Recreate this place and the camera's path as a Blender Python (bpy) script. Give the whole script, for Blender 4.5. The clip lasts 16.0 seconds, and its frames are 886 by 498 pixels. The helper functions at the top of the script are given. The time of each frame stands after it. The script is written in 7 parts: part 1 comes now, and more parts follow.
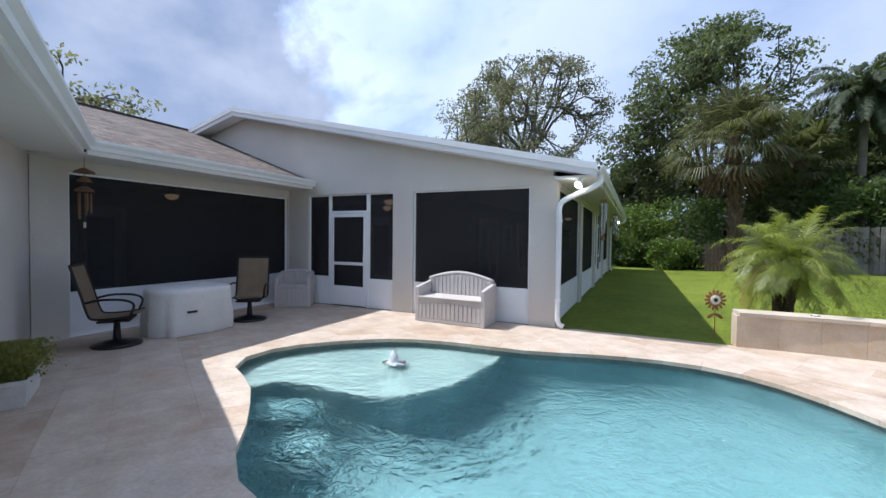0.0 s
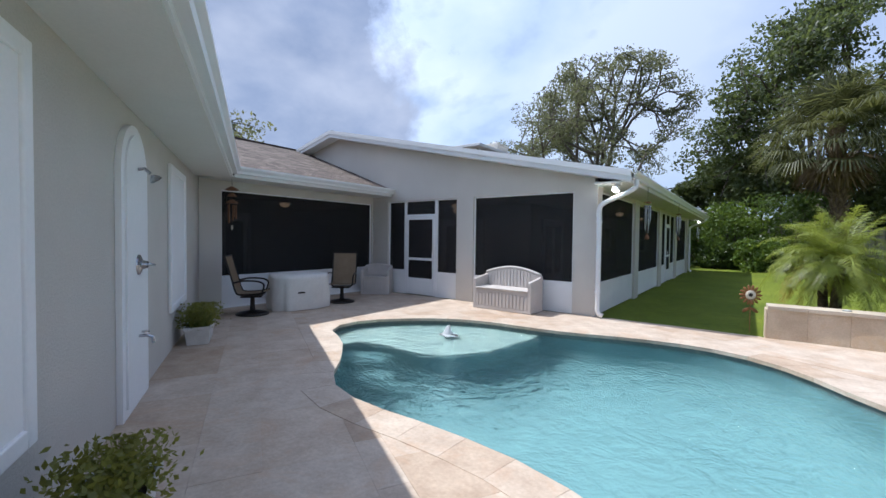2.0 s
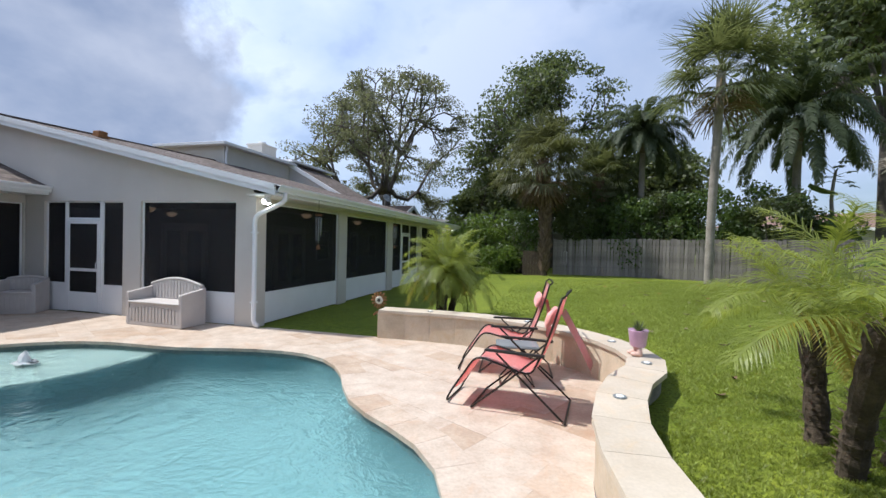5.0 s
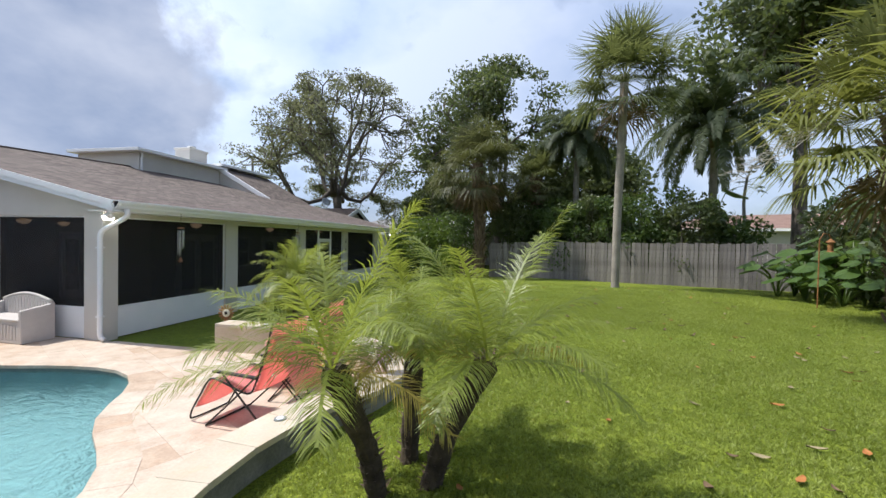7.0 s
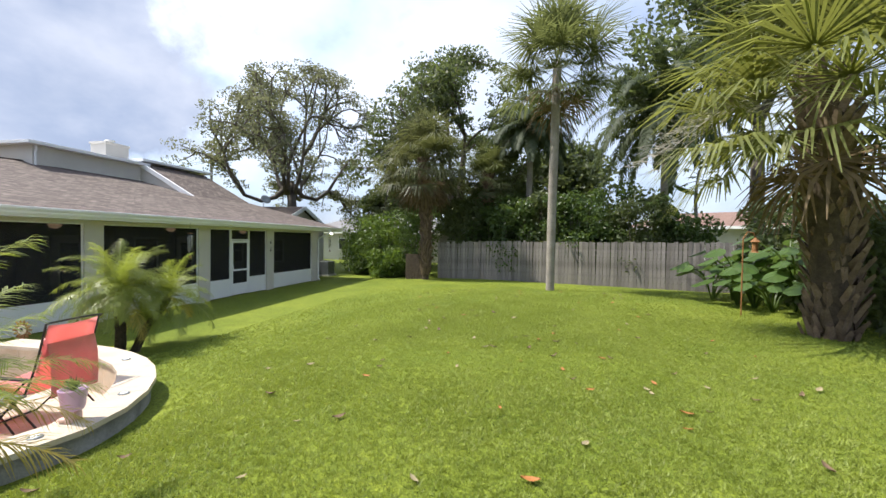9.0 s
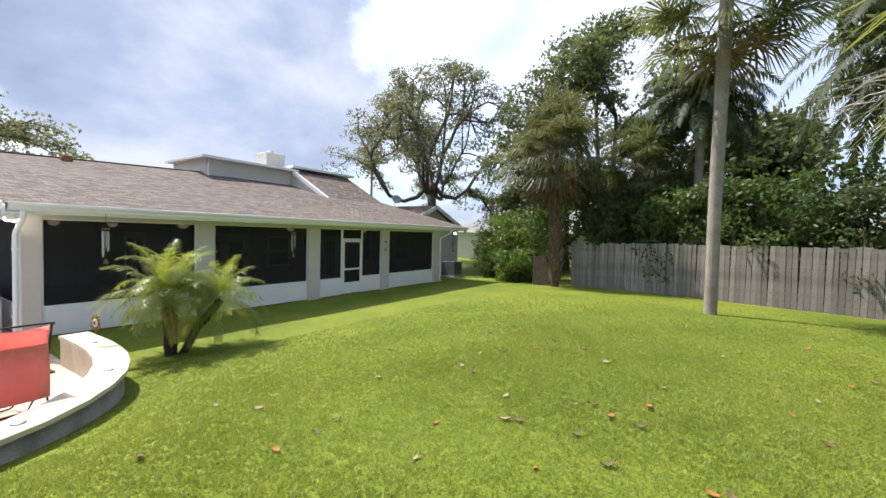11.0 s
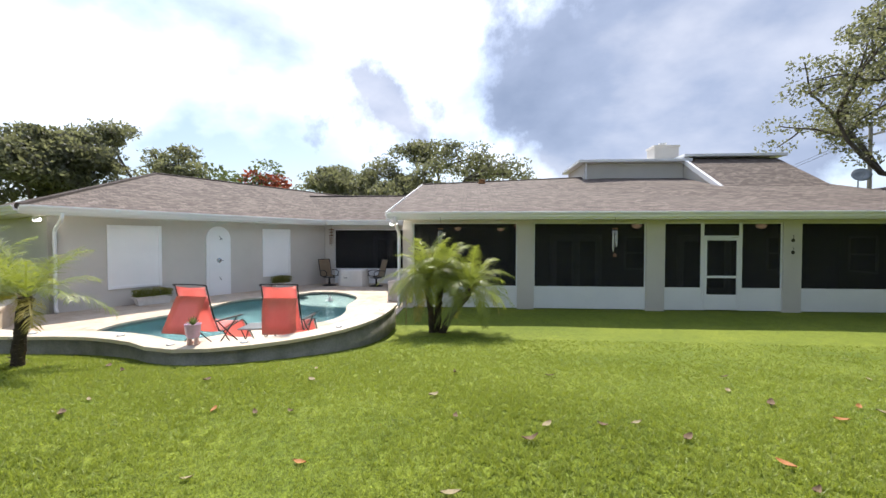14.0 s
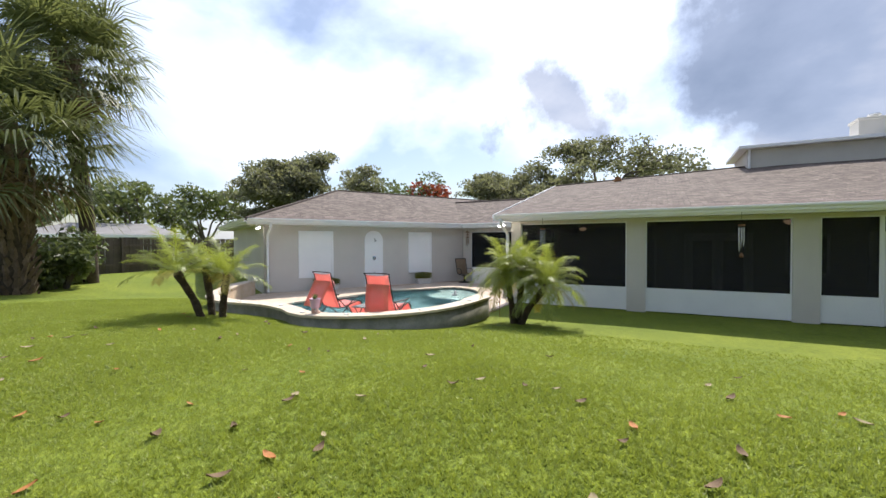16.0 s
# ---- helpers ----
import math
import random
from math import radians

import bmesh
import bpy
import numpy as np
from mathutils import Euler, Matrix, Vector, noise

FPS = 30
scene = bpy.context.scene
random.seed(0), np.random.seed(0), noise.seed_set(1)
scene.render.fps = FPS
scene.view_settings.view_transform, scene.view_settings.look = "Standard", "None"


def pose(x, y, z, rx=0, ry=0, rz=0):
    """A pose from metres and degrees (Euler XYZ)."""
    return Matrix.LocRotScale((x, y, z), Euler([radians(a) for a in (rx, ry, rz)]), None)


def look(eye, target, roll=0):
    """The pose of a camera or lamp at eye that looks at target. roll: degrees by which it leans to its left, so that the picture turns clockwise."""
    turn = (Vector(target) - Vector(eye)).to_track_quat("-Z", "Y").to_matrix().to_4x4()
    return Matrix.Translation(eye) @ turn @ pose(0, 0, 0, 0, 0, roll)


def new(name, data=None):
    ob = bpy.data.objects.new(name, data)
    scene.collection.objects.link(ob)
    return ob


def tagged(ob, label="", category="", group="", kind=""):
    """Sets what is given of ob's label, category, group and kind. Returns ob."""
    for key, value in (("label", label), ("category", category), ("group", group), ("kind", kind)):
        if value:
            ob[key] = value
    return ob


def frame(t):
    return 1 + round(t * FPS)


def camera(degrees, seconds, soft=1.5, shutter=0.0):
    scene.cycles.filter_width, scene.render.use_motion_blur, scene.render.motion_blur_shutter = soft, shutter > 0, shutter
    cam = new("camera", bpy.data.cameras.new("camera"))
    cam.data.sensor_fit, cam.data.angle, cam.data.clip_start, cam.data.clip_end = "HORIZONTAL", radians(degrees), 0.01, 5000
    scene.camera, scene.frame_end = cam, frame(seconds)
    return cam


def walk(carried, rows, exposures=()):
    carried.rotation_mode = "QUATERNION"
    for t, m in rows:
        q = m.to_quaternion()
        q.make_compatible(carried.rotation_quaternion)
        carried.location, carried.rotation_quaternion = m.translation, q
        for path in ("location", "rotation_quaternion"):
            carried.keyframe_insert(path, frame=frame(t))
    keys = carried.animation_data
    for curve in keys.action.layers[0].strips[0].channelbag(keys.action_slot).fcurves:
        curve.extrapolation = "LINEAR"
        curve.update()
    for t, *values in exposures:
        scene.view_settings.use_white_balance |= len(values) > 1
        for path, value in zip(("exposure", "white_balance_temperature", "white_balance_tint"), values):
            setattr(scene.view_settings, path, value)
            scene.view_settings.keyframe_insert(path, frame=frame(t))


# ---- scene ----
cam = camera(94.4, 16.0)
PATH = [
    (0, (1.245, -7.162, 1.516), (0.391, -5.354, 1.462), 0.7),
    (0.5, (1.44, -7.464, 1.477), (0.32, -5.808, 1.426), 0.7),
    (1, (1.739, -7.75, 1.438), (0.507, -6.175, 1.389), 0.8),
    (1.5, (2.033, -7.971, 1.449), (0.798, -6.399, 1.397), 0.8),
    (2, (2.327, -8.07, 1.483), (1.134, -6.466, 1.429), 0.7),
    (2.5, (2.597, -7.933, 1.489), (1.556, -6.226, 1.429), 0.7),
    (3, (3.044, -7.636, 1.517), (2.274, -5.791, 1.463), 0.8),
    (3.5, (3.594, -7.329, 1.56), (3.03, -5.41, 1.515), 0.9),
    (4, (4.086, -7.079, 1.605), (3.586, -5.143, 1.568), 0.9),
    (4.2, (4.346, -6.981, 1.622), (3.85, -5.044, 1.587), 1.0),
    (6.3, (7.183, -6.723, 1.979), (6.744, -4.772, 1.957), 1.3),
    (6.5, (7.461, -6.67, 2.032), (7.031, -4.717, 1.999), 1.1),
    (7, (8.137, -6.44, 2.074), (7.722, -4.484, 2.036), 1.1),
    (7.5, (8.785, -6.127, 2.1), (8.393, -4.166, 2.062), 1.2),
    (8, (9.39, -5.74, 2.147), (9.017, -3.775, 2.107), 1.2),
    (8.2, (9.614, -5.534, 2.142), (9.249, -3.568, 2.1), 0.9),
    (10.3, (11.194, -3.209, 2.275), (10.564, -1.311, 2.217), 1.6),
    (10.5, (11.267, -2.881, 2.285), (10.487, -1.04, 2.222), 1.5),
    (11, (11.455, -2.112, 2.276), (10.345, -0.45, 2.21), 1.3),
    (11.5, (11.622, -1.353, 2.253), (10.209, 0.062, 2.186), 1.1),
    (12, (11.715, -0.575, 2.236), (10.065, 0.553, 2.169), 0.8),
    (12.5, (11.721, 0.155, 2.19), (9.892, 0.961, 2.125), 0.5),
    (13, (11.695, 0.838, 2.105), (9.752, 1.309, 2.047), 0.3),
    (13.5, (11.74, 1.444, 2.044), (9.747, 1.601, 1.994), 0.2),
    (14, (11.835, 2.01, 1.956), (9.841, 1.869, 1.91), 0.1),
    (14.5, (11.935, 2.577, 1.9), (9.977, 2.172, 1.858), -0.0),
    (15, (12.067, 3.101, 1.853), (10.173, 2.46, 1.821), -0.0),
    (15.5, (12.215, 3.611, 1.863), (10.389, 2.797, 1.831), -0.1),
    (16, (12.348, 4.134, 1.867), (10.582, 3.196, 1.837), -0.2),
]
EXPOSURES = [(0.0, 0.47, 5850.0, 11.0), (4.0, 0.32, 6000.0, 10.5), (6.5, 0.38, 6250.0, 10.5), (8.0, 0.68, 6450.0, 10.5), (10.5, 0.92, 6650.0, 11.0), (12.0, 0.92, 6650.0, 11.0), (14.0, 0.77, 6600.0, 11.0), (16.0, 0.69, 6600.0, 11.0)]
walk(cam, [(t, look(eye, target, roll)) for t, eye, target, roll in PATH], EXPOSURES)

# ---- world and sun ----
SUN_WAY = Vector((0.64, 0.09, -1.0)).normalized()
world = bpy.data.worlds.new("sky")
scene.world = world
world.use_nodes = True
wt = world.node_tree
wt.nodes.clear()


def link(tree, a, b):
    tree.links.new(a, b)


def node(tree, kind, **sets):
    n = tree.nodes.new(kind)
    for k, v in sets.items():
        n.inputs[k.replace("_", " ")].default_value = v
    return n


def ramp(tree, stops):
    n = tree.nodes.new("ShaderNodeValToRGB")
    els = n.color_ramp.elements
    els[0].position, els[0].color = stops[0][0], stops[0][1]
    els[1].position, els[1].color = stops[-1][0], stops[-1][1]
    for p, c in stops[1:-1]:
        e = els.new(p)
        e.color = c
    return n


def mix_rgb(tree, fac, a, b, mode="MIX"):
    n = tree.nodes.new("ShaderNodeMix")
    n.data_type, n.blend_type = "RGBA", mode
    for i, v in ((0, fac), (6, a), (7, b)):
        if hasattr(v, "is_linked"):
            tree.links.new(v, n.inputs[i])
        else:
            n.inputs[i].default_value = v
    return n.outputs[2]


sky = wt.nodes.new("ShaderNodeTexSky")
sky.sky_type = "NISHITA"
sky.sun_disc = False
sky.sun_elevation = math.asin(-SUN_WAY.z)
sky.sun_rotation = math.atan2(-SUN_WAY.x, -SUN_WAY.y)
sky.air_density, sky.dust_density, sky.ozone_density = 1.0, 1.5, 2.0
coords = wt.nodes.new("ShaderNodeTexCoord")
flat = wt.nodes.new("ShaderNodeVectorMath")
flat.operation = "MULTIPLY"
flat.inputs[1].default_value = (1.0, 1.0, 1.7)
link(wt, coords.outputs["Generated"], flat.inputs[0])
cloud = node(wt, "ShaderNodeTexNoise", Scale=1.5, Detail=8.0, Roughness=0.52, Distortion=0.15)
link(wt, flat.outputs[0], cloud.inputs["Vector"])
cover = ramp(wt, [(0.40, (0, 0, 0, 1)), (0.50, (1, 1, 1, 1))])
link(wt, cloud.outputs["Fac"], cover.inputs[0])
body = node(wt, "ShaderNodeTexNoise", Scale=1.9, Detail=7.0, Roughness=0.52, Distortion=0.1)
link(wt, flat.outputs[0], body.inputs["Vector"])
tone = ramp(wt, [(0.36, (1.5, 2.0, 3.2, 1)), (0.48, (3.6, 4.2, 5.5, 1)), (0.61, (4.8, 5.2, 6.1, 1))])
link(wt, body.outputs["Fac"], tone.inputs[0])
# clouds are brighter on the sun's side of the sky
toward = wt.nodes.new("ShaderNodeVectorMath")
toward.operation = "DOT_PRODUCT"
link(wt, coords.outputs["Generated"], toward.inputs[0])
toward.inputs[1].default_value = -SUN_WAY
lit = node(wt, "ShaderNodeMapRange", From_Min=0.15, From_Max=0.8, To_Min=0.86, To_Max=1.42)
link(wt, toward.outputs["Value"], lit.inputs["Value"])
toned = wt.nodes.new("ShaderNodeVectorMath")
toned.operation = "SCALE"
link(wt, tone.outputs[0], toned.inputs[0])
link(wt, lit.outputs[0], toned.inputs["Scale"])
glow = mix_rgb(wt, 1.0, toned.outputs[0], mix_rgb(wt, 0.40, (0, 0, 0, 1), sky.outputs[0]), "ADD")
sky_mix = mix_rgb(wt, cover.outputs[0], sky.outputs[0], glow)
# two grey cloud banks with ragged edges in the west and north-west
rag = node(wt, "ShaderNodeTexNoise", Scale=2.8, Detail=9.0, Roughness=0.6)
link(wt, coords.outputs["Generated"], rag.inputs["Vector"])
bend_in = wt.nodes.new("ShaderNodeVectorMath")
bend_in.operation = "MULTIPLY_ADD"
link(wt, rag.outputs["Color"], bend_in.inputs[0])
bend_in.inputs[1].default_value = (0.85, 0.85, 0.85)
bend_in.inputs[2].default_value = (-0.425, -0.425, -0.425)
bent = wt.nodes.new("ShaderNodeVectorMath")
bent.operation = "ADD"
link(wt, coords.outputs["Generated"], bent.inputs[0])
link(wt, bend_in.outputs[0], bent.inputs[1])
unit = wt.nodes.new("ShaderNodeVectorMath")
unit.operation = "NORMALIZE"
link(wt, bent.outputs[0], unit.inputs[0])
gloom = ramp(wt, [(0.38, (1.7, 2.2, 3.3, 1)), (0.50, (2.5, 3.05, 4.3, 1)), (0.62, (4.2, 4.6, 5.6, 1))])
link(wt, body.outputs["Fac"], gloom.inputs[0])
for az, el, wide, core in ((-64, 20, 23, 18), (-103, 17, 9, 5)):
    a, e = radians(az), radians(el)
    near = wt.nodes.new("ShaderNodeVectorMath")
    near.operation = "DOT_PRODUCT"
    link(wt, unit.outputs[0], near.inputs[0])
    near.inputs[1].default_value = (math.sin(a) * math.cos(e), math.cos(a) * math.cos(e), math.sin(e))
    part_of = node(wt, "ShaderNodeMapRange", From_Min=math.cos(radians(wide)), From_Max=math.cos(radians(core)), To_Min=0.0, To_Max=0.92)
    link(wt, near.outputs["Value"], part_of.inputs["Value"])
    sky_mix = mix_rgb(wt, part_of.outputs[0], sky_mix, gloom.outputs[0])
bg = node(wt, "ShaderNodeBackground", Strength=0.1)
link(wt, sky_mix, bg.inputs[0])
wout = wt.nodes.new("ShaderNodeOutputWorld")
link(wt, bg.outputs[0], wout.inputs[0])

sun = new("sun", bpy.data.lights.new("sun", "SUN"))
sun.data.energy, sun.data.angle, sun.data.color = 4.3, radians(0.6), (1.0, 0.955, 0.88)
sun.matrix_world = look((-30, -3, 33), Vector((-30, -3, 33)) + SUN_WAY)


# ---- materials ----
def material(name, dark, light, rough=0.8, scale=6.0, grain=60.0, bump=0.15, metal=0.0, fine=0.25, random_tint=0.0, island_tint=0.0, spec=0.4):
    """Two scales of colour variation, with a fine relief."""
    m = bpy.data.materials.new(name)
    m.use_nodes = True
    t = m.node_tree
    b = t.nodes["Principled BSDF"]
    co = t.nodes.new("ShaderNodeTexCoord")
    big = node(t, "ShaderNodeTexNoise", Scale=scale, Detail=5.0, Roughness=0.6)
    small = node(t, "ShaderNodeTexNoise", Scale=grain, Detail=4.0, Roughness=0.65)
    link(t, co.outputs["Object"], big.inputs["Vector"])
    link(t, co.outputs["Object"], small.inputs["Vector"])
    r = ramp(t, [(0.3, (*dark, 1)), (0.7, (*light, 1))])
    link(t, big.outputs["Fac"], r.inputs[0])
    g = ramp(t, [(0.3, (1 - fine, 1 - fine, 1 - fine, 1)), (0.7, (1, 1, 1, 1))])
    link(t, small.outputs["Fac"], g.inputs[0])
    col = mix_rgb(t, 1.0, r.outputs[0], g.outputs[0], "MULTIPLY")
    for amount, kind, out in ((random_tint, "ShaderNodeObjectInfo", "Random"), (island_tint, "ShaderNodeNewGeometry", "Random Per Island")):
        if amount:
            src = t.nodes.new(kind)
            v = ramp(t, [(0.0, (1 - amount, 1 - amount, 1 - amount, 1)), (1.0, (1, 1, 1, 1))])
            link(t, src.outputs[out], v.inputs[0])
            col = mix_rgb(t, 1.0, col, v.outputs[0], "MULTIPLY")
    link(t, col, b.inputs["Base Color"])
    b.inputs["Roughness"].default_value = rough
    b.inputs["Metallic"].default_value = metal
    b.inputs["Specular IOR Level"].default_value = spec
    if bump:
        bp = node(t, "ShaderNodeBump", Strength=bump, Distance=0.02)
        link(t, small.outputs["Fac"], bp.inputs["Height"])
        link(t, bp.outputs[0], b.inputs["Normal"])
    return m


def leafy(name, dark, light, rough=0.5, tint=0.45, glow=0.35):
    """Leaves: a tint for each leaf, and light that passes through them."""
    m = material(name, dark, light, rough, 1.2, 30.0, 0.0, island_tint=tint, spec=0.35)
    t = m.node_tree
    b = t.nodes["Principled BSDF"]
    tr = t.nodes.new("ShaderNodeBsdfTranslucent")
    tr.inputs[0].default_value = (light[0] * 1.3, light[1] * 1.3, light[2] * 0.8, 1)
    mx = node(t, "ShaderNodeMixShader", Fac=glow)
    link(t, b.outputs[0], mx.inputs[1])
    link(t, tr.outputs[0], mx.inputs[2])
    link(t, mx.outputs[0], t.nodes["Material Output"].inputs[0])
    return m


STUCCO = material("stucco", (0.575, 0.543, 0.497), (0.645, 0.612, 0.565), 0.9, 0.7, 55.0, 0.5, fine=0.1)
WHITE = material("white_paint", (0.77, 0.78, 0.79), (0.84, 0.845, 0.85), 0.6, 1.3, 40.0, 0.08, fine=0.06)
SHUTTER = material("shutter_paint", (0.84, 0.845, 0.85), (0.89, 0.89, 0.895), 0.5, 1.3, 40.0, 0.05, fine=0.04)
FRAME = material("white_aluminium", (0.76, 0.77, 0.78), (0.80, 0.80, 0.81), 0.4, 2.0, 80.0, 0.02, fine=0.04)
SOFFIT = material("soffit_paint", (0.66, 0.65, 0.62), (0.72, 0.71, 0.68), 0.75, 1.0, 40.0, 0.05, fine=0.06)
TRAVERTINE = material("travertine", (0.47, 0.37, 0.285), (0.66, 0.56, 0.46), 0.62, 3.4, 30.0, 0.16, fine=0.2, random_tint=0.0)
STONE_CAP = material("travertine_cap", (0.51, 0.43, 0.33), (0.63, 0.55, 0.445), 0.65, 2.0, 40.0, 0.15, fine=0.14, random_tint=0.10)
STONE_WALL = material("travertine_veneer", (0.50, 0.405, 0.29), (0.66, 0.555, 0.42), 0.7, 2.6, 45.0, 0.18, fine=0.16, random_tint=0.06)
BLOCK = material("weathered_block", (0.20, 0.195, 0.16), (0.36, 0.345, 0.30), 0.92, 3.0, 40.0, 0.4, fine=0.3)
GROUT = material("grout", (0.50, 0.42, 0.34), (0.62, 0.53, 0.44), 0.95, 4.0, 60.0, 0.2)
# caustics painted into the plaster as wide pale and dark blotches
PLASTER_CAUSTICS = material("pool_plaster_caustics", (0.108, 0.206, 0.230), (0.252, 0.382, 0.398), 0.7, 2.6, 20.0, 0.03, fine=0.12)
LEDGE = material("ledge_plaster", (0.27, 0.315, 0.305), (0.37, 0.41, 0.385), 0.7, 2.0, 60.0, 0.05, fine=0.12)
TILELINE = material("waterline_tile", (0.10, 0.14, 0.15), (0.20, 0.22, 0.20), 0.3, 12.0, 60.0, 0.05)
DARK_METAL = material("dark_bronze", (0.030, 0.026, 0.022), (0.05, 0.043, 0.037), 0.4, 8.0, 60.0, 0.03, 0.6)
CHROME = material("chrome", (0.42, 0.43, 0.45), (0.52, 0.53, 0.55), 0.25, 8.0, 60.0, 0.0, 1.0, fine=0.05)
SLING = material("tan_sling", (0.38, 0.285, 0.19), (0.46, 0.36, 0.25), 0.85, 5.0, 220.0, 0.25, fine=0.2)
CORAL = material("coral_sling", (0.86, 0.295, 0.26), (0.94, 0.37, 0.33), 0.7, 3.0, 200.0, 0.2, fine=0.1)
CORAL.node_tree.nodes["Principled BSDF"].inputs["Sheen Weight"].default_value = 0.6
COVER = material("vinyl_cover", (0.66, 0.64, 0.60), (0.76, 0.74, 0.70), 0.6, 3.0, 30.0, 0.25, fine=0.08)
RESIN = material("taupe_resin", (0.50, 0.46, 0.435), (0.58, 0.54, 0.51), 0.6, 3.0, 60.0, 0.1, fine=0.08)
POT_WHITE = material("white_planter", (0.60, 0.59, 0.56), (0.74, 0.73, 0.70), 0.7, 6.0, 50.0, 0.15, fine=0.12)
LILAC = material("lilac_glaze", (0.55, 0.34, 0.50), (0.65, 0.44, 0.60), 0.35, 5.0, 50.0, 0.03, fine=0.08)
FEET = material("pink_ceramic", (0.68, 0.44, 0.36), (0.76, 0.53, 0.44), 0.5, 5.0, 40.0, 0.05)
SOIL = material("soil", (0.04, 0.028, 0.02), (0.08, 0.06, 0.04), 0.95, 10.0, 60.0, 0.6)
BARK = material("oak_bark", (0.085, 0.07, 0.058), (0.17, 0.145, 0.12), 0.95, 3.0, 26.0, 0.8, fine=0.4)
PALM_BARK = material("grey_palm_bark", (0.25, 0.22, 0.19), (0.40, 0.36, 0.31), 0.95, 2.0, 30.0, 0.7, fine=0.35)
BOOT = material("palm_boots", (0.15, 0.10, 0.065), (0.31, 0.225, 0.155), 0.95, 4.0, 35.0, 0.6, fine=0.4, island_tint=0.4)
DATE_BARK = material("date_palm_bark", (0.045, 0.032, 0.022), (0.12, 0.09, 0.06), 0.95, 7.0, 40.0, 0.7, fine=0.4)
FENCE = material("weathered_board", (0.22, 0.195, 0.175), (0.40, 0.365, 0.335), 0.92, 1.6, 30.0, 0.5, fine=0.4, random_tint=0.4)
FENCE_BROWN = material("brown_board", (0.085, 0.068, 0.054), (0.145, 0.115, 0.092), 0.92, 1.6, 30.0, 0.4, fine=0.4, random_tint=0.3)
ROOM_WALL = material("lanai_paint", (0.40, 0.38, 0.35), (0.46, 0.44, 0.41), 0.85, 1.0, 40.0, 0.1)
DARK_GLASS = material("door_glass", (0.02, 0.022, 0.025), (0.035, 0.038, 0.04), 0.08, 2.0, 20.0, 0.0, spec=0.5)
TERRACOTTA = material("tan_roof", (0.20, 0.125, 0.10), (0.27, 0.175, 0.14), 0.9, 2.0, 20.0, 0.3)
FAR_WALL = material("pale_house_wall", (0.52, 0.50, 0.46), (0.60, 0.58, 0.54), 0.9, 1.0, 20.0, 0.1)
FAR_ROOF = material("grey_roof", (0.19, 0.185, 0.185), (0.26, 0.255, 0.255), 0.9, 1.0, 14.0, 0.3)
AC_GREY = material("grey_metal", (0.20, 0.22, 0.22), (0.27, 0.29, 0.29), 0.5, 3.0, 40.0, 0.1, 0.3)
RUST = material("rusted_metal", (0.20, 0.085, 0.03), (0.40, 0.19, 0.07), 0.7, 9.0, 60.0, 0.3)
CREAM = material("cream_disc", (0.70, 0.66, 0.52), (0.80, 0.76, 0.62), 0.5, 9.0, 60.0, 0.1)
TRAY = material("smoked_tray", (0.24, 0.25, 0.26), (0.32, 0.33, 0.34), 0.12, 3.0, 40.0, 0.0, fine=0.05, spec=0.6)
AGED = material("aged_wood", (0.16, 0.075, 0.035), (0.27, 0.14, 0.07), 0.7, 6.0, 40.0, 0.2)

DRY_STALK = material("dry_stalk", (0.42, 0.38, 0.31), (0.58, 0.54, 0.46), 0.9, 4.0, 40.0, 0.2)
LEAF_OAK = leafy("oak_leaf", (0.092, 0.100, 0.074), (0.180, 0.188, 0.140), 0.55, glow=0.5)
LEAF_DARK = leafy("dark_leaf", (0.060, 0.086, 0.040), (0.145, 0.180, 0.082), 0.45)
LEAF_HEDGE = leafy("hedge_leaf", (0.042, 0.078, 0.024), (0.118, 0.180, 0.054), 0.45)
LEAF_BRIGHT = leafy("bright_leaf", (0.085, 0.15, 0.03), (0.18, 0.26, 0.055), 0.45)
LEAF_SABAL = leafy("sabal_frond", (0.082, 0.102, 0.050), (0.188, 0.212, 0.104), 0.45)
# paler, yellower copy of the sabal frond, with sunlight put into its colour
LEAF_SABAL_SUNLIT = leafy("sabal_frond_sunlit", (0.13, 0.155, 0.045), (0.265, 0.28, 0.095), 0.45)
LEAF_SHAGGY = leafy("shaggy_frond", (0.072, 0.086, 0.044), (0.175, 0.185, 0.095), 0.5)
LEAF_DEAD = leafy("dry_frond", (0.16, 0.11, 0.06), (0.28, 0.20, 0.115), 0.8, glow=0.15)
LEAF_DATE = leafy("date_frond", (0.175, 0.225, 0.040), (0.325, 0.375, 0.085), 0.4)
LEAF_YELLOW = leafy("yellow_frond", (0.34, 0.27, 0.05), (0.46, 0.38, 0.10), 0.5)
LEAF_QUEEN = leafy("queen_frond", (0.050, 0.075, 0.036), (0.115, 0.145, 0.078), 0.6)
LEAF_BIG = leafy("broad_leaf", (0.062, 0.118, 0.030), (0.13, 0.205, 0.065), 0.35)
LEAF_RED = leafy("red_leaf", (0.20, 0.035, 0.025), (0.34, 0.08, 0.05), 0.5)
LEAF_POT = leafy("planter_leaf", (0.11, 0.14, 0.03), (0.32, 0.31, 0.085), 0.5)


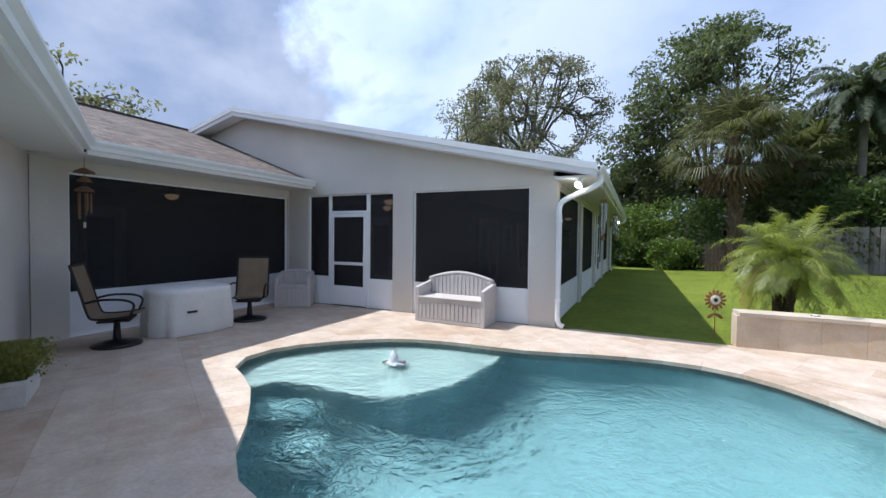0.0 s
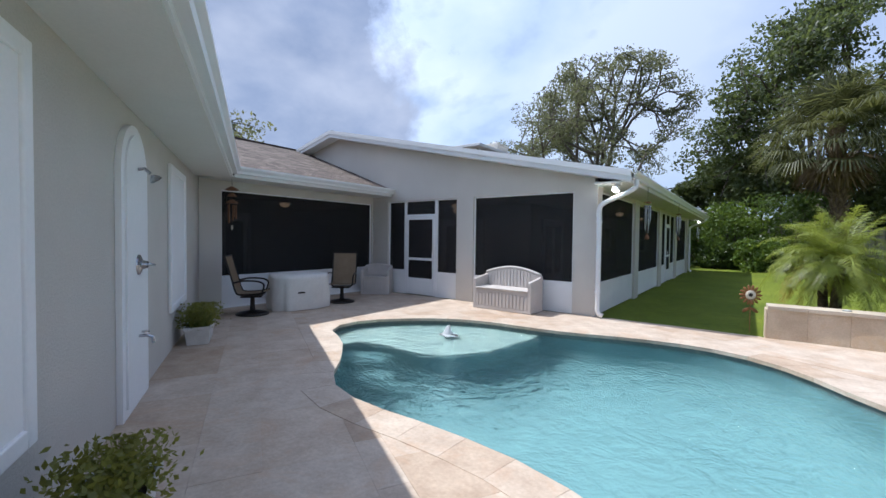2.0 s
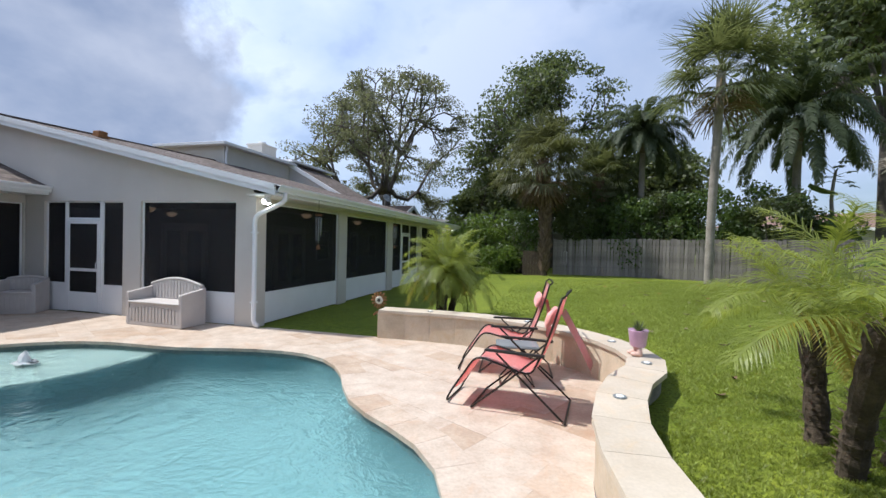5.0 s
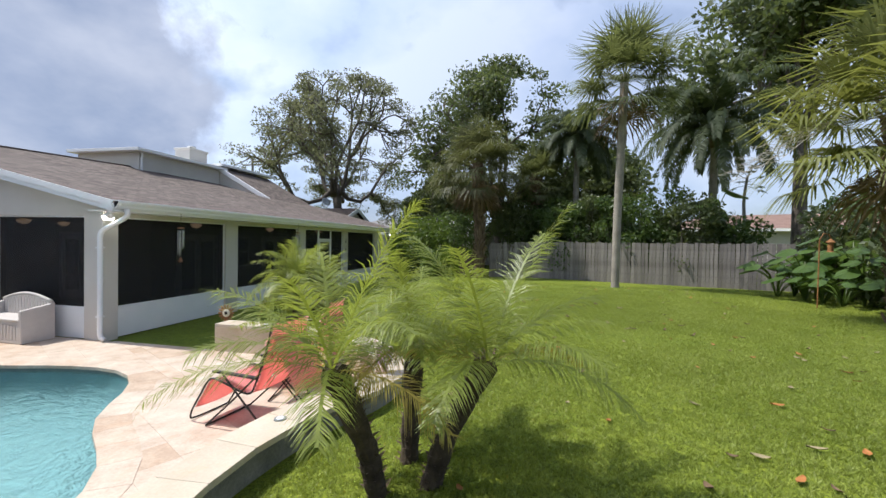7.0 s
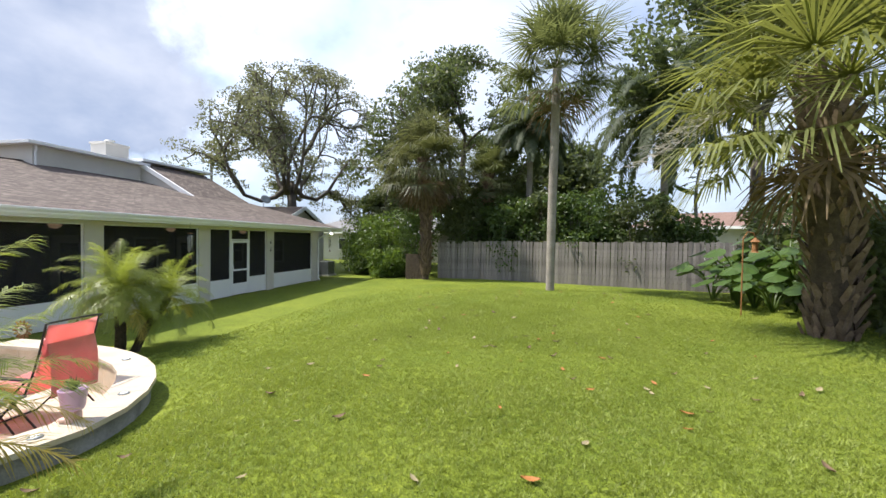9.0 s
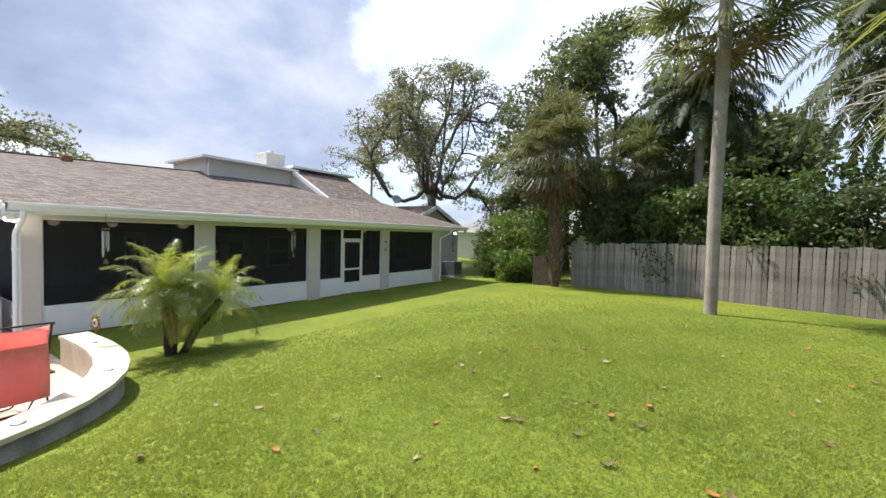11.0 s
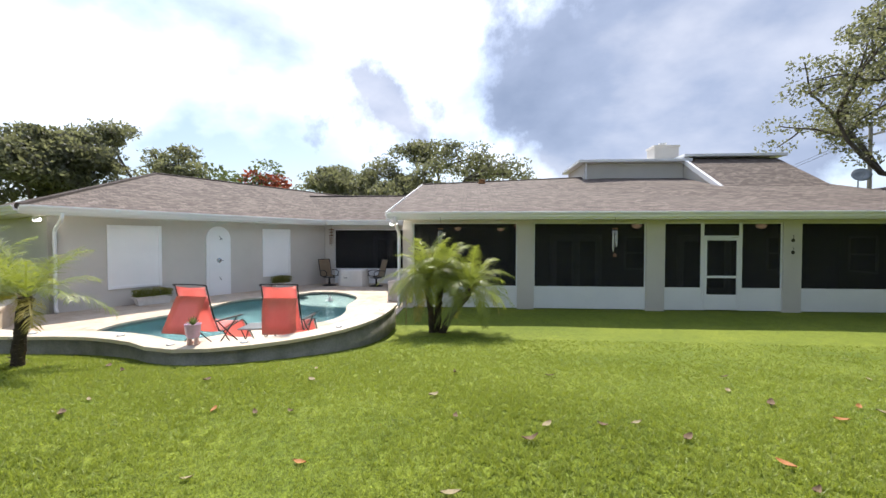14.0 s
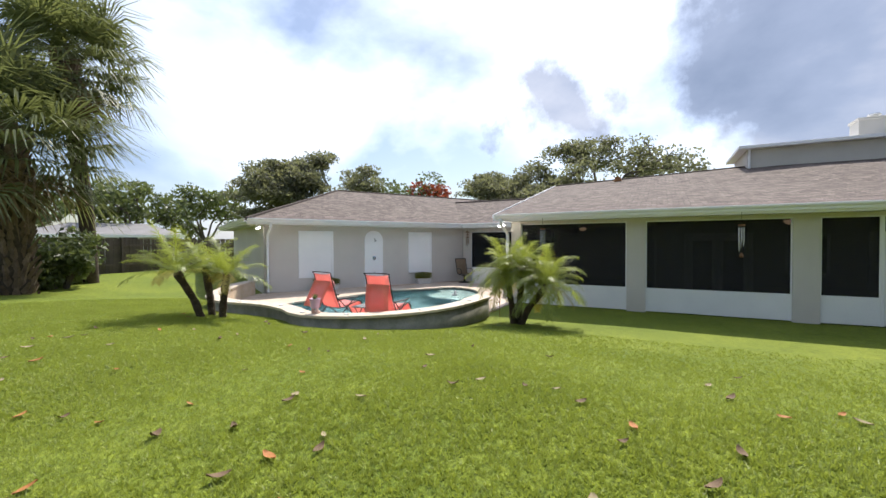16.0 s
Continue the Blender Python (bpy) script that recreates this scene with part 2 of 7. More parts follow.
def shingle_material():
    m = material("shingles", (0.165, 0.130, 0.112), (0.29, 0.235, 0.205), 0.92, 5.0, 22.0, 0.6, fine=0.5)
    t = m.node_tree
    b = t.nodes["Principled BSDF"]
    co = t.nodes.new("ShaderNodeTexCoord")
    br = node(t, "ShaderNodeTexBrick", Scale=1.0, Mortar_Size=0.012, Mortar_Smooth=0.6, Bias=0.0, Brick_Width=0.26, Row_Height=0.145)
    br.inputs["Color1"].default_value = (1, 1, 1, 1)
    br.inputs["Color2"].default_value = (0.50, 0.48, 0.47, 1)
    br.inputs["Mortar"].default_value = (0.30, 0.28, 0.27, 1)
    link(t, co.outputs["UV"], br.inputs["Vector"])
    src = b.inputs["Base Color"].links[0].from_socket
    link(t, mix_rgb(t, 1.0, src, br.outputs["Color"], "MULTIPLY"), b.inputs["Base Color"])
    return m



def gold_stain(m, colour=(0.60, 0.40, 0.20, 1), most=0.55):
    """Iron-gold veins and stains in a stone."""
    t = m.node_tree
    b = t.nodes["Principled BSDF"]
    co = t.nodes.new("ShaderNodeTexCoord")
    vein = node(t, "ShaderNodeTexNoise", Scale=2.1, Detail=8.0, Roughness=0.66, Distortion=1.6)
    link(t, co.outputs["Object"], vein.inputs["Vector"])
    r = ramp(t, [(0.51, (0, 0, 0, 1)), (0.70, (most, most, most, 1))])
    link(t, vein.outputs["Fac"], r.inputs[0])
    src = b.inputs["Base Color"].links[0].from_socket
    link(t, mix_rgb(t, r.outputs[0], src, colour), b.inputs["Base Color"])


gold_stain(TRAVERTINE, (0.50, 0.34, 0.23, 1), 0.55)
gold_stain(STONE_CAP, most=0.3)


def mixed_lot(m):
    """Some stones of the lot are browner or rosier than the rest."""
    t = m.node_tree
    b = t.nodes["Principled BSDF"]
    info = t.nodes.new("ShaderNodeObjectInfo")
    r = ramp(t, [(0.0, (0.82, 0.75, 0.68, 1)), (0.16, (0.91, 0.86, 0.81, 1)), (0.34, (1, 1, 1, 1)), (0.7, (1, 1, 1, 1)), (1.0, (0.98, 0.95, 0.92, 1))])
    link(t, info.outputs["Random"], r.inputs[0])
    src = b.inputs["Base Color"].links[0].from_socket
    link(t, mix_rgb(t, 1.0, src, r.outputs[0], "MULTIPLY"), b.inputs["Base Color"])


mixed_lot(TRAVERTINE)
gold_stain(STONE_WALL, (0.50, 0.34, 0.18, 1), 0.45)
SHINGLE = shingle_material()


def grass_material():
    m = material("lawn_grass", (0.145, 0.205, 0.021), (0.265, 0.32, 0.038), 0.85, 0.45, 55.0, 0.9, fine=0.5, spec=0.2)
    t = m.node_tree
    b = t.nodes["Principled BSDF"]
    co = t.nodes.new("ShaderNodeTexCoord")
    mid = node(t, "ShaderNodeTexNoise", Scale=7.0, Detail=6.0, Roughness=0.7)
    link(t, co.outputs["Object"], mid.inputs["Vector"])
    v = ramp(t, [(0.34, (0.74, 0.78, 0.70, 1)), (0.50, (1, 1, 1, 1)), (0.66, (1.15, 1.1, 1.0, 1))])
    link(t, mid.outputs["Fac"], v.inputs[0])
    src = b.inputs["Base Color"].links[0].from_socket
    col = mix_rgb(t, 1.0, src, v.outputs[0], "MULTIPLY")
    # thin turf: dark thatch between the tufts
    tuft = node(t, "ShaderNodeTexNoise", Scale=38.0, Detail=5.0, Roughness=0.75)
    link(t, co.outputs["Object"], tuft.inputs["Vector"])
    u = ramp(t, [(0.36, (0.36, 0.38, 0.33, 1)), (0.52, (1.0, 1.0, 1.0, 1)), (0.66, (1.35, 1.28, 1.15, 1))])
    link(t, tuft.outputs["Fac"], u.inputs[0])
    link(t, mix_rgb(t, 1.0, col, u.outputs[0], "MULTIPLY"), b.inputs["Base Color"])
    return m


GRASS = grass_material()
BLADE = leafy("grass_blade", (0.215, 0.285, 0.040), (0.40, 0.465, 0.100), 0.5, 0.62, 0.3)


def plain_glow(name, colour, strength):
    m = bpy.data.materials.new(name)
    m.use_nodes = True
    b = m.node_tree.nodes["Principled BSDF"]
    b.inputs["Base Color"].default_value = (*colour, 1)
    b.inputs["Emission Color"].default_value = (*colour, 1)
    b.inputs["Emission Strength"].default_value = strength
    return m


BULB = plain_glow("lit_bulb", (1.0, 0.97, 0.90), 14.0)
AMBER = plain_glow("amber_globe", (1.0, 0.68, 0.42), 0.5)


def screen_material():
    """Insect screen: fine dark mesh that lets part of the light through."""
    m = material("insect_screen", (0.030, 0.030, 0.031), (0.040, 0.040, 0.041), 0.8, 2.0, 60.0, 0.0, spec=0.15)
    t = m.node_tree
    b = t.nodes["Principled BSDF"]
    tr = t.nodes.new("ShaderNodeBsdfTransparent")
    mx = node(t, "ShaderNodeMixShader", Fac=0.33)
    link(t, b.outputs[0], mx.inputs[1])
    link(t, tr.outputs[0], mx.inputs[2])
    link(t, mx.outputs[0], t.nodes["Material Output"].inputs[0])
    return m


SCREEN = screen_material()


def water_material():
    m = bpy.data.materials.new("pool_water")
    m.use_nodes = True
    t = m.node_tree
    t.nodes.remove(t.nodes["Principled BSDF"])
    co = t.nodes.new("ShaderNodeTexCoord")
    w1 = node(t, "ShaderNodeTexNoise", Scale=4.5, Detail=4.0, Roughness=0.6, Distortion=0.8)
    w2 = node(t, "ShaderNodeTexNoise", Scale=15.0, Detail=5.0, Roughness=0.5, Distortion=0.5)
    link(t, co.outputs["Object"], w1.inputs["Vector"])
    link(t, co.outputs["Object"], w2.inputs["Vector"])
    b1 = node(t, "ShaderNodeBump", Strength=1.0, Distance=0.17)
    b2 = node(t, "ShaderNodeBump", Strength=1.0, Distance=0.045)
    link(t, w1.outputs["Fac"], b1.inputs["Height"])
    link(t, w2.outputs["Fac"], b2.inputs["Height"])
    link(t, b1.outputs[0], b2.inputs["Normal"])
    gl = node(t, "ShaderNodeBsdfGlass", Roughness=0.0, IOR=1.33)
    gl.inputs["Color"].default_value = (0.80, 0.97, 0.985, 1)
    link(t, b2.outputs[0], gl.inputs["Normal"])
    link(t, gl.outputs[0], t.nodes["Material Output"].inputs[0])
    return m


WATER = water_material()


# ---- building helpers ----
def mesh_of(name, bm, mat, smooth=False):
    me = bpy.data.meshes.new(name)
    bm.to_mesh(me)
    bm.free()
    me.materials.append(mat)
    if smooth:
        me.polygons.foreach_set("use_smooth", [True] * len(me.polygons))
    return me


def part(name, bm, mat, parent=None, label="", smooth=False, m=None):
    ob = new(name, mesh_of(name, bm, mat, smooth))
    if parent is not None:
        ob.parent = parent
    if m is not None:
        ob.matrix_basis = m
    if label:
        ob["label"] = label
    return ob


def raw_part(name, verts, faces, mat, parent=None, label="", smooth=False):
    me = bpy.data.meshes.new(name)
    me.from_pydata(verts, [], faces)
    me.materials.append(mat)
    if smooth:
        me.polygons.foreach_set("use_smooth", [True] * len(me.polygons))
    ob = new(name, me)
    if parent is not None:
        ob.parent = parent
    if label:
        ob["label"] = label
    return ob


def thing(name, label, category, m=None, group="", kind=""):
    ob = new(name)
    ob.empty_display_size = 0.1
    if m is not None:
        ob.matrix_basis = m
    return tagged(ob, label, category, group, kind)


def box(bm, x0, x1, y0, y1, z0, z1, bevel=0.0, m=None):
    vs = [bm.verts.new((x, y, z)) for x in (x0, x1) for y in (y0, y1) for z in (z0, z1)]
    fs = [bm.faces.new([vs[i] for i in q]) for q in ((0, 1, 3, 2), (4, 6, 7, 5), (0, 4, 5, 1), (2, 3, 7, 6), (0, 2, 6, 4), (1, 5, 7, 3))]
    if bevel:
        r = bmesh.ops.bevel(bm, geom=list({e for f in fs for e in f.edges}), offset=bevel, segments=2, affect="EDGES", profile=0.5)
        vs = r["verts"]
    if m is not None:
        bmesh.ops.transform(bm, matrix=m, verts=list(vs))
    return bm


def a_box(x0, x1, y0, y1, z0, z1, bevel=0.0, m=None):
    return box(bmesh.new(), x0, x1, y0, y1, z0, z1, bevel, m)


def prism(bm, pts, z0, z1):
    """An upright prism over a plan polygon."""
    low = [bm.verts.new((x, y, z0)) for x, y in pts]
    top = [bm.verts.new((x, y, z1)) for x, y in pts]
    n = len(pts)
    bm.faces.new(top)
    bm.faces.new(low[::-1])
    for i in range(n):
        bm.faces.new((low[i], low[(i + 1) % n], top[(i + 1) % n], top[i]))
    bmesh.ops.recalc_face_normals(bm, faces=bm.faces)
    return bm


def tube(bm, pts, radii, sides=8, caps=True):
    pts = [Vector(p) for p in pts]
    if not hasattr(radii, "__len__"):
        radii = [radii] * len(pts)
    rings = []
    side = None
    for i, p in enumerate(pts):
        d = (pts[min(i + 1, len(pts) - 1)] - pts[max(i - 1, 0)]).normalized()
        if side is None:
            side = d.orthogonal().normalized()
        side = (side - d * side.dot(d)).normalized()
        up = d.cross(side)
        rings.append([bm.verts.new(p + (side * math.cos(a) + up * math.sin(a)) * radii[i]) for a in [math.tau * k / sides for k in range(sides)]])
    for a, b in zip(rings, rings[1:]):
        for k in range(sides):
            bm.faces.new((a[k], a[(k + 1) % sides], b[(k + 1) % sides], b[k]))
    if caps:
        bm.faces.new(rings[0][::-1])
        bm.faces.new(rings[-1])
    return bm


def lathe(bm, profile, sides=24, m=None):
    rings = [[bm.verts.new((r * math.cos(math.tau * k / sides), r * math.sin(math.tau * k / sides), z)) for k in range(sides)] for r, z in profile]
    for a, b in zip(rings, rings[1:]):
        for k in range(sides):
            bm.faces.new((a[k], a[(k + 1) % sides], b[(k + 1) % sides], b[k]))
    bm.faces.new(rings[0][::-1])
    bm.faces.new(rings[-1])
    if m is not None:
        bmesh.ops.transform(bm, matrix=m, verts=[v for r in rings for v in r])
    return bm


def spline(pts, per=8, closed=False):
    """Catmull-Rom points through plan or space points."""
    pts = [Vector(p) for p in pts]
    n = len(pts)
    out = []
    for i in range(n if closed else n - 1):
        if closed:
            p0, p1, p2, p3 = (pts[(i + k) % n] for k in (-1, 0, 1, 2))
        else:
            p0, p1, p2, p3 = pts[max(i - 1, 0)], pts[i], pts[i + 1], pts[min(i + 2, n - 1)]
        for k in range(per):
            s = k / per
            out.append(0.5 * ((2 * p1) + (p2 - p0) * s + (2 * p0 - 5 * p1 + 4 * p2 - p3) * s * s + (3 * p1 - p0 - 3 * p2 + p3) * s ** 3))
    if not closed:
        out.append(pts[-1])
    return out


def offset_line(pts, d, closed=False):
    """Plan points moved d to the left of the way they run."""
    n = len(pts)
    out = []
    for i in range(n):
        a = pts[(i - 1) % n] if closed or i else pts[0]
        b = pts[(i + 1) % n] if closed or i < n - 1 else pts[-1]
        w = (b - a).normalized()
        out.append(pts[i] + Vector((-w.y, w.x)) * d)
    return out


def even(pts, step, closed=False):
    """The same line in even steps."""
    ring = pts + [pts[0]] if closed else pts
    total = sum((b - a).length for a, b in zip(ring, ring[1:]))
    count = max(2, round(total / step))
    step = total / count
    out, want, gone = [], 0.0, 0.0
    for a, b in zip(ring, ring[1:]):
        size = (b - a).length
        while want <= gone + size + 1e-6 and len(out) < count:
            out.append(a.lerp(b, (want - gone) / max(size, 1e-9)))
            want += step
        gone += size
    if not closed:
        out.append(ring[-1])
    return out


def inside(p, poly):
    x, y = p[0], p[1]
    hit = False
    for a, b in zip(poly, poly[1:] + poly[:1]):
        if (a[1] > y) != (b[1] > y) and x < (b[0] - a[0]) * (y - a[1]) / (b[1] - a[1]) + a[0]:
            hit = not hit
    return hit


def smooth01(x):
    x = min(1.0, max(0.0, x))
    return x * x * (3 - 2 * x)


# ---- plan ----
# The pool's edge, anticlockwise from its west lobe round the south.
POOL = spline([(-2.2, -4.36), (-1.62, -4.87), (-1.28, -5.25), (-0.85, -5.52), (-0.3, -5.6), (0.5, -5.58), (1.3, -5.66), (2.1, -5.95), (2.9, -6.15), (3.7, -6.0), (4.4, -5.5),
               (4.85, -4.85), (4.86, -4.25), (4.73, -3.90), (4.46, -3.54), (4.02, -3.20), (3.54, -2.87), (3.19, -2.42), (2.88, -1.93), (2.42, -1.50), (1.8, -1.3), (0.95, -1.37),
               (0.0, -1.63), (-0.65, -1.68), (-1.3, -1.72), (-1.95, -1.9), (-2.6, -2.37), (-3.08, -2.97), (-3.2, -3.5), (-2.95, -3.95), (-2.55, -4.15)], 5, True)
POOL_XY = [(p.x, p.y) for p in POOL]
# The garden wall's outer edge, from the house corner round to the garage.
WALL_OUT = spline([(2.58, 0.30), (3.5, 0.32), (4.5, 0.22), (5.4, -0.10), (6.08, -0.62), (6.5, -1.2), (6.7, -1.8), (6.62, -2.35), (6.36, -2.85), (6.2, -3.4), (6.13, -4.0), (6.2, -4.6), (6.2, -5.3),
                   (5.9, -6.2), (5.25, -7.05), (4.5, -7.8), (3.55, -8.65), (2.5, -9.25)], 6)
WALL_IN = offset_line(WALL_OUT, -0.36)
WALL_MID = offset_line(WALL_OUT, -0.18)
CAP = 0.50
GU = Vector((-0.8777, 0.4793))
GN = Vector((0.4793, 0.8777))
G0 = Vector((1.95, -8.97))


def on_garage(s, d=0.0):
    """A plan point s metres along the garage wall from its corner, d metres out from it."""
    return G0 + GU * s + GN * d


def lawn_z(x, y):
    z = -0.03 + 0.58 * smooth01((x - 1.5) / 8.5)
    z *= 1 - 0.6 * smooth01((y - 6) / 10)
    z += (0.42 - z) * smooth01((-9.5 - y) / 6)
    near = min((p.x - x) ** 2 + (p.y - y) ** 2 for p in WALL_MID[::3]) if -1 < x < 9 and -11 < y < 2.5 else 9.0
    z -= 0.08 * (1 - smooth01((math.sqrt(near) - 0.2) / 1.0)) * smooth01((x - 2.2) / 1.5)
    return z


PATIO = [(-6.3, 0.1), (0.02, 0.1), (0.06, 0.02), (2.58, 0.10)] + [(p.x, p.y) for p in WALL_MID] + [(1.9, -9.1), (-6.3, -4.6)]


# ---- ground ----
def lawn():
    xs = [-400, -150, -60, -25, -12] + [-9 + 0.5 * i for i in range(70)] + [30, 45, 80, 180, 400]
    ys = [-400, -150, -70, -40, -25] + [-18 + 0.5 * i for i in range(76)] + [25, 35, 60, 150, 400]
    fine_x = sorted(set(xs + [-0.25 + 0.25 * i for i in range(40)]))
    fine_y = sorted(set(ys + [-10 + 0.25 * i for i in range(48)]))
    verts = [(x, y, lawn_z(x, y) + 0.015 * noise.noise((x * 0.6, y * 0.6, 0))) for y in fine_y for x in fine_x]
    nx = len(fine_x)
    faces = []
    for j in range(len(fine_y) - 1):
        for i in range(nx - 1):
            c = ((fine_x[i] + fine_x[i + 1]) / 2, (fine_y[j] + fine_y[j + 1]) / 2)
            if not inside(c, PATIO):
                faces.append((j * nx + i, j * nx + i + 1, (j + 1) * nx + i + 1, (j + 1) * nx + i))
    ob = raw_part("ground", verts, faces, GRASS, smooth=True)
    return tagged(ob, "green mown lawn that rises gently away from the house", "lawn", kind="structure")


lawn()

# Bed of grout under the paving, round the pool.
def patio_bed():
    outer = [Vector(p) for p in ((-6.2, 0.02), (0.08, 0.02), (2.5, 0.06))] + WALL_IN[1:] + [on_garage(0.0, 0.0), on_garage(8.7, 0.0)]
    bm = bmesh.new()
    ov = [bm.verts.new((p.x, p.y, -0.006)) for p in outer]
    iv = [bm.verts.new((p.x, p.y, -0.006)) for p in offset_line(POOL, -0.12, True)]
    es = [bm.edges.new((ring[i], ring[(i + 1) % len(ring)])) for ring in (ov, iv) for i in range(len(ring))]
    bmesh.ops.triangle_fill(bm, use_beauty=True, use_dissolve=False, edges=es)
    for f in bm.faces:
        if f.normal.z < 0:
            f.normal_flip()
    return tagged(part("patio", bm, GROUT), "cream travertine pool deck with sanded joints", "patio", kind="structure")


PATIO_OB = patio_bed()


# ---- pool ----
def pool():
    top = thing("pool", "free-form swimming pool with pale blue plaster and clear rippled water", "swimming pool", kind="structure")
    n = len(POOL)
    # shell: wall and sloping floor
    verts, faces = [], []
    levels = [(0.0, -0.025), (0.0, -0.28), (0.02, -0.9), (0.25, -1.2)]
    for d, z in levels:
        verts += [(p.x, p.y, z) for p in offset_line(POOL, d, True)]
    for k in range(len(levels) - 1):
        for i in range(n):
            faces.append((k * n + i, k * n + (i + 1) % n, (k + 1) * n + (i + 1) % n, (k + 1) * n + i))
    faces.append(tuple((len(levels) - 1) * n + i for i in range(n)))
    raw_part("shell", verts, faces, PLASTER_CAUSTICS, top)
    # waterline tile band
    verts = [(p.x, p.y, z) for d, z in ((0.004, -0.03), (0.004, -0.17)) for p in offset_line(POOL, d, True)]
    raw_part("waterline_tile", verts, [(i, (i + 1) % n, n + (i + 1) % n, n + i) for i in range(n)], TILELINE, top, "dark blue-grey waterline tile band")
    # shallow shelf in the north lobe, with a curved front
    front = spline([(-2.62, -4.2), (-2.36, -3.8), (-1.9, -3.72), (-1.45, -3.72), (-0.98, -3.58), (-0.62, -3.0), (-0.48, -2.3), (-0.42, -1.62)], 6)
    a = min(range(n), key=lambda i: (POOL[i] - Vector((-0.42, -1.66))).length)
    b = min(range(n), key=lambda i: (POOL[i] - Vector((-2.62, -4.12))).length)
    rim = [POOL[i % n] for i in range(a, b + (n if b < a else 0) + 1)]
    bm = bmesh.new()
    prism(bm, [(p.x, p.y) for p in front[1:-1]] + [(p.x, p.y) for p in offset_line(rim, 0.006)], -1.15, -0.215)
    part("shelf_riser", bm, PLASTER_CAUSTICS, top)
    bm = bmesh.new()
    prism(bm, [(p.x, p.y) for p in offset_line(front[1:-1], 0.0)] + [(p.x, p.y) for p in offset_line(rim, 0.006)], -0.214, -0.185)
    part("sun_shelf", bm, LEDGE, top, "pale sun shelf under shallow water")
    for k, (x, y, w, d, z) in enumerate(((-2.05, -4.12, 0.30, 0.8, -0.42), (-1.62, -4.52, 0.30, 0.9, -0.62))):
        bm = bmesh.new()
        box(bm, -d / 2, d / 2, -w / 2, w / 2, -1.15, z, 0.03, pose(x, y, 0, 0, 0, 22))
        part("step", bm, PLASTER_CAUSTICS, top)
    return top


POOL_OB = pool()
bm = bmesh.new()
bm.faces.new([bm.verts.new((p.x, p.y, -0.095)) for p in POOL])
bmesh.ops.triangulate(bm, faces=bm.faces)
for f in bm.faces:
    if f.normal.z < 0:
        f.normal_flip()
water = tagged(part("water", bm, WATER), "clear turquoise rippled pool water in the sun", "water", kind="structure")
water.visible_shadow = False


def bubbler():
    top = thing("pool_bubbler", "white foaming water jet on the sun shelf", "fountain", pose(-1.52, -2.72, -0.085))
    foam = leafy("foam", (0.86, 0.89, 0.91), (0.93, 0.95, 0.96), 0.4, 0.05, 0.5)
    for n in foam.node_tree.nodes:
        if n.bl_idname == "ShaderNodeBsdfTranslucent":
            n.inputs[0].default_value = (0.93, 0.95, 0.97, 1)
    bm = bmesh.new()
    rng = random.Random(4)
    lathe(bm, [(0.085, -0.02), (0.07, 0.03), (0.055, 0.08), (0.035, 0.125), (0.012, 0.16)], 14)
    for v in bm.verts:
        v.co += Vector([rng.uniform(-0.02, 0.02) for _ in range(3)])
    part("jet", bm, foam, top, smooth=True)
    bm = bmesh.new()
    lathe(bm, [(0.15, -0.004), (0.12, 0.004), (0.09, 0.012), (0.06, 0.014)], 18)
    for v in bm.verts:
        v.co += Vector((rng.uniform(-0.05, 0.05), rng.uniform(-0.05, 0.05), rng.uniform(0, 0.012)))
    part("foam_ring", bm, foam, top, smooth=True)


bubbler()


# ---- house ----
def wall_run(name, length, height, openings, m, mat=STUCCO, thick=0.2, start=0.0):
    """A wall in its own plane (x along, y into the wall, z up) with openings (from, to, sill, head)."""
    bm = bmesh.new()
    cuts = sorted(openings)
    at = start
    for s0, s1, z0, z1 in cuts:
        if s0 > at + 1e-4:
            box(bm, at, s0, 0, thick, 0 - 0.2, height)
        if z0 > 0:
            box(bm, s0, s1, 0, thick, -0.2, z0)
        if z1 < height:
            box(bm, s0, s1, 0, thick, z1, height)
        at = s1
    if at < length:
        box(bm, at, length, 0, thick, -0.2, height)
    bmesh.ops.remove_doubles(bm, verts=bm.verts, dist=0.0005)
    ob = part(name, bm, mat, m=m)
    return tagged(ob, "warm grey painted stucco wall", "wall", kind="structure")


SIDE = pose(0, 0, 0, 0, 0, 90)
LANAI = pose(-6.13, 0, 0, 0, 0, 90)
GABLE = pose(0, 0, 0)
GARAGE = pose(G0.x, G0.y, 0, 0, 0, math.degrees(math.atan2(GU.y, GU.x)))
HEAD = 2.44
wall_run("wall_gable", -0.2, 2.6, [(-5.55, -3.28, 0, HEAD), (-2.81, -0.46, 0, HEAD)], GABLE, start=-6.13)
wall_run("wall_side", 14.85, 2.6, [(0.30, 3.30, 0, HEAD), (3.77, 6.87, 0, HEAD), (7.37, 10.50, 0, HEAD), (10.98, 14.2, 0, HEAD)], SIDE, start=0.0)
wall_run("wall_lanai", -0.005, 2.7, [(-4.13, -0.04, 0, 2.40)], LANAI, start=-4.55)
wall_run("wall_garage", 9.19, 2.62, [], GARAGE)
wall_run("wall_garage_side", 9.0, 2.62, [], pose(G0.x, G0.y, 0, 0, 0, math.degrees(math.atan2(GU.y, GU.x)) - 90) @ pose(-9.0, 0, 0), start=0.0).name = "wall_garage_end"
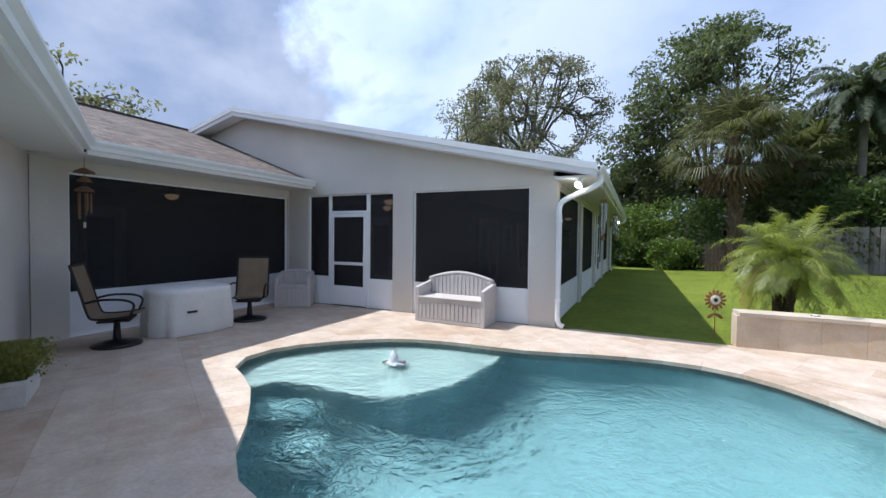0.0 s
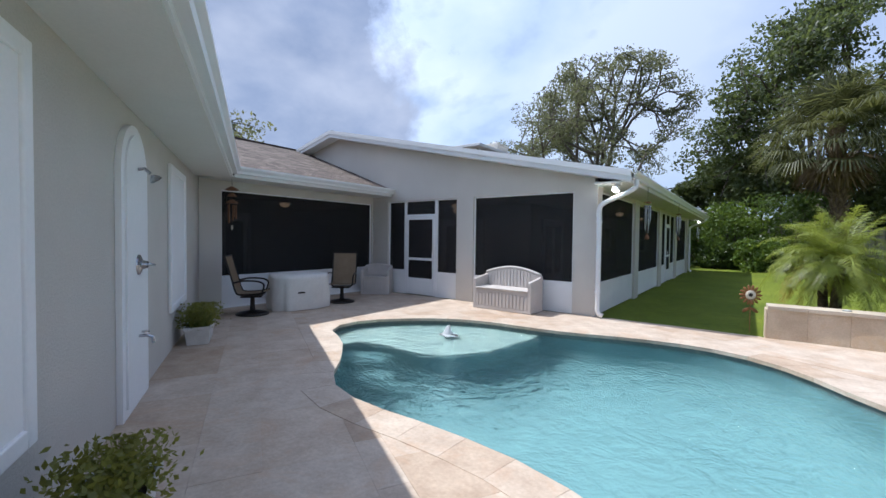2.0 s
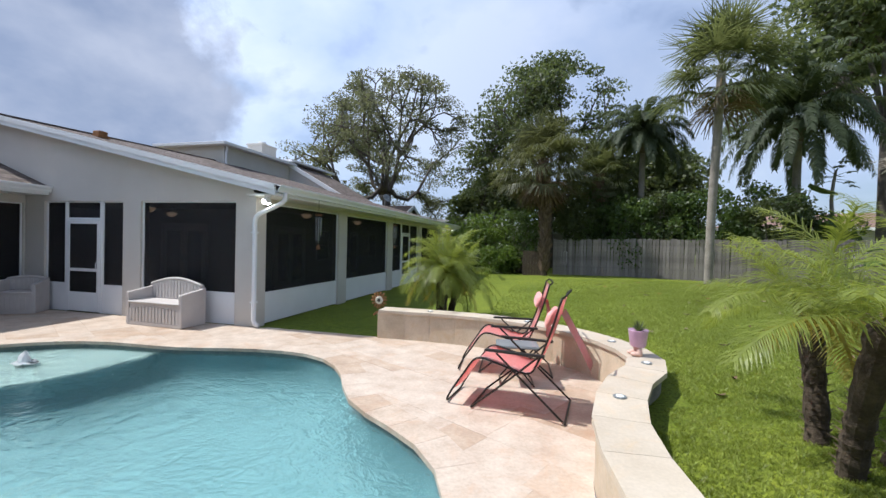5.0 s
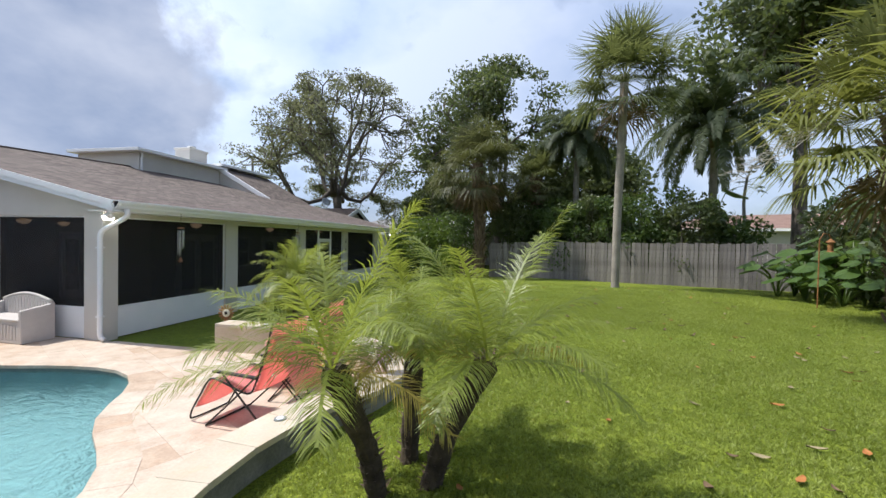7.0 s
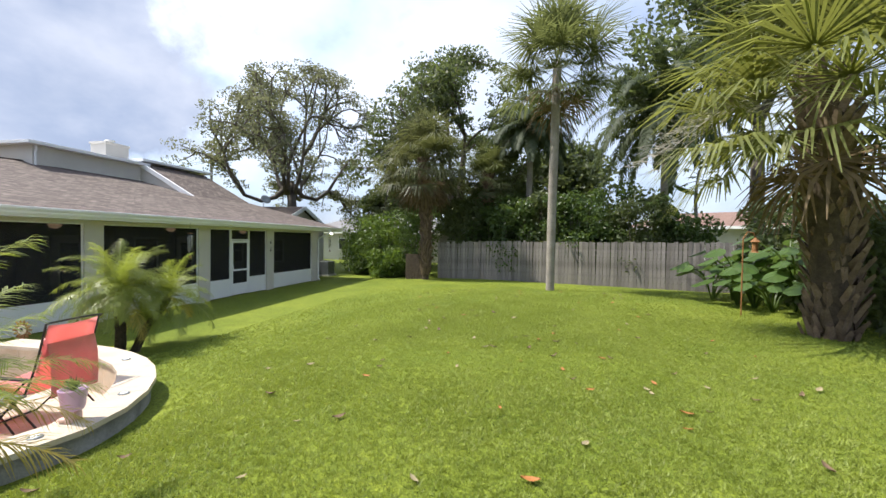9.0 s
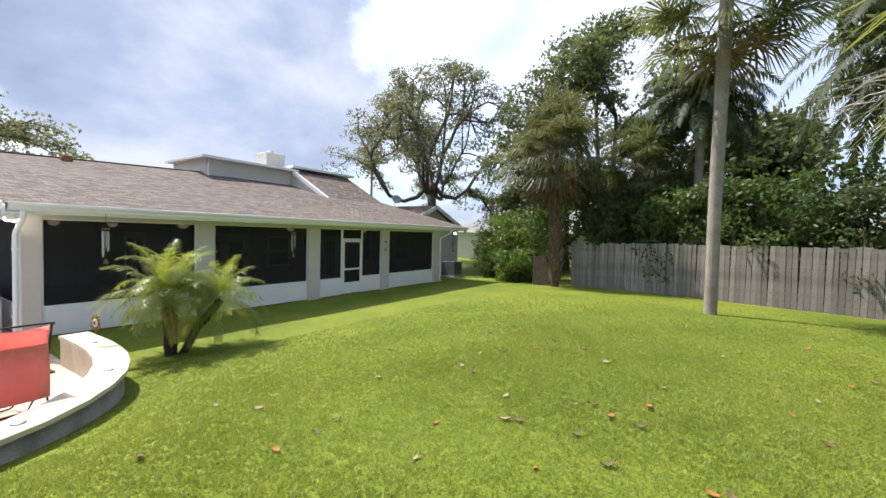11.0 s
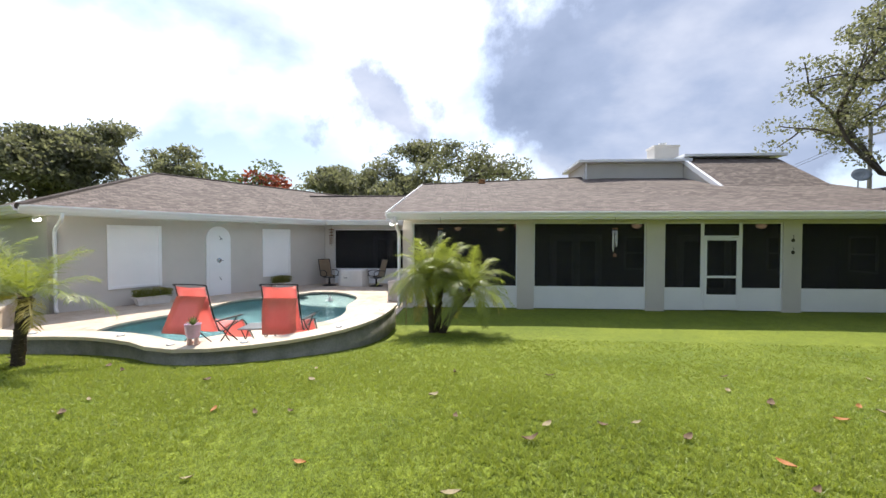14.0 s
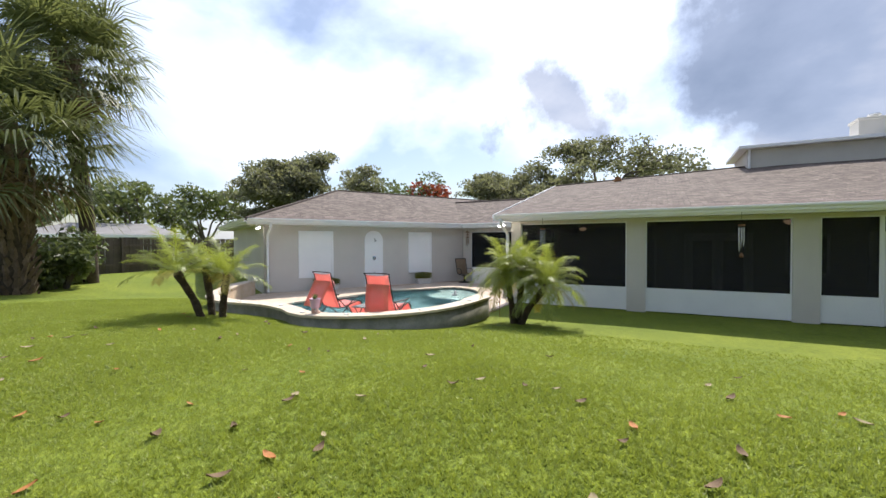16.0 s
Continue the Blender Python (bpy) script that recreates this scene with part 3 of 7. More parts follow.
# gable above the openings
bm = bmesh.new()
ring = [(-10.6, 2.3), (-6.14, 2.3), (-6.13, 2.6), (-0.06, 2.6), (-0.06, 2.70), (-7.6, 4.44), (-10.6, 3.72)]
f0 = bm.faces.new([bm.verts.new((x, 0.0, z)) for x, z in ring])
ext = bmesh.ops.extrude_face_region(bm, geom=[f0])
bmesh.ops.translate(bm, vec=(0, 0.2, 0), verts=[v for v in ext["geom"] if isinstance(v, bmesh.types.BMVert)])
bmesh.ops.recalc_face_normals(bm, faces=bm.faces)
tagged(part("wall_gable_top", bm, STUCCO), "warm grey stucco gable under a white rake board", "wall", kind="structure")


def bar(bm, x0, x1, z0, z1, y0=0.045, y1=0.10):
    return box(bm, x0, x1, y0, y1, z0, z1, 0.004)


def screen_bay(s0, s1, sill, head, m, label="dark insect screen in a white frame over a white kick panel"):
    top = thing("screen_panel", label, "screen", m, "screens of the porch")
    part("kick_panel", a_box(s0, s1, 0.05, 0.10, 0.0, sill - 0.02), WHITE, top, "white kick panel")
    for x0, x1, z0, z1 in ((s0, s1, sill - 0.02, sill + 0.02), (s0, s1, head - 0.03, head), (s0, s0 + 0.03, sill + 0.02, head - 0.03), (s1 - 0.03, s1, sill + 0.02, head - 0.03)):
        part("frame_bar", bar(bmesh.new(), x0, x1, z0, z1), FRAME, top)
    part("screen", a_box(s0 + 0.03, s1 - 0.03, 0.07, 0.073, sill + 0.02, head - 0.03), SCREEN, top, "dark insect screen")
    return top


def door_bay(s0, d0, d1, s1, sill, head, m, latch_left):
    screen_bay(s0, d0 - 0.05, sill, head, m)
    screen_bay(d1 + 0.05, s1, sill, head, m)
    door_top = 2.02
    top = thing("transom_screen", "dark screened transom above a screen door", "screen", m, "screens of the porch")
    for x0, x1 in ((d0 - 0.05, d0), (d1, d1 + 0.05)):
        part("post", bar(bmesh.new(), x0, x1, 0.0, head, 0.03, 0.105), FRAME, top)
    part("rail", bar(bmesh.new(), d0, d1, door_top + 0.01, door_top + 0.06), FRAME, top)
    part("rail", bar(bmesh.new(), d0, d1, head - 0.03, head), FRAME, top)
    part("screen", a_box(d0, d1, 0.07, 0.073, door_top + 0.06, head - 0.03), SCREEN, top)
    door = thing("screen_door", "closed white aluminium screen door with two dark screens", "door", m, "screen doors")
    for x0, x1, z0, z1 in ((d0 + 0.006, d0 + 0.075, 0.02, door_top), (d1 - 0.075, d1 - 0.006, 0.02, door_top), (d0 + 0.075, d1 - 0.075, door_top - 0.075, door_top), (d0 + 0.075, d1 - 0.075, 0.90, 0.965)):
        part("door_rail", bar(bmesh.new(), x0, x1, z0, z1, 0.025, 0.065), FRAME, door)
    part("kick_plate", bar(bmesh.new(), d0 + 0.075, d1 - 0.075, 0.02, 0.44, 0.03, 0.06), WHITE, door)
    part("screen", a_box(d0 + 0.075, d1 - 0.075, 0.045, 0.048, 0.965, door_top - 0.075), SCREEN, door)
    part("screen", a_box(d0 + 0.075, d1 - 0.075, 0.045, 0.048, 0.44, 0.90), SCREEN, door)
    hx = d0 + 0.04 if latch_left else d1 - 0.04
    bm = bmesh.new()
    tube(bm, [(hx, 0.02, 1.12), (hx, -0.02, 1.10), (hx, -0.02, 0.98), (hx, 0.02, 0.96)], 0.009, 6)
    part("handle", bm, FRAME, door, "white pull handle")


SILL = 0.61
screen_bay(-2.81, -0.46, SILL, HEAD, GABLE)
door_bay(-5.55, -4.91, -3.96, -3.28, SILL, HEAD, GABLE, False)
screen_bay(-4.13, -0.04, 0.645, 2.40, LANAI)
screen_bay(0.30, 3.30, SILL, HEAD, SIDE)
screen_bay(3.77, 6.87, SILL, HEAD, SIDE)
door_bay(7.37, 8.44, 9.38, 10.50, SILL, HEAD, SIDE, True)
screen_bay(10.98, 14.2, SILL, HEAD, SIDE)


# porch room behind the screens
def room():
    bm = bmesh.new()
    box(bm, -3.4, -3.2, 4.2, 14.8, -0.02, 2.62)
    box(bm, -11.0, -3.2, 4.0, 4.2, -0.02, 2.62)
    box(bm, -10.2, -10.0, -6.2, 4.0, -0.02, 2.62)
    box(bm, -3.2, -0.2, 14.6, 14.8, -0.02, 2.62)
    box(bm, -10.0, -6.2, -6.2, -6.0, -0.02, 2.62)
    tagged(part("wall_porch_inner", bm, ROOM_WALL), "shaded beige inner wall of the screened porch", "wall", kind="structure")
    bm = bmesh.new()
    box(bm, -10.0, -6.33, -6.0, 4.0, -0.06, -0.004)
    box(bm, -6.33, -0.2, 0.2, 4.0, -0.06, -0.004)
    box(bm, -3.2, -0.2, 4.0, 14.6, -0.06, -0.004)
    tagged(part("floor_porch", bm, ROOM_WALL), "shaded porch floor", "floor", kind="structure")
    bm = bmesh.new()
    box(bm, -10.0, -6.33, -6.0, 4.0, 2.605, 2.66)
    box(bm, -6.33, -0.2, 0.2, 4.0, 2.605, 2.66)
    box(bm, -3.2, -0.2, 4.0, 14.6, 2.605, 2.66)
    tagged(part("ceiling", bm, WHITE), "white porch ceiling", "ceiling", kind="structure")


room()


def french_door(m):
    top = thing("french_door", "pair of closed white french doors with dark glass inside the porch", "door", m, "french doors in the porch")
    for k in (0, 1):
        x = k * 0.82
        leaf = part("door_leaf", a_box(x, x + 0.80, 0, 0.05, 0.0, 2.05, 0.005), WHITE, top)
        part("pane", a_box(x + 0.14, x + 0.66, -0.012, 0.003, 0.3, 1.9), DARK_GLASS, leaf)
        part("handle", a_box(x + (0.72 if k == 0 else 0.05), x + (0.75 if k == 0 else 0.08), -0.05, 0.0, 0.95, 1.1, 0.005), CHROME, leaf)
    bm = bmesh.new()
    for a, b, c, d in ((-0.1, -0.01, 0, 2.15), (1.63, 1.72, 0, 2.15), (-0.01, 1.63, 2.06, 2.15)):
        box(bm, a, b, -0.02, 0.04, c, d)
    part("casing", bm, WHITE, top)


def inner_window(m):
    top = thing("inner_window", "white framed window with dark glass in the porch wall", "window", m, "windows in the porch")
    bm = bmesh.new()
    for a, b, c, d in ((0, 0.07, 0, 1.2), (0.93, 1.0, 0, 1.2), (0.07, 0.93, 0, 0.07), (0.07, 0.93, 1.13, 1.2), (0.07, 0.93, 0.57, 0.63)):
        box(bm, a, b, 0, 0.04, c, d)
    part("window_frame", bm, WHITE, top)
    part("pane", a_box(0.07, 0.93, 0.02, 0.03, 0.07, 0.57), DARK_GLASS, top)
    part("pane", a_box(0.07, 0.93, 0.02, 0.03, 0.63, 1.13), DARK_GLASS, top)


for y in (4.6, 9.0):
    french_door(pose(-3.19, y + 0.3, 0, 0, 0, 90) @ pose(0, -0.06, 0))
french_door(pose(-9.99, -3.2, 0, 0, 0, 90) @ pose(0, -0.06, 0))
french_door(pose(-6.6, 3.94, 0))
for y in (7.4, 12.2):
    inner_window(pose(-3.19, y, 0.9, 0, 0, 90) @ pose(0, -0.05, 0))
inner_window(pose(-2.8, 14.56, 0.9))


def porch_light(x, y):
    top = thing("ceiling_light", "small amber glass ceiling light, switched on", "lamp", pose(x, y, 2.605), "porch ceiling lights")
    part("canopy", lathe(bmesh.new(), [(0.05, -0.05), (0.05, -0.02), (0.075, 0.0)], 14), DARK_METAL, top)
    part("stem", lathe(bmesh.new(), [(0.012, -0.16), (0.012, -0.05)], 8), DARK_METAL, top)
    part("globe", lathe(bmesh.new(), [(0.02, -0.30), (0.09, -0.275), (0.135, -0.22), (0.14, -0.18), (0.04, -0.16)], 18), AMBER, top, "glowing amber glass bowl", True)


for x, y in ((-4.3, 1.45), (-1.1, 3.45), (-1.3, 7.1), (-1.4, 10.85), (-5.5, 3.2), (-8.4, -1.3)):
    porch_light(x, y)


def wind_chime(m, big=1.0):
    top = thing("wind_chime", "hanging metal tube wind chime with dark wooden disc", "wind chime", m, "wind chimes")
    part("cord", tube(bmesh.new(), [(0, 0, 0), (0, 0, -0.3)], 0.004, 5), DARK_METAL, top)
    part("disc", lathe(bmesh.new(), [(0.07, -0.33), (0.07, -0.30)], 14), AGED, top)
    for k in range(6):
        a = math.tau * k / 6
        x, y = 0.055 * math.cos(a), 0.055 * math.sin(a)
        part("tube", tube(bmesh.new(), [(x, y, -0.37), (x, y, -0.72 - 0.04 * k)], 0.013, 8), CHROME, top)
    part("sail", lathe(bmesh.new(), [(0.04, -1.06), (0.045, -1.03), (0.006, -0.95)], 10), AGED, top)


for x, y, z in ((0.66, 1.15, 2.568), (0.66, 5.79, 2.568), (0.35, 15.4, 2.515)):
    wind_chime(pose(x, y, z))


# ---- roofs ----
def roof_slope(name, pts, along, mat=SHINGLE, thick=0.10, label="grey-brown asphalt shingle roof"):
    """A roof slope over a ring of points, shingled in rows along the eave."""
    bm = bmesh.new()
    top = [bm.verts.new(p) for p in pts]
    f = bm.faces.new(top)
    bm.normal_update()
    if f.normal.z < 0:
        f.normal_flip()
    nrm = f.normal.copy()
    ext = bmesh.ops.extrude_face_region(bm, geom=[f])
    low = [v for v in ext["geom"] if isinstance(v, bmesh.types.BMVert)]
    bmesh.ops.translate(bm, vec=(0, 0, thick), verts=low)
    bmesh.ops.recalc_face_normals(bm, faces=bm.faces)
    uv = bm.loops.layers.uv.new("UVMap")
    a = Vector(along).normalized()
    s = nrm.cross(a).normalized()
    for face in bm.faces:
        for lp in face.loops:
            lp[uv].uv = (lp.vert.co.dot(a), lp.vert.co.dot(s))
    return tagged(part(name, bm, mat), label, "roof", kind="structure")


EZ = 2.60
roof_slope("roof_main", [(0.62, -0.32, EZ), (0.62, 16.3, EZ), (-7.6, 15.35, 4.70), (-7.6, 7.5, 4.74), (-7.6, -0.32, 4.46)], (0, 1, 0))
roof_slope("roof_main_end", [(0.62, 16.3, EZ), (-7.6, 15.35, 4.70), (-14, 17.2, 2.9)], (1, 0, 0))
roof_slope("roof_main_rear", [(-7.6, -0.32, 4.46), (-7.6, 15.35, 4.70), (-15, 15.3, 2.8), (-15, -0.32, 2.8)], (0, 1, 0))
LE = 2.66
roof_slope("roof_lanai", [(-5.4, -4.27, LE), (-5.4, -0.005, LE), (-9.3, -0.005, 4.10), (-9.3, -6.56, 4.10)], (0, 1, 0))
e0, e2 = on_garage(-0.65, 0.6), on_garage(-0.65, -9.4)
r0, r1 = on_garage(4.35, -4.4), on_garage(16, -4.4)
RZ = 4.50
roof_slope("roof_garage", [(e0.x, e0.y, LE), (-5.4, -4.27, LE), (-9.3, -6.56, 4.12), (r1.x, r1.y, RZ), (r0.x, r0.y, RZ)], (GU.x, GU.y, 0))
roof_slope("roof_garage_hip", [(e2.x, e2.y, LE), (e0.x, e0.y, LE), (r0.x, r0.y, RZ)], (GN.x, GN.y, 0))
e3 = on_garage(16, -9.4)
roof_slope("roof_garage_rear", [(e2.x, e2.y, LE), (r0.x, r0.y, RZ), (r1.x, r1.y, RZ), (e3.x, e3.y, LE)], (GU.x, GU.y, 0))
roof_slope("roof_lanai_rear", [(-9.3, -6.56, 4.10), (-9.3, -0.005, 4.10), (-14, -0.005, 2.6), (-14, -8.5, 2.6)], (0, 1, 0))


def ridge_caps(name, a, b):
    a, b = Vector(a), Vector(b)
    bm = bmesh.new()
    tube(bm, [a, b], 0.085, 6)
    tagged(part(name, bm, SHINGLE), "shingled ridge cap of the roof", "roof ridge", kind="structure")


ridge_caps("trim_ridge_1", (-7.6, -0.3, 4.53), (-7.6, 7.5, 4.80))
ridge_caps("trim_ridge_2", (r0.x, r0.y, RZ + 0.07), (r1.x, r1.y, RZ + 0.07))
ridge_caps("trim_ridge_3", (e0.x, e0.y, LE + 0.08), (r0.x, r0.y, RZ + 0.07))
ridge_caps("trim_ridge_4", (-9.3, -0.1, 4.17), (-9.3, -6.5, 4.18))


def gutter(name, a, b, out):
    """A white gutter on its fascia, from a to b, seen from the side out."""
    a, b, out = Vector(a), Vector(b), Vector(out).normalized()
    prof = [(-0.03, 0.12), (-0.03, -0.09), (0.0, -0.09), (0.0, -0.03), (0.075, -0.03), (0.085, 0.02), (0.125, 0.07), (0.125, 0.105), (0.113, 0.105), (0.113, 0.075), (0.075, 0.03), (0.066, -0.018), (0.0, -0.018), (0.0, 0.12)]
    bm = bmesh.new()
    ends = [[bm.verts.new(p + out * o + Vector((0, 0, z))) for o, z in prof] for p in (a, b)]
    n = len(prof)
    for i in range(n):
        bm.faces.new((ends[0][i], ends[0][(i + 1) % n], ends[1][(i + 1) % n], ends[1][i]))
    bm.faces.new(ends[0][::-1])
    bm.faces.new(ends[1])
    bmesh.ops.recalc_face_normals(bm, faces=bm.faces)
    tagged(part(name, bm, FRAME), "white aluminium rain gutter along the eave", "gutter", kind="structure")


gutter("trim_gutter_1", (0.62, -0.30, EZ), (0.62, 16.3, EZ), (1, 0, 0))
gutter("trim_gutter_2", (-5.4, -4.22, LE), (-5.4, -0.01, LE), (1, 0, 0))
gutter("trim_gutter_3", (e0.x, e0.y, LE), (-5.4 + 0.02, -4.27, LE), (GN.x, GN.y, 0))
gutter("trim_gutter_4", (e2.x, e2.y, LE), (e0.x, e0.y, LE), (-GU.x, -GU.y, 0))


def soffit(name, pts, z):
    bm = prism(bmesh.new(), pts, z, z + 0.03)
    tagged(part(name, bm, SOFFIT), "painted soffit under the eave", "soffit", kind="structure")


soffit("trim_soffit_1", [(0.002, -0.28), (0.60, -0.28), (0.60, 16.2), (0.002, 16.2)], 2.515)
soffit("trim_soffit_2", [(-6.12, -4.65), (-5.43, -4.28), (-5.43, -0.004), (-6.12, -0.004)], 2.575)
ga, gb = on_garage(-0.6, 0.58), on_garage(8.74, 0.58)
gc, gd = on_garage(8.74, 0.004), on_garage(-0.6, 0.004)
soffit("trim_soffit_3", [(ga.x, ga.y), (gb.x, gb.y), (gc.x, gc.y), (gd.x, gd.y)], 2.555)
ge, gf = on_garage(-0.6, -9.0), on_garage(-0.004, -9.0)
gg = on_garage(-0.004, 0.0)
soffit("trim_soffit_4", [(gd.x, gd.y), (gg.x, gg.y), (gf.x, gf.y), (ge.x, ge.y)], 2.555)


def rake_board(name, a, b, w=0.145):
    a, b = Vector(a), Vector(b)
    bm = bmesh.new()
    for z0, z1, y0, y1 in ((-w, 0.0, -0.03, 0.0), (-0.05, 0.055, -0.055, -0.03), (-w, -w + 0.03, 0.0, 0.30)):
        vs = [bm.verts.new(p + Vector((0, y, z))) for p in (a, b) for y in (y0, y1) for z in (z0, z1)]
        for q in ((0, 1, 3, 2), (4, 6, 7, 5), (0, 4, 5, 1), (2, 3, 7, 6), (0, 2, 6, 4), (1, 5, 7, 3)):
            bm.faces.new([vs[i] for i in q])
    bmesh.ops.recalc_face_normals(bm, faces=bm.faces)
    tagged(part(name, bm, FRAME), "white rake board along the gable edge", "trim", kind="structure")


rake_board("trim_rake_1", (0.66, -0.325, 2.655), (-7.6, -0.325, 4.535))
rake_board("trim_rake_2", (-7.605, -0.325, 4.535), (-11.2, -0.325, 3.72))


def downspout(m, drop, back):
    top = thing("downspout", "white bent rain downspout running down the corner", "downspout", m, "downspouts")
    bm = bmesh.new()
    tube(bm, spline([(0, 0, 0), (0, 0, -0.12), (-back * 0.25, 0, -0.22), (-back * 0.85, 0, -0.38), (-back, 0, -0.50), (-back, 0, -0.7)], 4) + [Vector((-back, 0, -drop + 0.12)), Vector((-back + 0.03, 0, -drop + 0.05)), Vector((-back + 0.10, 0, -drop + 0.02))], 0.045, 8)
    part("pipe", bm, FRAME, top, smooth=True)
    for z in (-0.75, -drop + 0.45):
        part("strap", a_box(-back - 0.05, -back + 0.05, -0.052, 0.052, z, z + 0.03), FRAME, top)


downspout(pose(0.69, -0.10, 2.56), 2.53, 0.63)
downspout(pose(0.69, 14.7, 2.56), 2.55, 0.62)
gp = on_garage(0.12, 0.66)
downspout(pose(gp.x, gp.y, 2.60, 0, 0, math.degrees(math.atan2(GN.y, GN.x))), 2.58, 0.58)


def flood_light(m, both=True):
    top = thing("flood_light", "lit white twin flood light under the eave", "outdoor light", m, "flood lights under the eaves")
    part("base", lathe(bmesh.new(), [(0.05, -0.03), (0.055, 0.0)], 14), FRAME, top)
    for k, a in enumerate((-28, 28) if both else (0,)):
        mm = pose(0, 0, -0.03, 40, 0, 90 + a * 1.6)
        head = part("lamp_head", lathe(bmesh.new(), [(0.022, 0.0), (0.03, -0.04), (0.058, -0.08), (0.062, -0.10), (0.055, -0.098)], 14, mm), FRAME, top, smooth=True)
        part("bulb", lathe(bmesh.new(), [(0.012, -0.16), (0.042, -0.145), (0.056, -0.115), (0.04, -0.09)], 14, mm), BULB, head, "lit bulb", True)


flood_light(pose(0.42, -0.20, 2.515))
flood_light(pose(0.42, 15.6, 2.515))
gl = on_garage(-0.3, 0.3)
flood_light(pose(gl.x, gl.y, 2.555))


def clerestory():
    top = thing("clerestory", "raised grey stucco roof dormer with white flat eaves and shingled shed", "dormer", kind="structure")
    bm = bmesh.new()
    box(bm, -10.2, -7.15, 7.05, 11.35, 4.3, 5.40)
    part("dormer_wall", bm, STUCCO, top)
    part("flat_roof", a_box(-10.4, -6.85, 6.75, 11.6, 5.40, 5.52, 0.01), FRAME, top, "white fascia and flat roof")
    # side wall of the shed and the shed's own slope
    bm = bmesh.new()
    ring = [(-10.2, 4.2), (-4.35, 3.75), (-4.35, 3.92), (-7.2, 5.50), (-10.2, 5.55)]
    f = bm.faces.new([bm.verts.new((x, 11.36, z)) for x, z in ring])
    ex = bmesh.ops.extrude_face_region(bm, geom=[f])
    bmesh.ops.translate(bm, vec=(0, 3.9, 0), verts=[v for v in ex["geom"] if isinstance(v, bmesh.types.BMVert)])
    bmesh.ops.recalc_face_normals(bm, faces=bm.faces)
    part("shed_wall", bm, STUCCO, top)
    part("flat_roof", a_box(-10.4, -6.95, 11.3, 15.6, 5.62, 5.74, 0.01), FRAME, top, "white fascia and flat roof")
    bm = bmesh.new()
    for a, b in (((-4.30, 3.95), (-7.2, 5.56)),):
        vs = [bm.verts.new((x, y, z + dz)) for x, z in (a, b) for y in (11.28, 11.40) for dz in (-0.16, 0.05)]
        for q in ((0, 1, 3, 2), (4, 6, 7, 5), (0, 4, 5, 1), (2, 3, 7, 6), (0, 2, 6, 4), (1, 5, 7, 3)):
            bm.faces.new([vs[i] for i in q])
    bmesh.ops.recalc_face_normals(bm, faces=bm.faces)
    part("rake_board", bm, FRAME, top)
    bm = bmesh.new()
    tube(bm, [(-7.08, 7.12, 5.40), (-7.05, 7.12, 5.25), (-7.1, 7.12, 5.15), (-7.1, 7.12, 4.62)], 0.04, 8)
    part("downspout", bm, FRAME, top)


clerestory()
roof_slope("roof_shed", [(-4.3, 11.40, 3.90), (-4.3, 15.3, 3.90), (-7.2, 15.3, 5.50), (-7.2, 11.40, 5.50)], (0, 1, 0), thick=0.06)


def chimney():
    top = thing("chimney", "grey stucco chimney with a small metal cap", "chimney", pose(-8.5, 11.05, 0.08))
    part("chimney_shaft", a_box(-0.42, 0.42, -0.55, 0.55, 5.0, 6.26, 0.015), STUCCO, top)
    part("crown", a_box(-0.46, 0.46, -0.59, 0.59, 6.20, 6.30, 0.02), STUCCO, top)
    part("cap", lathe(bmesh.new(), [(0.12, 6.29), (0.12, 6.42), (0.20, 6.42), (0.18, 6.47)], 12), FRAME, top)


chimney()


def roof_vent(m):
    top = thing("roof_vent", "small dark red metal roof vent", "roof vent", m)
    part("base", a_box(-0.16, 0.16, -0.16, 0.16, -0.05, 0.02, 0.01), RUST, top)
    part("hood", a_box(-0.13, 0.13, -0.13, 0.13, 0.02, 0.16, 0.03), RUST, top)


roof_vent(pose(-7.3, 2.45, 4.58))


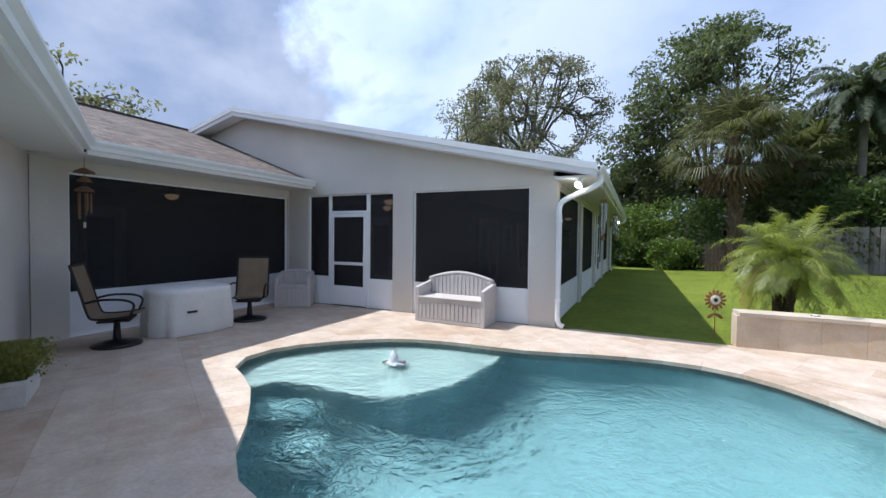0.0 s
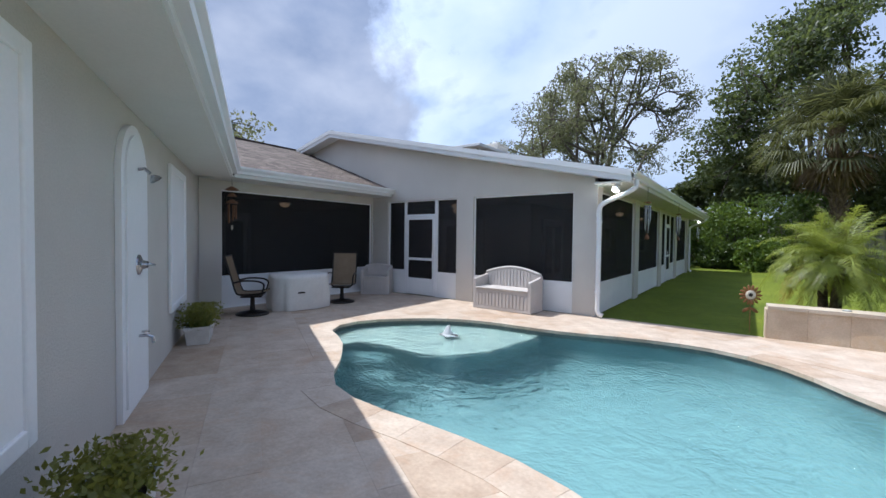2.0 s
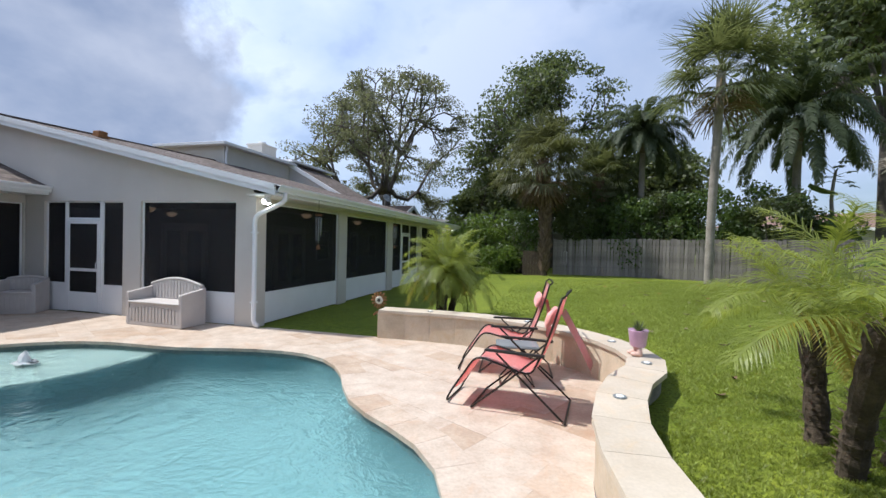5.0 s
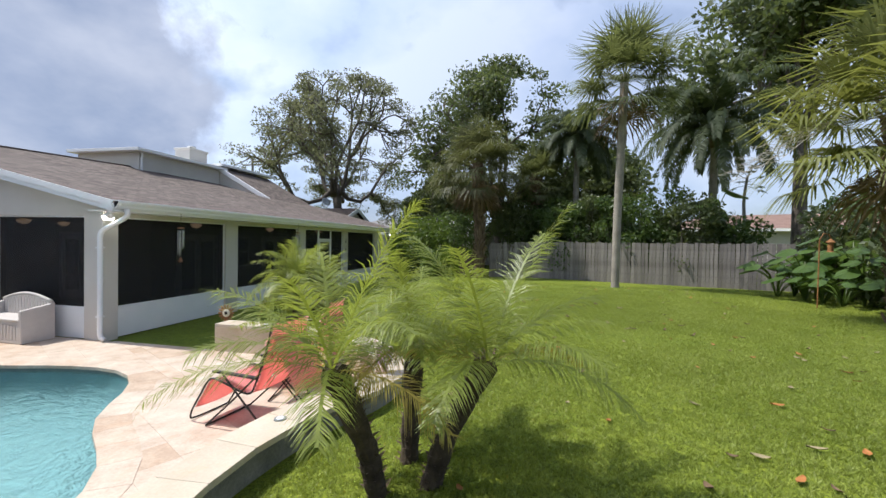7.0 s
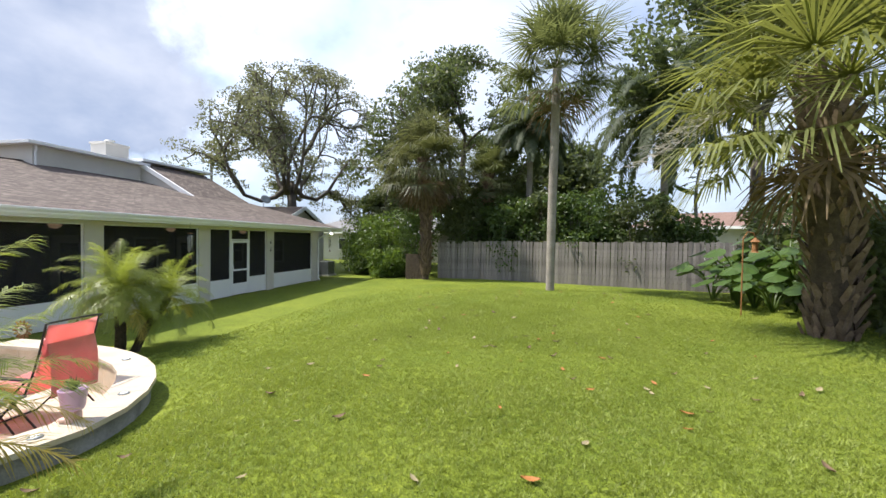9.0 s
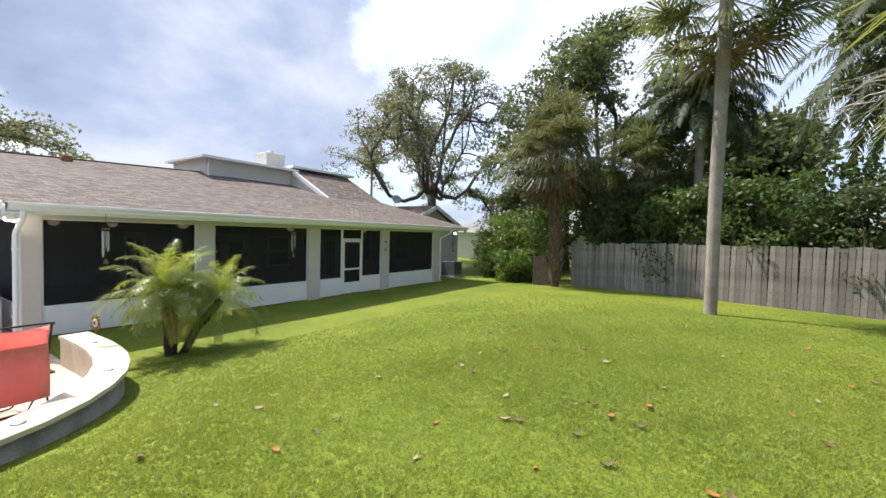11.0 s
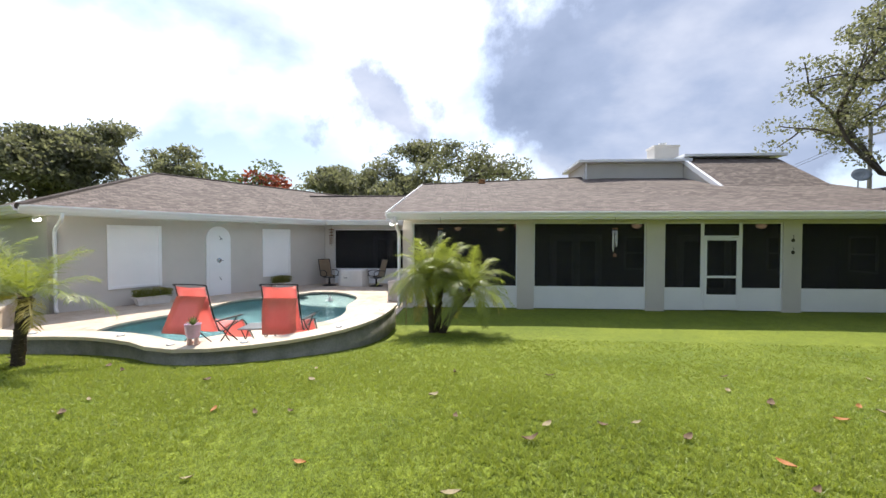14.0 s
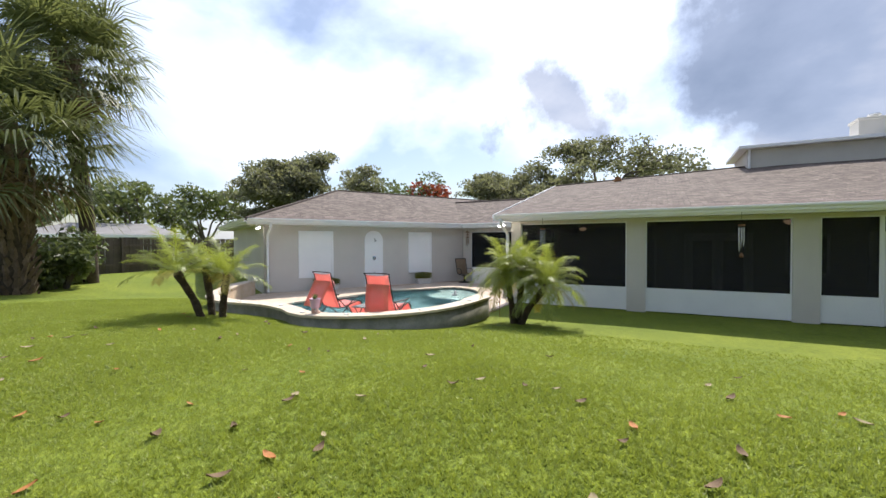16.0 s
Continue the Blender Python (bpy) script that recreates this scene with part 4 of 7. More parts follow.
# ---- garden wall ----
def garden_wall():
    top = thing("garden_wall", "low curved travertine garden wall with a pale stone cap round the deck", "garden wall", kind="structure")
    n = len(WALL_OUT)
    verts, faces = [], []
    for p, q in zip(offset_line(WALL_OUT, -0.04), offset_line(WALL_OUT, -0.25)):
        verts += [(p.x, p.y, -0.25), (p.x, p.y, CAP - 0.05), (q.x, q.y, CAP - 0.05), (q.x, q.y, -0.25)]
    for i in range(n - 1):
        for k in range(4):
            faces.append((4 * i + k, 4 * i + (k + 1) % 4, 4 * i + 4 + (k + 1) % 4, 4 * i + 4 + k))
    faces += [(0, 3, 2, 1), (4 * n - 4, 4 * n - 3, 4 * n - 2, 4 * n - 1)]
    raw_part("core", verts, faces, BLOCK, top, "weathered grey outer face", True)
    # veneer tiles on the deck side and cap stones above
    mid = even(WALL_OUT, 0.48)
    nm = len(mid)
    a_in, a_in2, a_out, a_cap = (offset_line(mid, d) for d in (-0.24, -0.335, 0.0, -0.365))
    for i in range(nm - 1):
        for z0, z1 in ((-0.02, CAP - 0.054),):
            ring = []
            for k, s in ((i, 0.0015), (i + 1, -0.0015)):
                w = (mid[min(k + 1, nm - 1)] - mid[max(k - 1, 0)]).normalized() * s
                ring.append((a_in[k] + w, a_in2[k] + w))
            (p, pi), (q, qi) = ring
            bm = prism(bmesh.new(), [(p.x, p.y), (q.x, q.y), (qi.x, qi.y), (pi.x, pi.y)], z0, z1)
            part("tile", bm, STONE_WALL, top)
        ring = []
        for k, s in ((i, 0.002), (i + 1, -0.002)):
            w = (mid[min(k + 1, nm - 1)] - mid[max(k - 1, 0)]).normalized() * s
            ring.append((a_out[k] + w + (a_out[k] - a_cap[k]).normalized() * 0.02, a_cap[k] + w))
        (p, pi), (q, qi) = ring
        bm = prism(bmesh.new(), [(p.x, p.y), (q.x, q.y), (qi.x, qi.y), (pi.x, pi.y)], CAP - 0.05, CAP)
        part("cap_stone", bm, STONE_CAP, top)
    # end face by the house
    p, q = WALL_OUT[0], offset_line(WALL_OUT, -0.335)[0]
    bm = prism(bmesh.new(), [(p.x - 0.02, p.y - 0.03), (p.x, p.y - 0.03), (q.x, q.y), (q.x - 0.02, q.y)], -0.02, CAP - 0.054)
    part("tile", bm, STONE_WALL, top)
    return top


garden_wall()


def cap_light(x, y):
    top = thing("cap_light", "small round low-voltage light set on the wall cap", "outdoor light", pose(x, y, CAP), "lights on the wall cap")
    part("ring", lathe(bmesh.new(), [(0.055, 0.0), (0.052, 0.010), (0.042, 0.013), (0.038, 0.010)], 18), AC_GREY, top)
    part("lens", lathe(bmesh.new(), [(0.039, 0.002), (0.03, 0.014), (0.01, 0.017)], 18), FRAME, top)


for k, s in enumerate((0.06, 0.17, 0.29, 0.40, 0.52, 0.66, 0.80)):
    c = WALL_MID[int(s * (len(WALL_MID) - 1))]
    cap_light(c.x, c.y)


# ---- pool coping and deck paving ----
def coping():
    edge = even(POOL, 0.42, True)
    n = len(edge)
    ins, outs = offset_line(edge, 0.035, True), offset_line(edge, -0.30, True)
    for i in range(n):
        j = (i + 1) % n
        p, q, pi, qi = outs[i], outs[j], ins[i], ins[j]
        a, b = p.lerp(q, 0.004), q.lerp(p, 0.004)
        ai, bi = pi.lerp(qi, 0.004), qi.lerp(pi, 0.004)
        bm = bmesh.new()
        prism(bm, [(v.x, v.y) for v in (a, b, bi, ai)], -0.045, 0.0035)
        part("coping_stone", bm, TRAVERTINE, PATIO_OB)


def cut(poly, p, n):
    """The part of a convex ring on the side of p that n points to."""
    out = []
    for a, b in zip(poly, poly[1:] + poly[:1]):
        da, db = (a - p).dot(n), (b - p).dot(n)
        if da >= 0:
            out.append(a)
        if da * db < 0:
            out.append(a + (b - a) * (da / (da - db)))
    return out


def area(poly):
    return abs(sum(a.x * b.y - a.y * b.x for a, b in zip(poly, poly[1:] + poly[:1]))) / 2


def paving():
    """Travertine in a running pattern of three sizes, cut to the pool, the walls and the house."""
    rng = random.Random(11)
    ring = offset_line(POOL, -0.16, True)
    wall = WALL_IN
    u, v = -GU, GN
    origin = on_garage(0, 0)
    y, row = 0.0, 0
    while y < 11.5:
        h = (0.61, 0.405, 0.61, 0.205)[row % 4]
        x = -13.0 + rng.uniform(0, 0.5)
        while x < 9.5:
            w = rng.choice((0.61, 0.61, 0.405, 0.91))
            g = 0.0008
            poly = [origin + u * a + v * b for a, b in ((x + g, y + g), (x + w - g, y + g), (x + w - g, y + h - g), (x + g, y + h - g))]
            x += w
            c = sum(poly, Vector((0, 0))) / 4
            if c.x < -6.6 or c.x > 7 or c.y > 0.6 or c.y < -9.6:
                continue
            poly = cut(poly, Vector((-6.125, 0)), Vector((1, 0)))
            poly = cut(poly, Vector((0, 0.0 if c.x < 0.03 else 0.055)), Vector((0, -1))) if len(poly) > 2 else poly
            if len(poly) < 3:
                continue
            c = sum(poly, Vector((0, 0))) / len(poly)
            k = min(range(len(ring)), key=lambda i: (ring[i] - c).length_squared)
            t = (ring[(k + 1) % len(ring)] - ring[k - 1]).normalized()
            if (ring[k] - c).length < 1.0:
                poly = cut(poly, ring[k], Vector((t.y, -t.x)))
            elif inside(c, POOL_XY):
                continue
            if len(poly) < 3:
                continue
            k = min(range(len(wall)), key=lambda i: (wall[i] - c).length_squared)
            t = (wall[min(k + 1, len(wall) - 1)] - wall[max(k - 1, 0)]).normalized()
            if c.x > 2.4 and (wall[k] - c).length < 1.2 or (wall[k] - c).length < 0.6:
                poly = cut(poly, wall[k] + Vector((t.y, -t.x)) * -0.03, Vector((t.y, -t.x)))
            elif c.x > 2.4 and not inside(c, PATIO):
                continue
            if len(poly) < 3 or area(poly) < 0.004:
                continue
            c = sum(poly, Vector((0, 0))) / len(poly)
            if inside(c, POOL_XY) or not inside(c, PATIO):
                continue
            me = mesh_of("paver", prism(bmesh.new(), [(p.x, p.y) for p in poly], -0.03, rng.uniform(-0.0015, 0.0005)), TRAVERTINE)
            ob = new("paver", me)
            ob.parent = PATIO_OB
        y += h
        row += 1


# ---- plants: helpers ----
def leaf_quads(centres, rng, length, width, flat=0.0, out=None):
    """Diamond leaves at the given places, turned at random."""
    n = len(centres)
    a = rng.normal(size=(n, 3))
    a[:, 2] *= 1 - flat
    a /= np.linalg.norm(a, axis=1)[:, None]
    b = np.cross(a, rng.normal(size=(n, 3)))
    b /= np.linalg.norm(b, axis=1)[:, None]
    k = rng.uniform(0.7, 1.3, size=(n, 1))
    a, b = a * length * k / 2, b * width * k / 2
    v = np.stack([centres - a, centres + b - a * 0.15, centres + a, centres - b - a * 0.15], 1).reshape(-1, 3)
    f = np.arange(4 * n).reshape(-1, 4)
    return v, f


def array_part(name, v, f, mat, parent=None, label="", kind=""):
    ob = raw_part(name, v.tolist(), f.tolist() if hasattr(f, "tolist") else f, mat, parent, label)
    if kind:
        ob["kind"] = kind
    return ob


def ball_points(rng, n, radius):
    p = rng.normal(size=(n, 3))
    p /= np.linalg.norm(p, axis=1)[:, None]
    return p * (rng.uniform(0.25, 1.0, size=(n, 1)) ** 0.5) * radius


def tree(label, base, height, spread, trunk_r, fork, low, leaf_mat, seed, leaves=75, size=0.26, clump=0.75, limbs=6, levels=3, lean=(0, 0), name="tree", full=False):
    """A broadleaf tree: a tapered trunk, forking limbs and a crown of leaves round the twigs."""
    rng = np.random.default_rng(seed)
    r = random.Random(seed)
    segs, tips = [], []

    def grow(p, d, length, rad, depth):
        pts = [p]
        for _ in range(3):
            d = (d + Vector([r.uniform(-0.28, 0.28) for _ in range(3)])).normalized()
            p = p + d * length / 3
            pts.append(p)
        segs.append((pts, rad, rad * 0.6))
        if depth == 0:
            tips.append(p)
            return
        if full:
            tips.extend(q for q in pts[1:] if r.random() < (0.65 if depth < levels else 0.0))
        elif depth <= 2:
            tips.append(pts[2] if depth == 1 else pts[3])
        for k in range(3 if depth > 1 else r.choice((2, 3))):
            side = Vector([r.uniform(-1, 1) for _ in range(3)])
            nd = (d + side * 0.85 + Vector((0, 0, 0.12))).normalized()
            grow(p, nd, length * r.uniform(0.6, 0.85), rad * (0.62 if full else 0.55), depth - 1)

    top = Vector((lean[0], lean[1], fork))
    for k in range(limbs):
        a = math.tau * (k + r.uniform(-0.3, 0.3)) / limbs
        e = r.uniform(0.15, 1.3)
        d = Vector((math.cos(a) * math.cos(e), math.sin(a) * math.cos(e), math.sin(e)))
        grow(top, d, 2.2, trunk_r * (0.52 if full else 0.5), levels)
    tp = np.array([tuple(t) for t in tips])
    reach = np.percentile(np.hypot(tp[:, 0] - top.x, tp[:, 1] - top.y), 93)
    z0, z1 = np.percentile(tp[:, 2], 3), np.percentile(tp[:, 2], 91 if full else 98)
    sx, sz = (spread - clump * 0.5) / reach, (height - low - clump) / (z1 - z0)

    def fit_in(p):
        f = min(1.0, (p - top).length / 1.6)
        z = low + clump * 0.4 + (p.z - z0) * sz
        if full:
            out = math.hypot(p.x - top.x, p.y - top.y) / reach
            h = (z - low) / (height - low)
            h = h if h < 0.72 else 0.72 + 0.28 * math.tanh((h - 0.72) / 0.28) * 0.85
            z = low + (height - low) * h * (1 - 0.28 * min(1.3, out) ** 2)
        return Vector((top.x + (p.x - top.x) * sx, top.y + (p.y - top.y) * sx, top.z * (1 - f) + z * f))

    ob = thing(name, label, "tree", pose(*base))
    bm = bmesh.new()
    pts = [Vector((0, 0, -0.3)), Vector((0.05, 0, fork * 0.3)), Vector((lean[0] * 0.5, lean[1] * 0.5, fork * 0.7)), top]
    tube(bm, pts, [trunk_r * 1.35, trunk_r, trunk_r * 0.85, trunk_r * 0.75], 10)
    part("trunk", bm, BARK, ob, smooth=True)
    bm = bmesh.new()
    for pts, ra, rb in segs:
        q = [fit_in(p) for p in pts]
        tube(bm, q, [ra + (rb - ra) * i / 3 for i in range(4)], 5, False)
    part("branching", bm, BARK, ob, smooth=True)["kind"] = "stuff"
    centres = []
    for t in tips:
        c = np.array(fit_in(t))
        centres.append(c + ball_points(rng, int(leaves * rng.uniform(0.5, 1.4)), clump * rng.uniform(0.6, 1.25)) * (1, 1, 0.42 if full else 0.62))
    v, f = leaf_quads(np.concatenate(centres), rng, size, size * 0.5)
    array_part("crown", v, f, leaf_mat, ob)
    return ob


def fan_frond(rng, base, d, stalk, blade, droop, V, F, blades=30, width=0.055):
    """One fan frond: a stalk and folded, drooping blades."""
    d = d.normalized()
    side = d.cross(Vector((0, 0, 1)))
    side = side.normalized() if side.length > 0.05 else Vector((1, 0, 0))
    up = side.cross(d).normalized()
    hub = base + d * stalk + Vector((0, 0, -droop * stalk * 0.25))

    def strip(p, q, w0, w1, s):
        n = len(V)
        V.extend((p - s * w0, p + s * w0, q + s * w1, q - s * w1))
        F.append((n, n + 1, n + 2, n + 3))

    strip(base, hub, 0.022, 0.016, side)
    for k in range(blades):
        a = math.radians(-118 + 236 * k / (blades - 1) + rng.uniform(-4, 4))
        w = d * math.cos(a) + side * math.sin(a) + up * (0.30 * math.cos(a * 0.8) + rng.uniform(-0.06, 0.06))
        w.normalize()
        size = blade * (0.72 + 0.28 * math.cos(a * 0.7)) * rng.uniform(0.9, 1.1)
        m = hub + w * size * 0.55
        tip = m + (w + Vector((0, 0, -droop * rng.uniform(0.7, 1.3)))).normalized() * size * 0.5
        s = w.cross(up).normalized()
        strip(hub + w * 0.04, m, 0.012, width * 0.55, s)
        strip(m, tip, width * 0.55, 0.006, s)


def sabal(label, base, trunk, radius, seed, fronds=34, dead=10, stalk=1.0, blade=1.0, boots=0.0, mat=LEAF_SABAL, bend=(0.3, 0.2), name="sabal_palm", top_r=None, droop=0.45, panicles=()):
    rng = random.Random(seed)
    ob = thing(name, label, "palm tree", pose(*base))
    top = Vector((bend[0], bend[1], trunk))
    line = spline([(0, 0, -0.3), (0.02, 0, 0.0), (bend[0] * 0.25, bend[1] * 0.25, trunk * 0.35), (bend[0] * 0.7, bend[1] * 0.7, trunk * 0.7), top], 5)
    n = len(line)
    rr = [radius * (1.35 - 0.45 * smooth01(i / n * 5)) * (1.0 if not top_r else 1 + (top_r - 1) * i / n) for i in range(n)]
    bm = tube(bmesh.new(), line, rr, 12)
    part("trunk", bm, PALM_BARK if boots < 0.3 else DATE_BARK, ob, smooth=True)
    if boots:
        V, F = [], []
        rows = int(trunk * boots / 0.13)
        for k in range(rows):
            z = trunk * (1 - boots) + k * 0.13 if boots < 1 else 0.05 + k * 0.13
            c = line[min(n - 1, int(z / trunk * (n - 1)))]
            for j in range(7):
                a = math.tau * (j + 0.5 * (k % 2)) / 7 + rng.uniform(-0.15, 0.15)
                o = Vector((math.cos(a), math.sin(a), 0))
                s = Vector((-math.sin(a), math.cos(a), 0))
                p = Vector((c.x, c.y, z)) + o * radius * 0.9
                q = p + o * rng.uniform(0.10, 0.24) + Vector((0, 0, rng.uniform(0.22, 0.38)))
                i0 = len(V)
                V.extend((p - s * 0.10, p + s * 0.10, q + s * 0.045, q - s * 0.045, p + o * 0.03 - Vector((0, 0, 0.1)), q + o * 0.02 - Vector((0, 0, 0.05))))
                F.extend(((i0, i0 + 1, i0 + 2, i0 + 3), (i0, i0 + 3, i0 + 5, i0 + 4), (i0 + 1, i0 + 4, i0 + 5, i0 + 2)))
        raw_part("boot_cover", V, F, BOOT, ob, "old split leaf bases")["kind"] = "stuff"
    V, F = [], []
    for k in range(fronds):
        a = k * 2.39996 + rng.uniform(-0.2, 0.2)
        e = math.radians(85 - 118 * (k / fronds) ** 0.85 + rng.uniform(-8, 8))
        d = Vector((math.cos(a) * math.cos(e), math.sin(a) * math.cos(e), math.sin(e)))
        fan_frond(rng, top - Vector((0, 0, 0.3 * k / fronds)), d, stalk * rng.uniform(0.65, 1.2), blade * rng.uniform(0.8, 1.15), droop + 0.5 * k / fronds, V, F, 40, 0.046)
    raw_part("crown", V, F, mat, ob)
    if dead:
        V, F = [], []
        for k in range(dead):
            a = k * 2.39996 + 1.0
            e = math.radians(rng.uniform(-80, -35))
            d = Vector((math.cos(a) * math.cos(e), math.sin(a) * math.cos(e), math.sin(e)))
            fan_frond(rng, top - Vector((0, 0, 0.35)), d, stalk * 0.8, blade * 0.85, 0.9, V, F, 16)
        raw_part("dead_fronds", V, F, LEAF_DEAD, ob, "hanging dry brown fronds")
    for wx, wy in panicles:
        bm = bmesh.new()
        way, side = Vector((wx, wy, 0)).normalized(), Vector((-wy, wx, 0)).normalized()
        stem = spline([top + way * (2.6 * s) + Vector((0, 0, -0.35 + 0.55 * s - 1.5 * s * s)) for s in (0.0, 0.25, 0.5, 0.75, 1.0)], 4)
        tube(bm, stem, [0.016 - 0.012 * i / len(stem) for i in range(len(stem))], 5, False)
        for k in range(4, len(stem)):
            for g in (-1, 1):
                size = rng.uniform(0.35, 0.75)
                w = (way * rng.uniform(0.5, 0.9) + side * g * rng.uniform(0.3, 0.8) + Vector((0, 0, rng.uniform(-0.2, 0.35)))).normalized()
                a, b, c = stem[k], stem[k] + w * size * 0.5, stem[k] + w * size + Vector((0, 0, -0.2 * size))
                tube(bm, [a, b, c], [0.007, 0.005, 0.002], 4, False)
                for t in (0.35, 0.6, 0.85):
                    p = a.lerp(c, t)
                    tube(bm, [p, p + (w + Vector([rng.uniform(-0.8, 0.8) for _ in range(3)])).normalized() * rng.uniform(0.12, 0.28)], [0.004, 0.0015], 4, False)
        part("flower_stalk", bm, DRY_STALK, ob, "dry grey branched flower stalk")
    return ob


def feather(rng, base, d, length, droop, V, F, leaflets=42, leaf=0.30, width=0.012, wild=0.25, limp=0.35):
    """One feather frond: an arched midrib with two rows of narrow leaflets."""
    p, d = base.copy(), d.normalized()
    steps = 12
    pts = [p.copy()]
    for k in range(steps):
        d = (d + Vector((0, 0, -droop / steps * (0.5 + 1.2 * k / steps)))).normalized()
        p = p + d * length / steps
        pts.append(p.copy())
    flat = Vector((d.x, d.y, 0))
    side = Vector((-flat.y, flat.x, 0)).normalized() if flat.length > 0.01 else Vector((1, 0, 0))
    for a, b in zip(pts, pts[1:]):
        n = len(V)
        w = Vector((0, 0, 0.010))
        V.extend((a - side * 0.008, a + side * 0.008, b + side * 0.008, b - side * 0.008))
        F.append((n, n + 1, n + 2, n + 3))
    for k in range(leaflets):
        s = 0.12 + 0.88 * k / leaflets
        x = s * steps
        i = min(steps - 1, int(x))
        at = pts[i].lerp(pts[i + 1], x - i)
        w = (pts[i + 1] - pts[i]).normalized()
        up = side.cross(w)
        size = leaf * (0.35 + 0.65 * math.sin(math.pi * min(1, 0.12 + 0.86 * s))) * rng.uniform(0.85, 1.15)
        for g in (-1, 1):
            o = (side * g * (0.85) + w * (0.55 + 0.4 * s) + up * rng.uniform(-wild, wild + 0.2)).normalized()
            m = at + o * size * 0.5
            tip = m + (o + Vector((0, 0, -limp))).normalized() * size * 0.5
            t = o.cross(up)
            t = t.normalized() if t.length > 0.01 else w
            n = len(V)
            V.extend((at - t * width * 0.5, at + t * width * 0.5, m + t * width * 0.6, m - t * width * 0.6, tip))
            F.extend(((n, n + 1, n + 2, n + 3), (n + 3, n + 2, n + 4)))


def date_palm(base, turn, seed, stems, reach=1.08, steep=78, arch=1.5):
    """A clump of pygmy date palms: stems are (foot x, foot y, top x, top y, top z, fronds)."""
    rng = random.Random(seed)
    ob = thing("pygmy_date_palm", "clump of three leaning pygmy date palms with feathery green fronds", "palm tree", pose(*base, 0, 0, turn), "pygmy date palms")
    for fx, fy, tx, ty, tz, fronds in stems:
        foot, top = Vector((fx, fy, -0.1)), Vector((tx, ty, tz))
        mid = foot.lerp(top, 0.5) + Vector(((tx - fx) * -0.12, (ty - fy) * -0.12, 0))
        line = spline([foot, foot.lerp(mid, 0.5), mid, mid.lerp(top, 0.55), top], 5)
        radii = [0.085 - 0.02 * math.sin(3 * i / len(line)) + rng.uniform(-0.008, 0.010) for i in range(len(line))]
        radii[-1] = 0.05
        stem = part("trunk", tube(bmesh.new(), line, radii, 10), DATE_BARK, ob)
        V, F = [], []
        for k, p in enumerate(line[2:]):
            for j in range(6):
                a = math.tau * (j + 0.5 * (k % 2)) / 6 + rng.uniform(-0.2, 0.2)
                o = Vector((math.cos(a), math.sin(a), 0.5))
                q = p + o * rng.uniform(0.10, 0.125)
                s = Vector((-math.sin(a), math.cos(a), 0)) * 0.02
                n = len(V)
                V.extend((p + o * 0.055 - s, p + o * 0.055 + s, q))
                F.append((n, n + 1, n + 2))
        raw_part("leaf_scar", V, F, BOOT, stem)["kind"] = "stuff"
        V, F, Y, G = [], [], [], []
        for k in range(fronds):
            a = k * 2.39996 + rng.uniform(-0.25, 0.25)
            e = math.radians(steep - (84 if fronds > 25 else 62) * k / fronds + rng.uniform(-9, 9))
            d = Vector((math.cos(a) * math.cos(e), math.sin(a) * math.cos(e), math.sin(e)))
            old = k > fronds - 3
            feather(rng, top + Vector((0, 0, -0.02)), d, rng.uniform(0.7, 1.1) * reach, arch + 0.45 * k / fronds + rng.uniform(-0.2, 0.2), Y if old else V, G if old else F, 62, 0.24, 0.0056, 0.32, 0.45)
        raw_part("crown", V, F, LEAF_DATE, ob)
        raw_part("old_fronds", Y, G, LEAF_YELLOW, ob, "drooping yellow old fronds")
    return ob


def queen_palm(label, base, trunk, seed, fronds=22, length=2.9):
    rng = random.Random(seed)
    ob = thing("queen_palm", label, "palm tree", pose(*base), "queen palms behind the fence")
    line = spline([(0, 0, -0.2), (0.05, 0, trunk * 0.4), (0.1, 0.05, trunk)], 6)
    part("trunk", tube(bmesh.new(), line, [0.20 - 0.05 * i / len(line) for i in range(len(line))], 10), PALM_BARK, ob, smooth=True)
    shaft = [Vector((0.1, 0.05, trunk - 0.1)), Vector((0.1, 0.05, trunk + 0.5)), Vector((0.1, 0.05, trunk + 1.0))]
    part("crownshaft", tube(bmesh.new(), shaft, [0.18, 0.28, 0.10], 10), BOOT, ob, smooth=True)
    V, F = [], []
    top = Vector((0.1, 0.05, trunk + 0.9))
    for k in range(fronds):
        a = k * 2.39996
        e = math.radians(80 - 85 * k / fronds + rng.uniform(-8, 8))
        d = Vector((math.cos(a) * math.cos(e), math.sin(a) * math.cos(e), math.sin(e)))
        feather(rng, top, d, length * rng.uniform(0.85, 1.1), 1.9 + 0.5 * k / fronds, V, F, 84, 0.66, 0.04, 0.40, 1.25)
    raw_part("crown", V, F, LEAF_QUEEN, ob)
    return ob


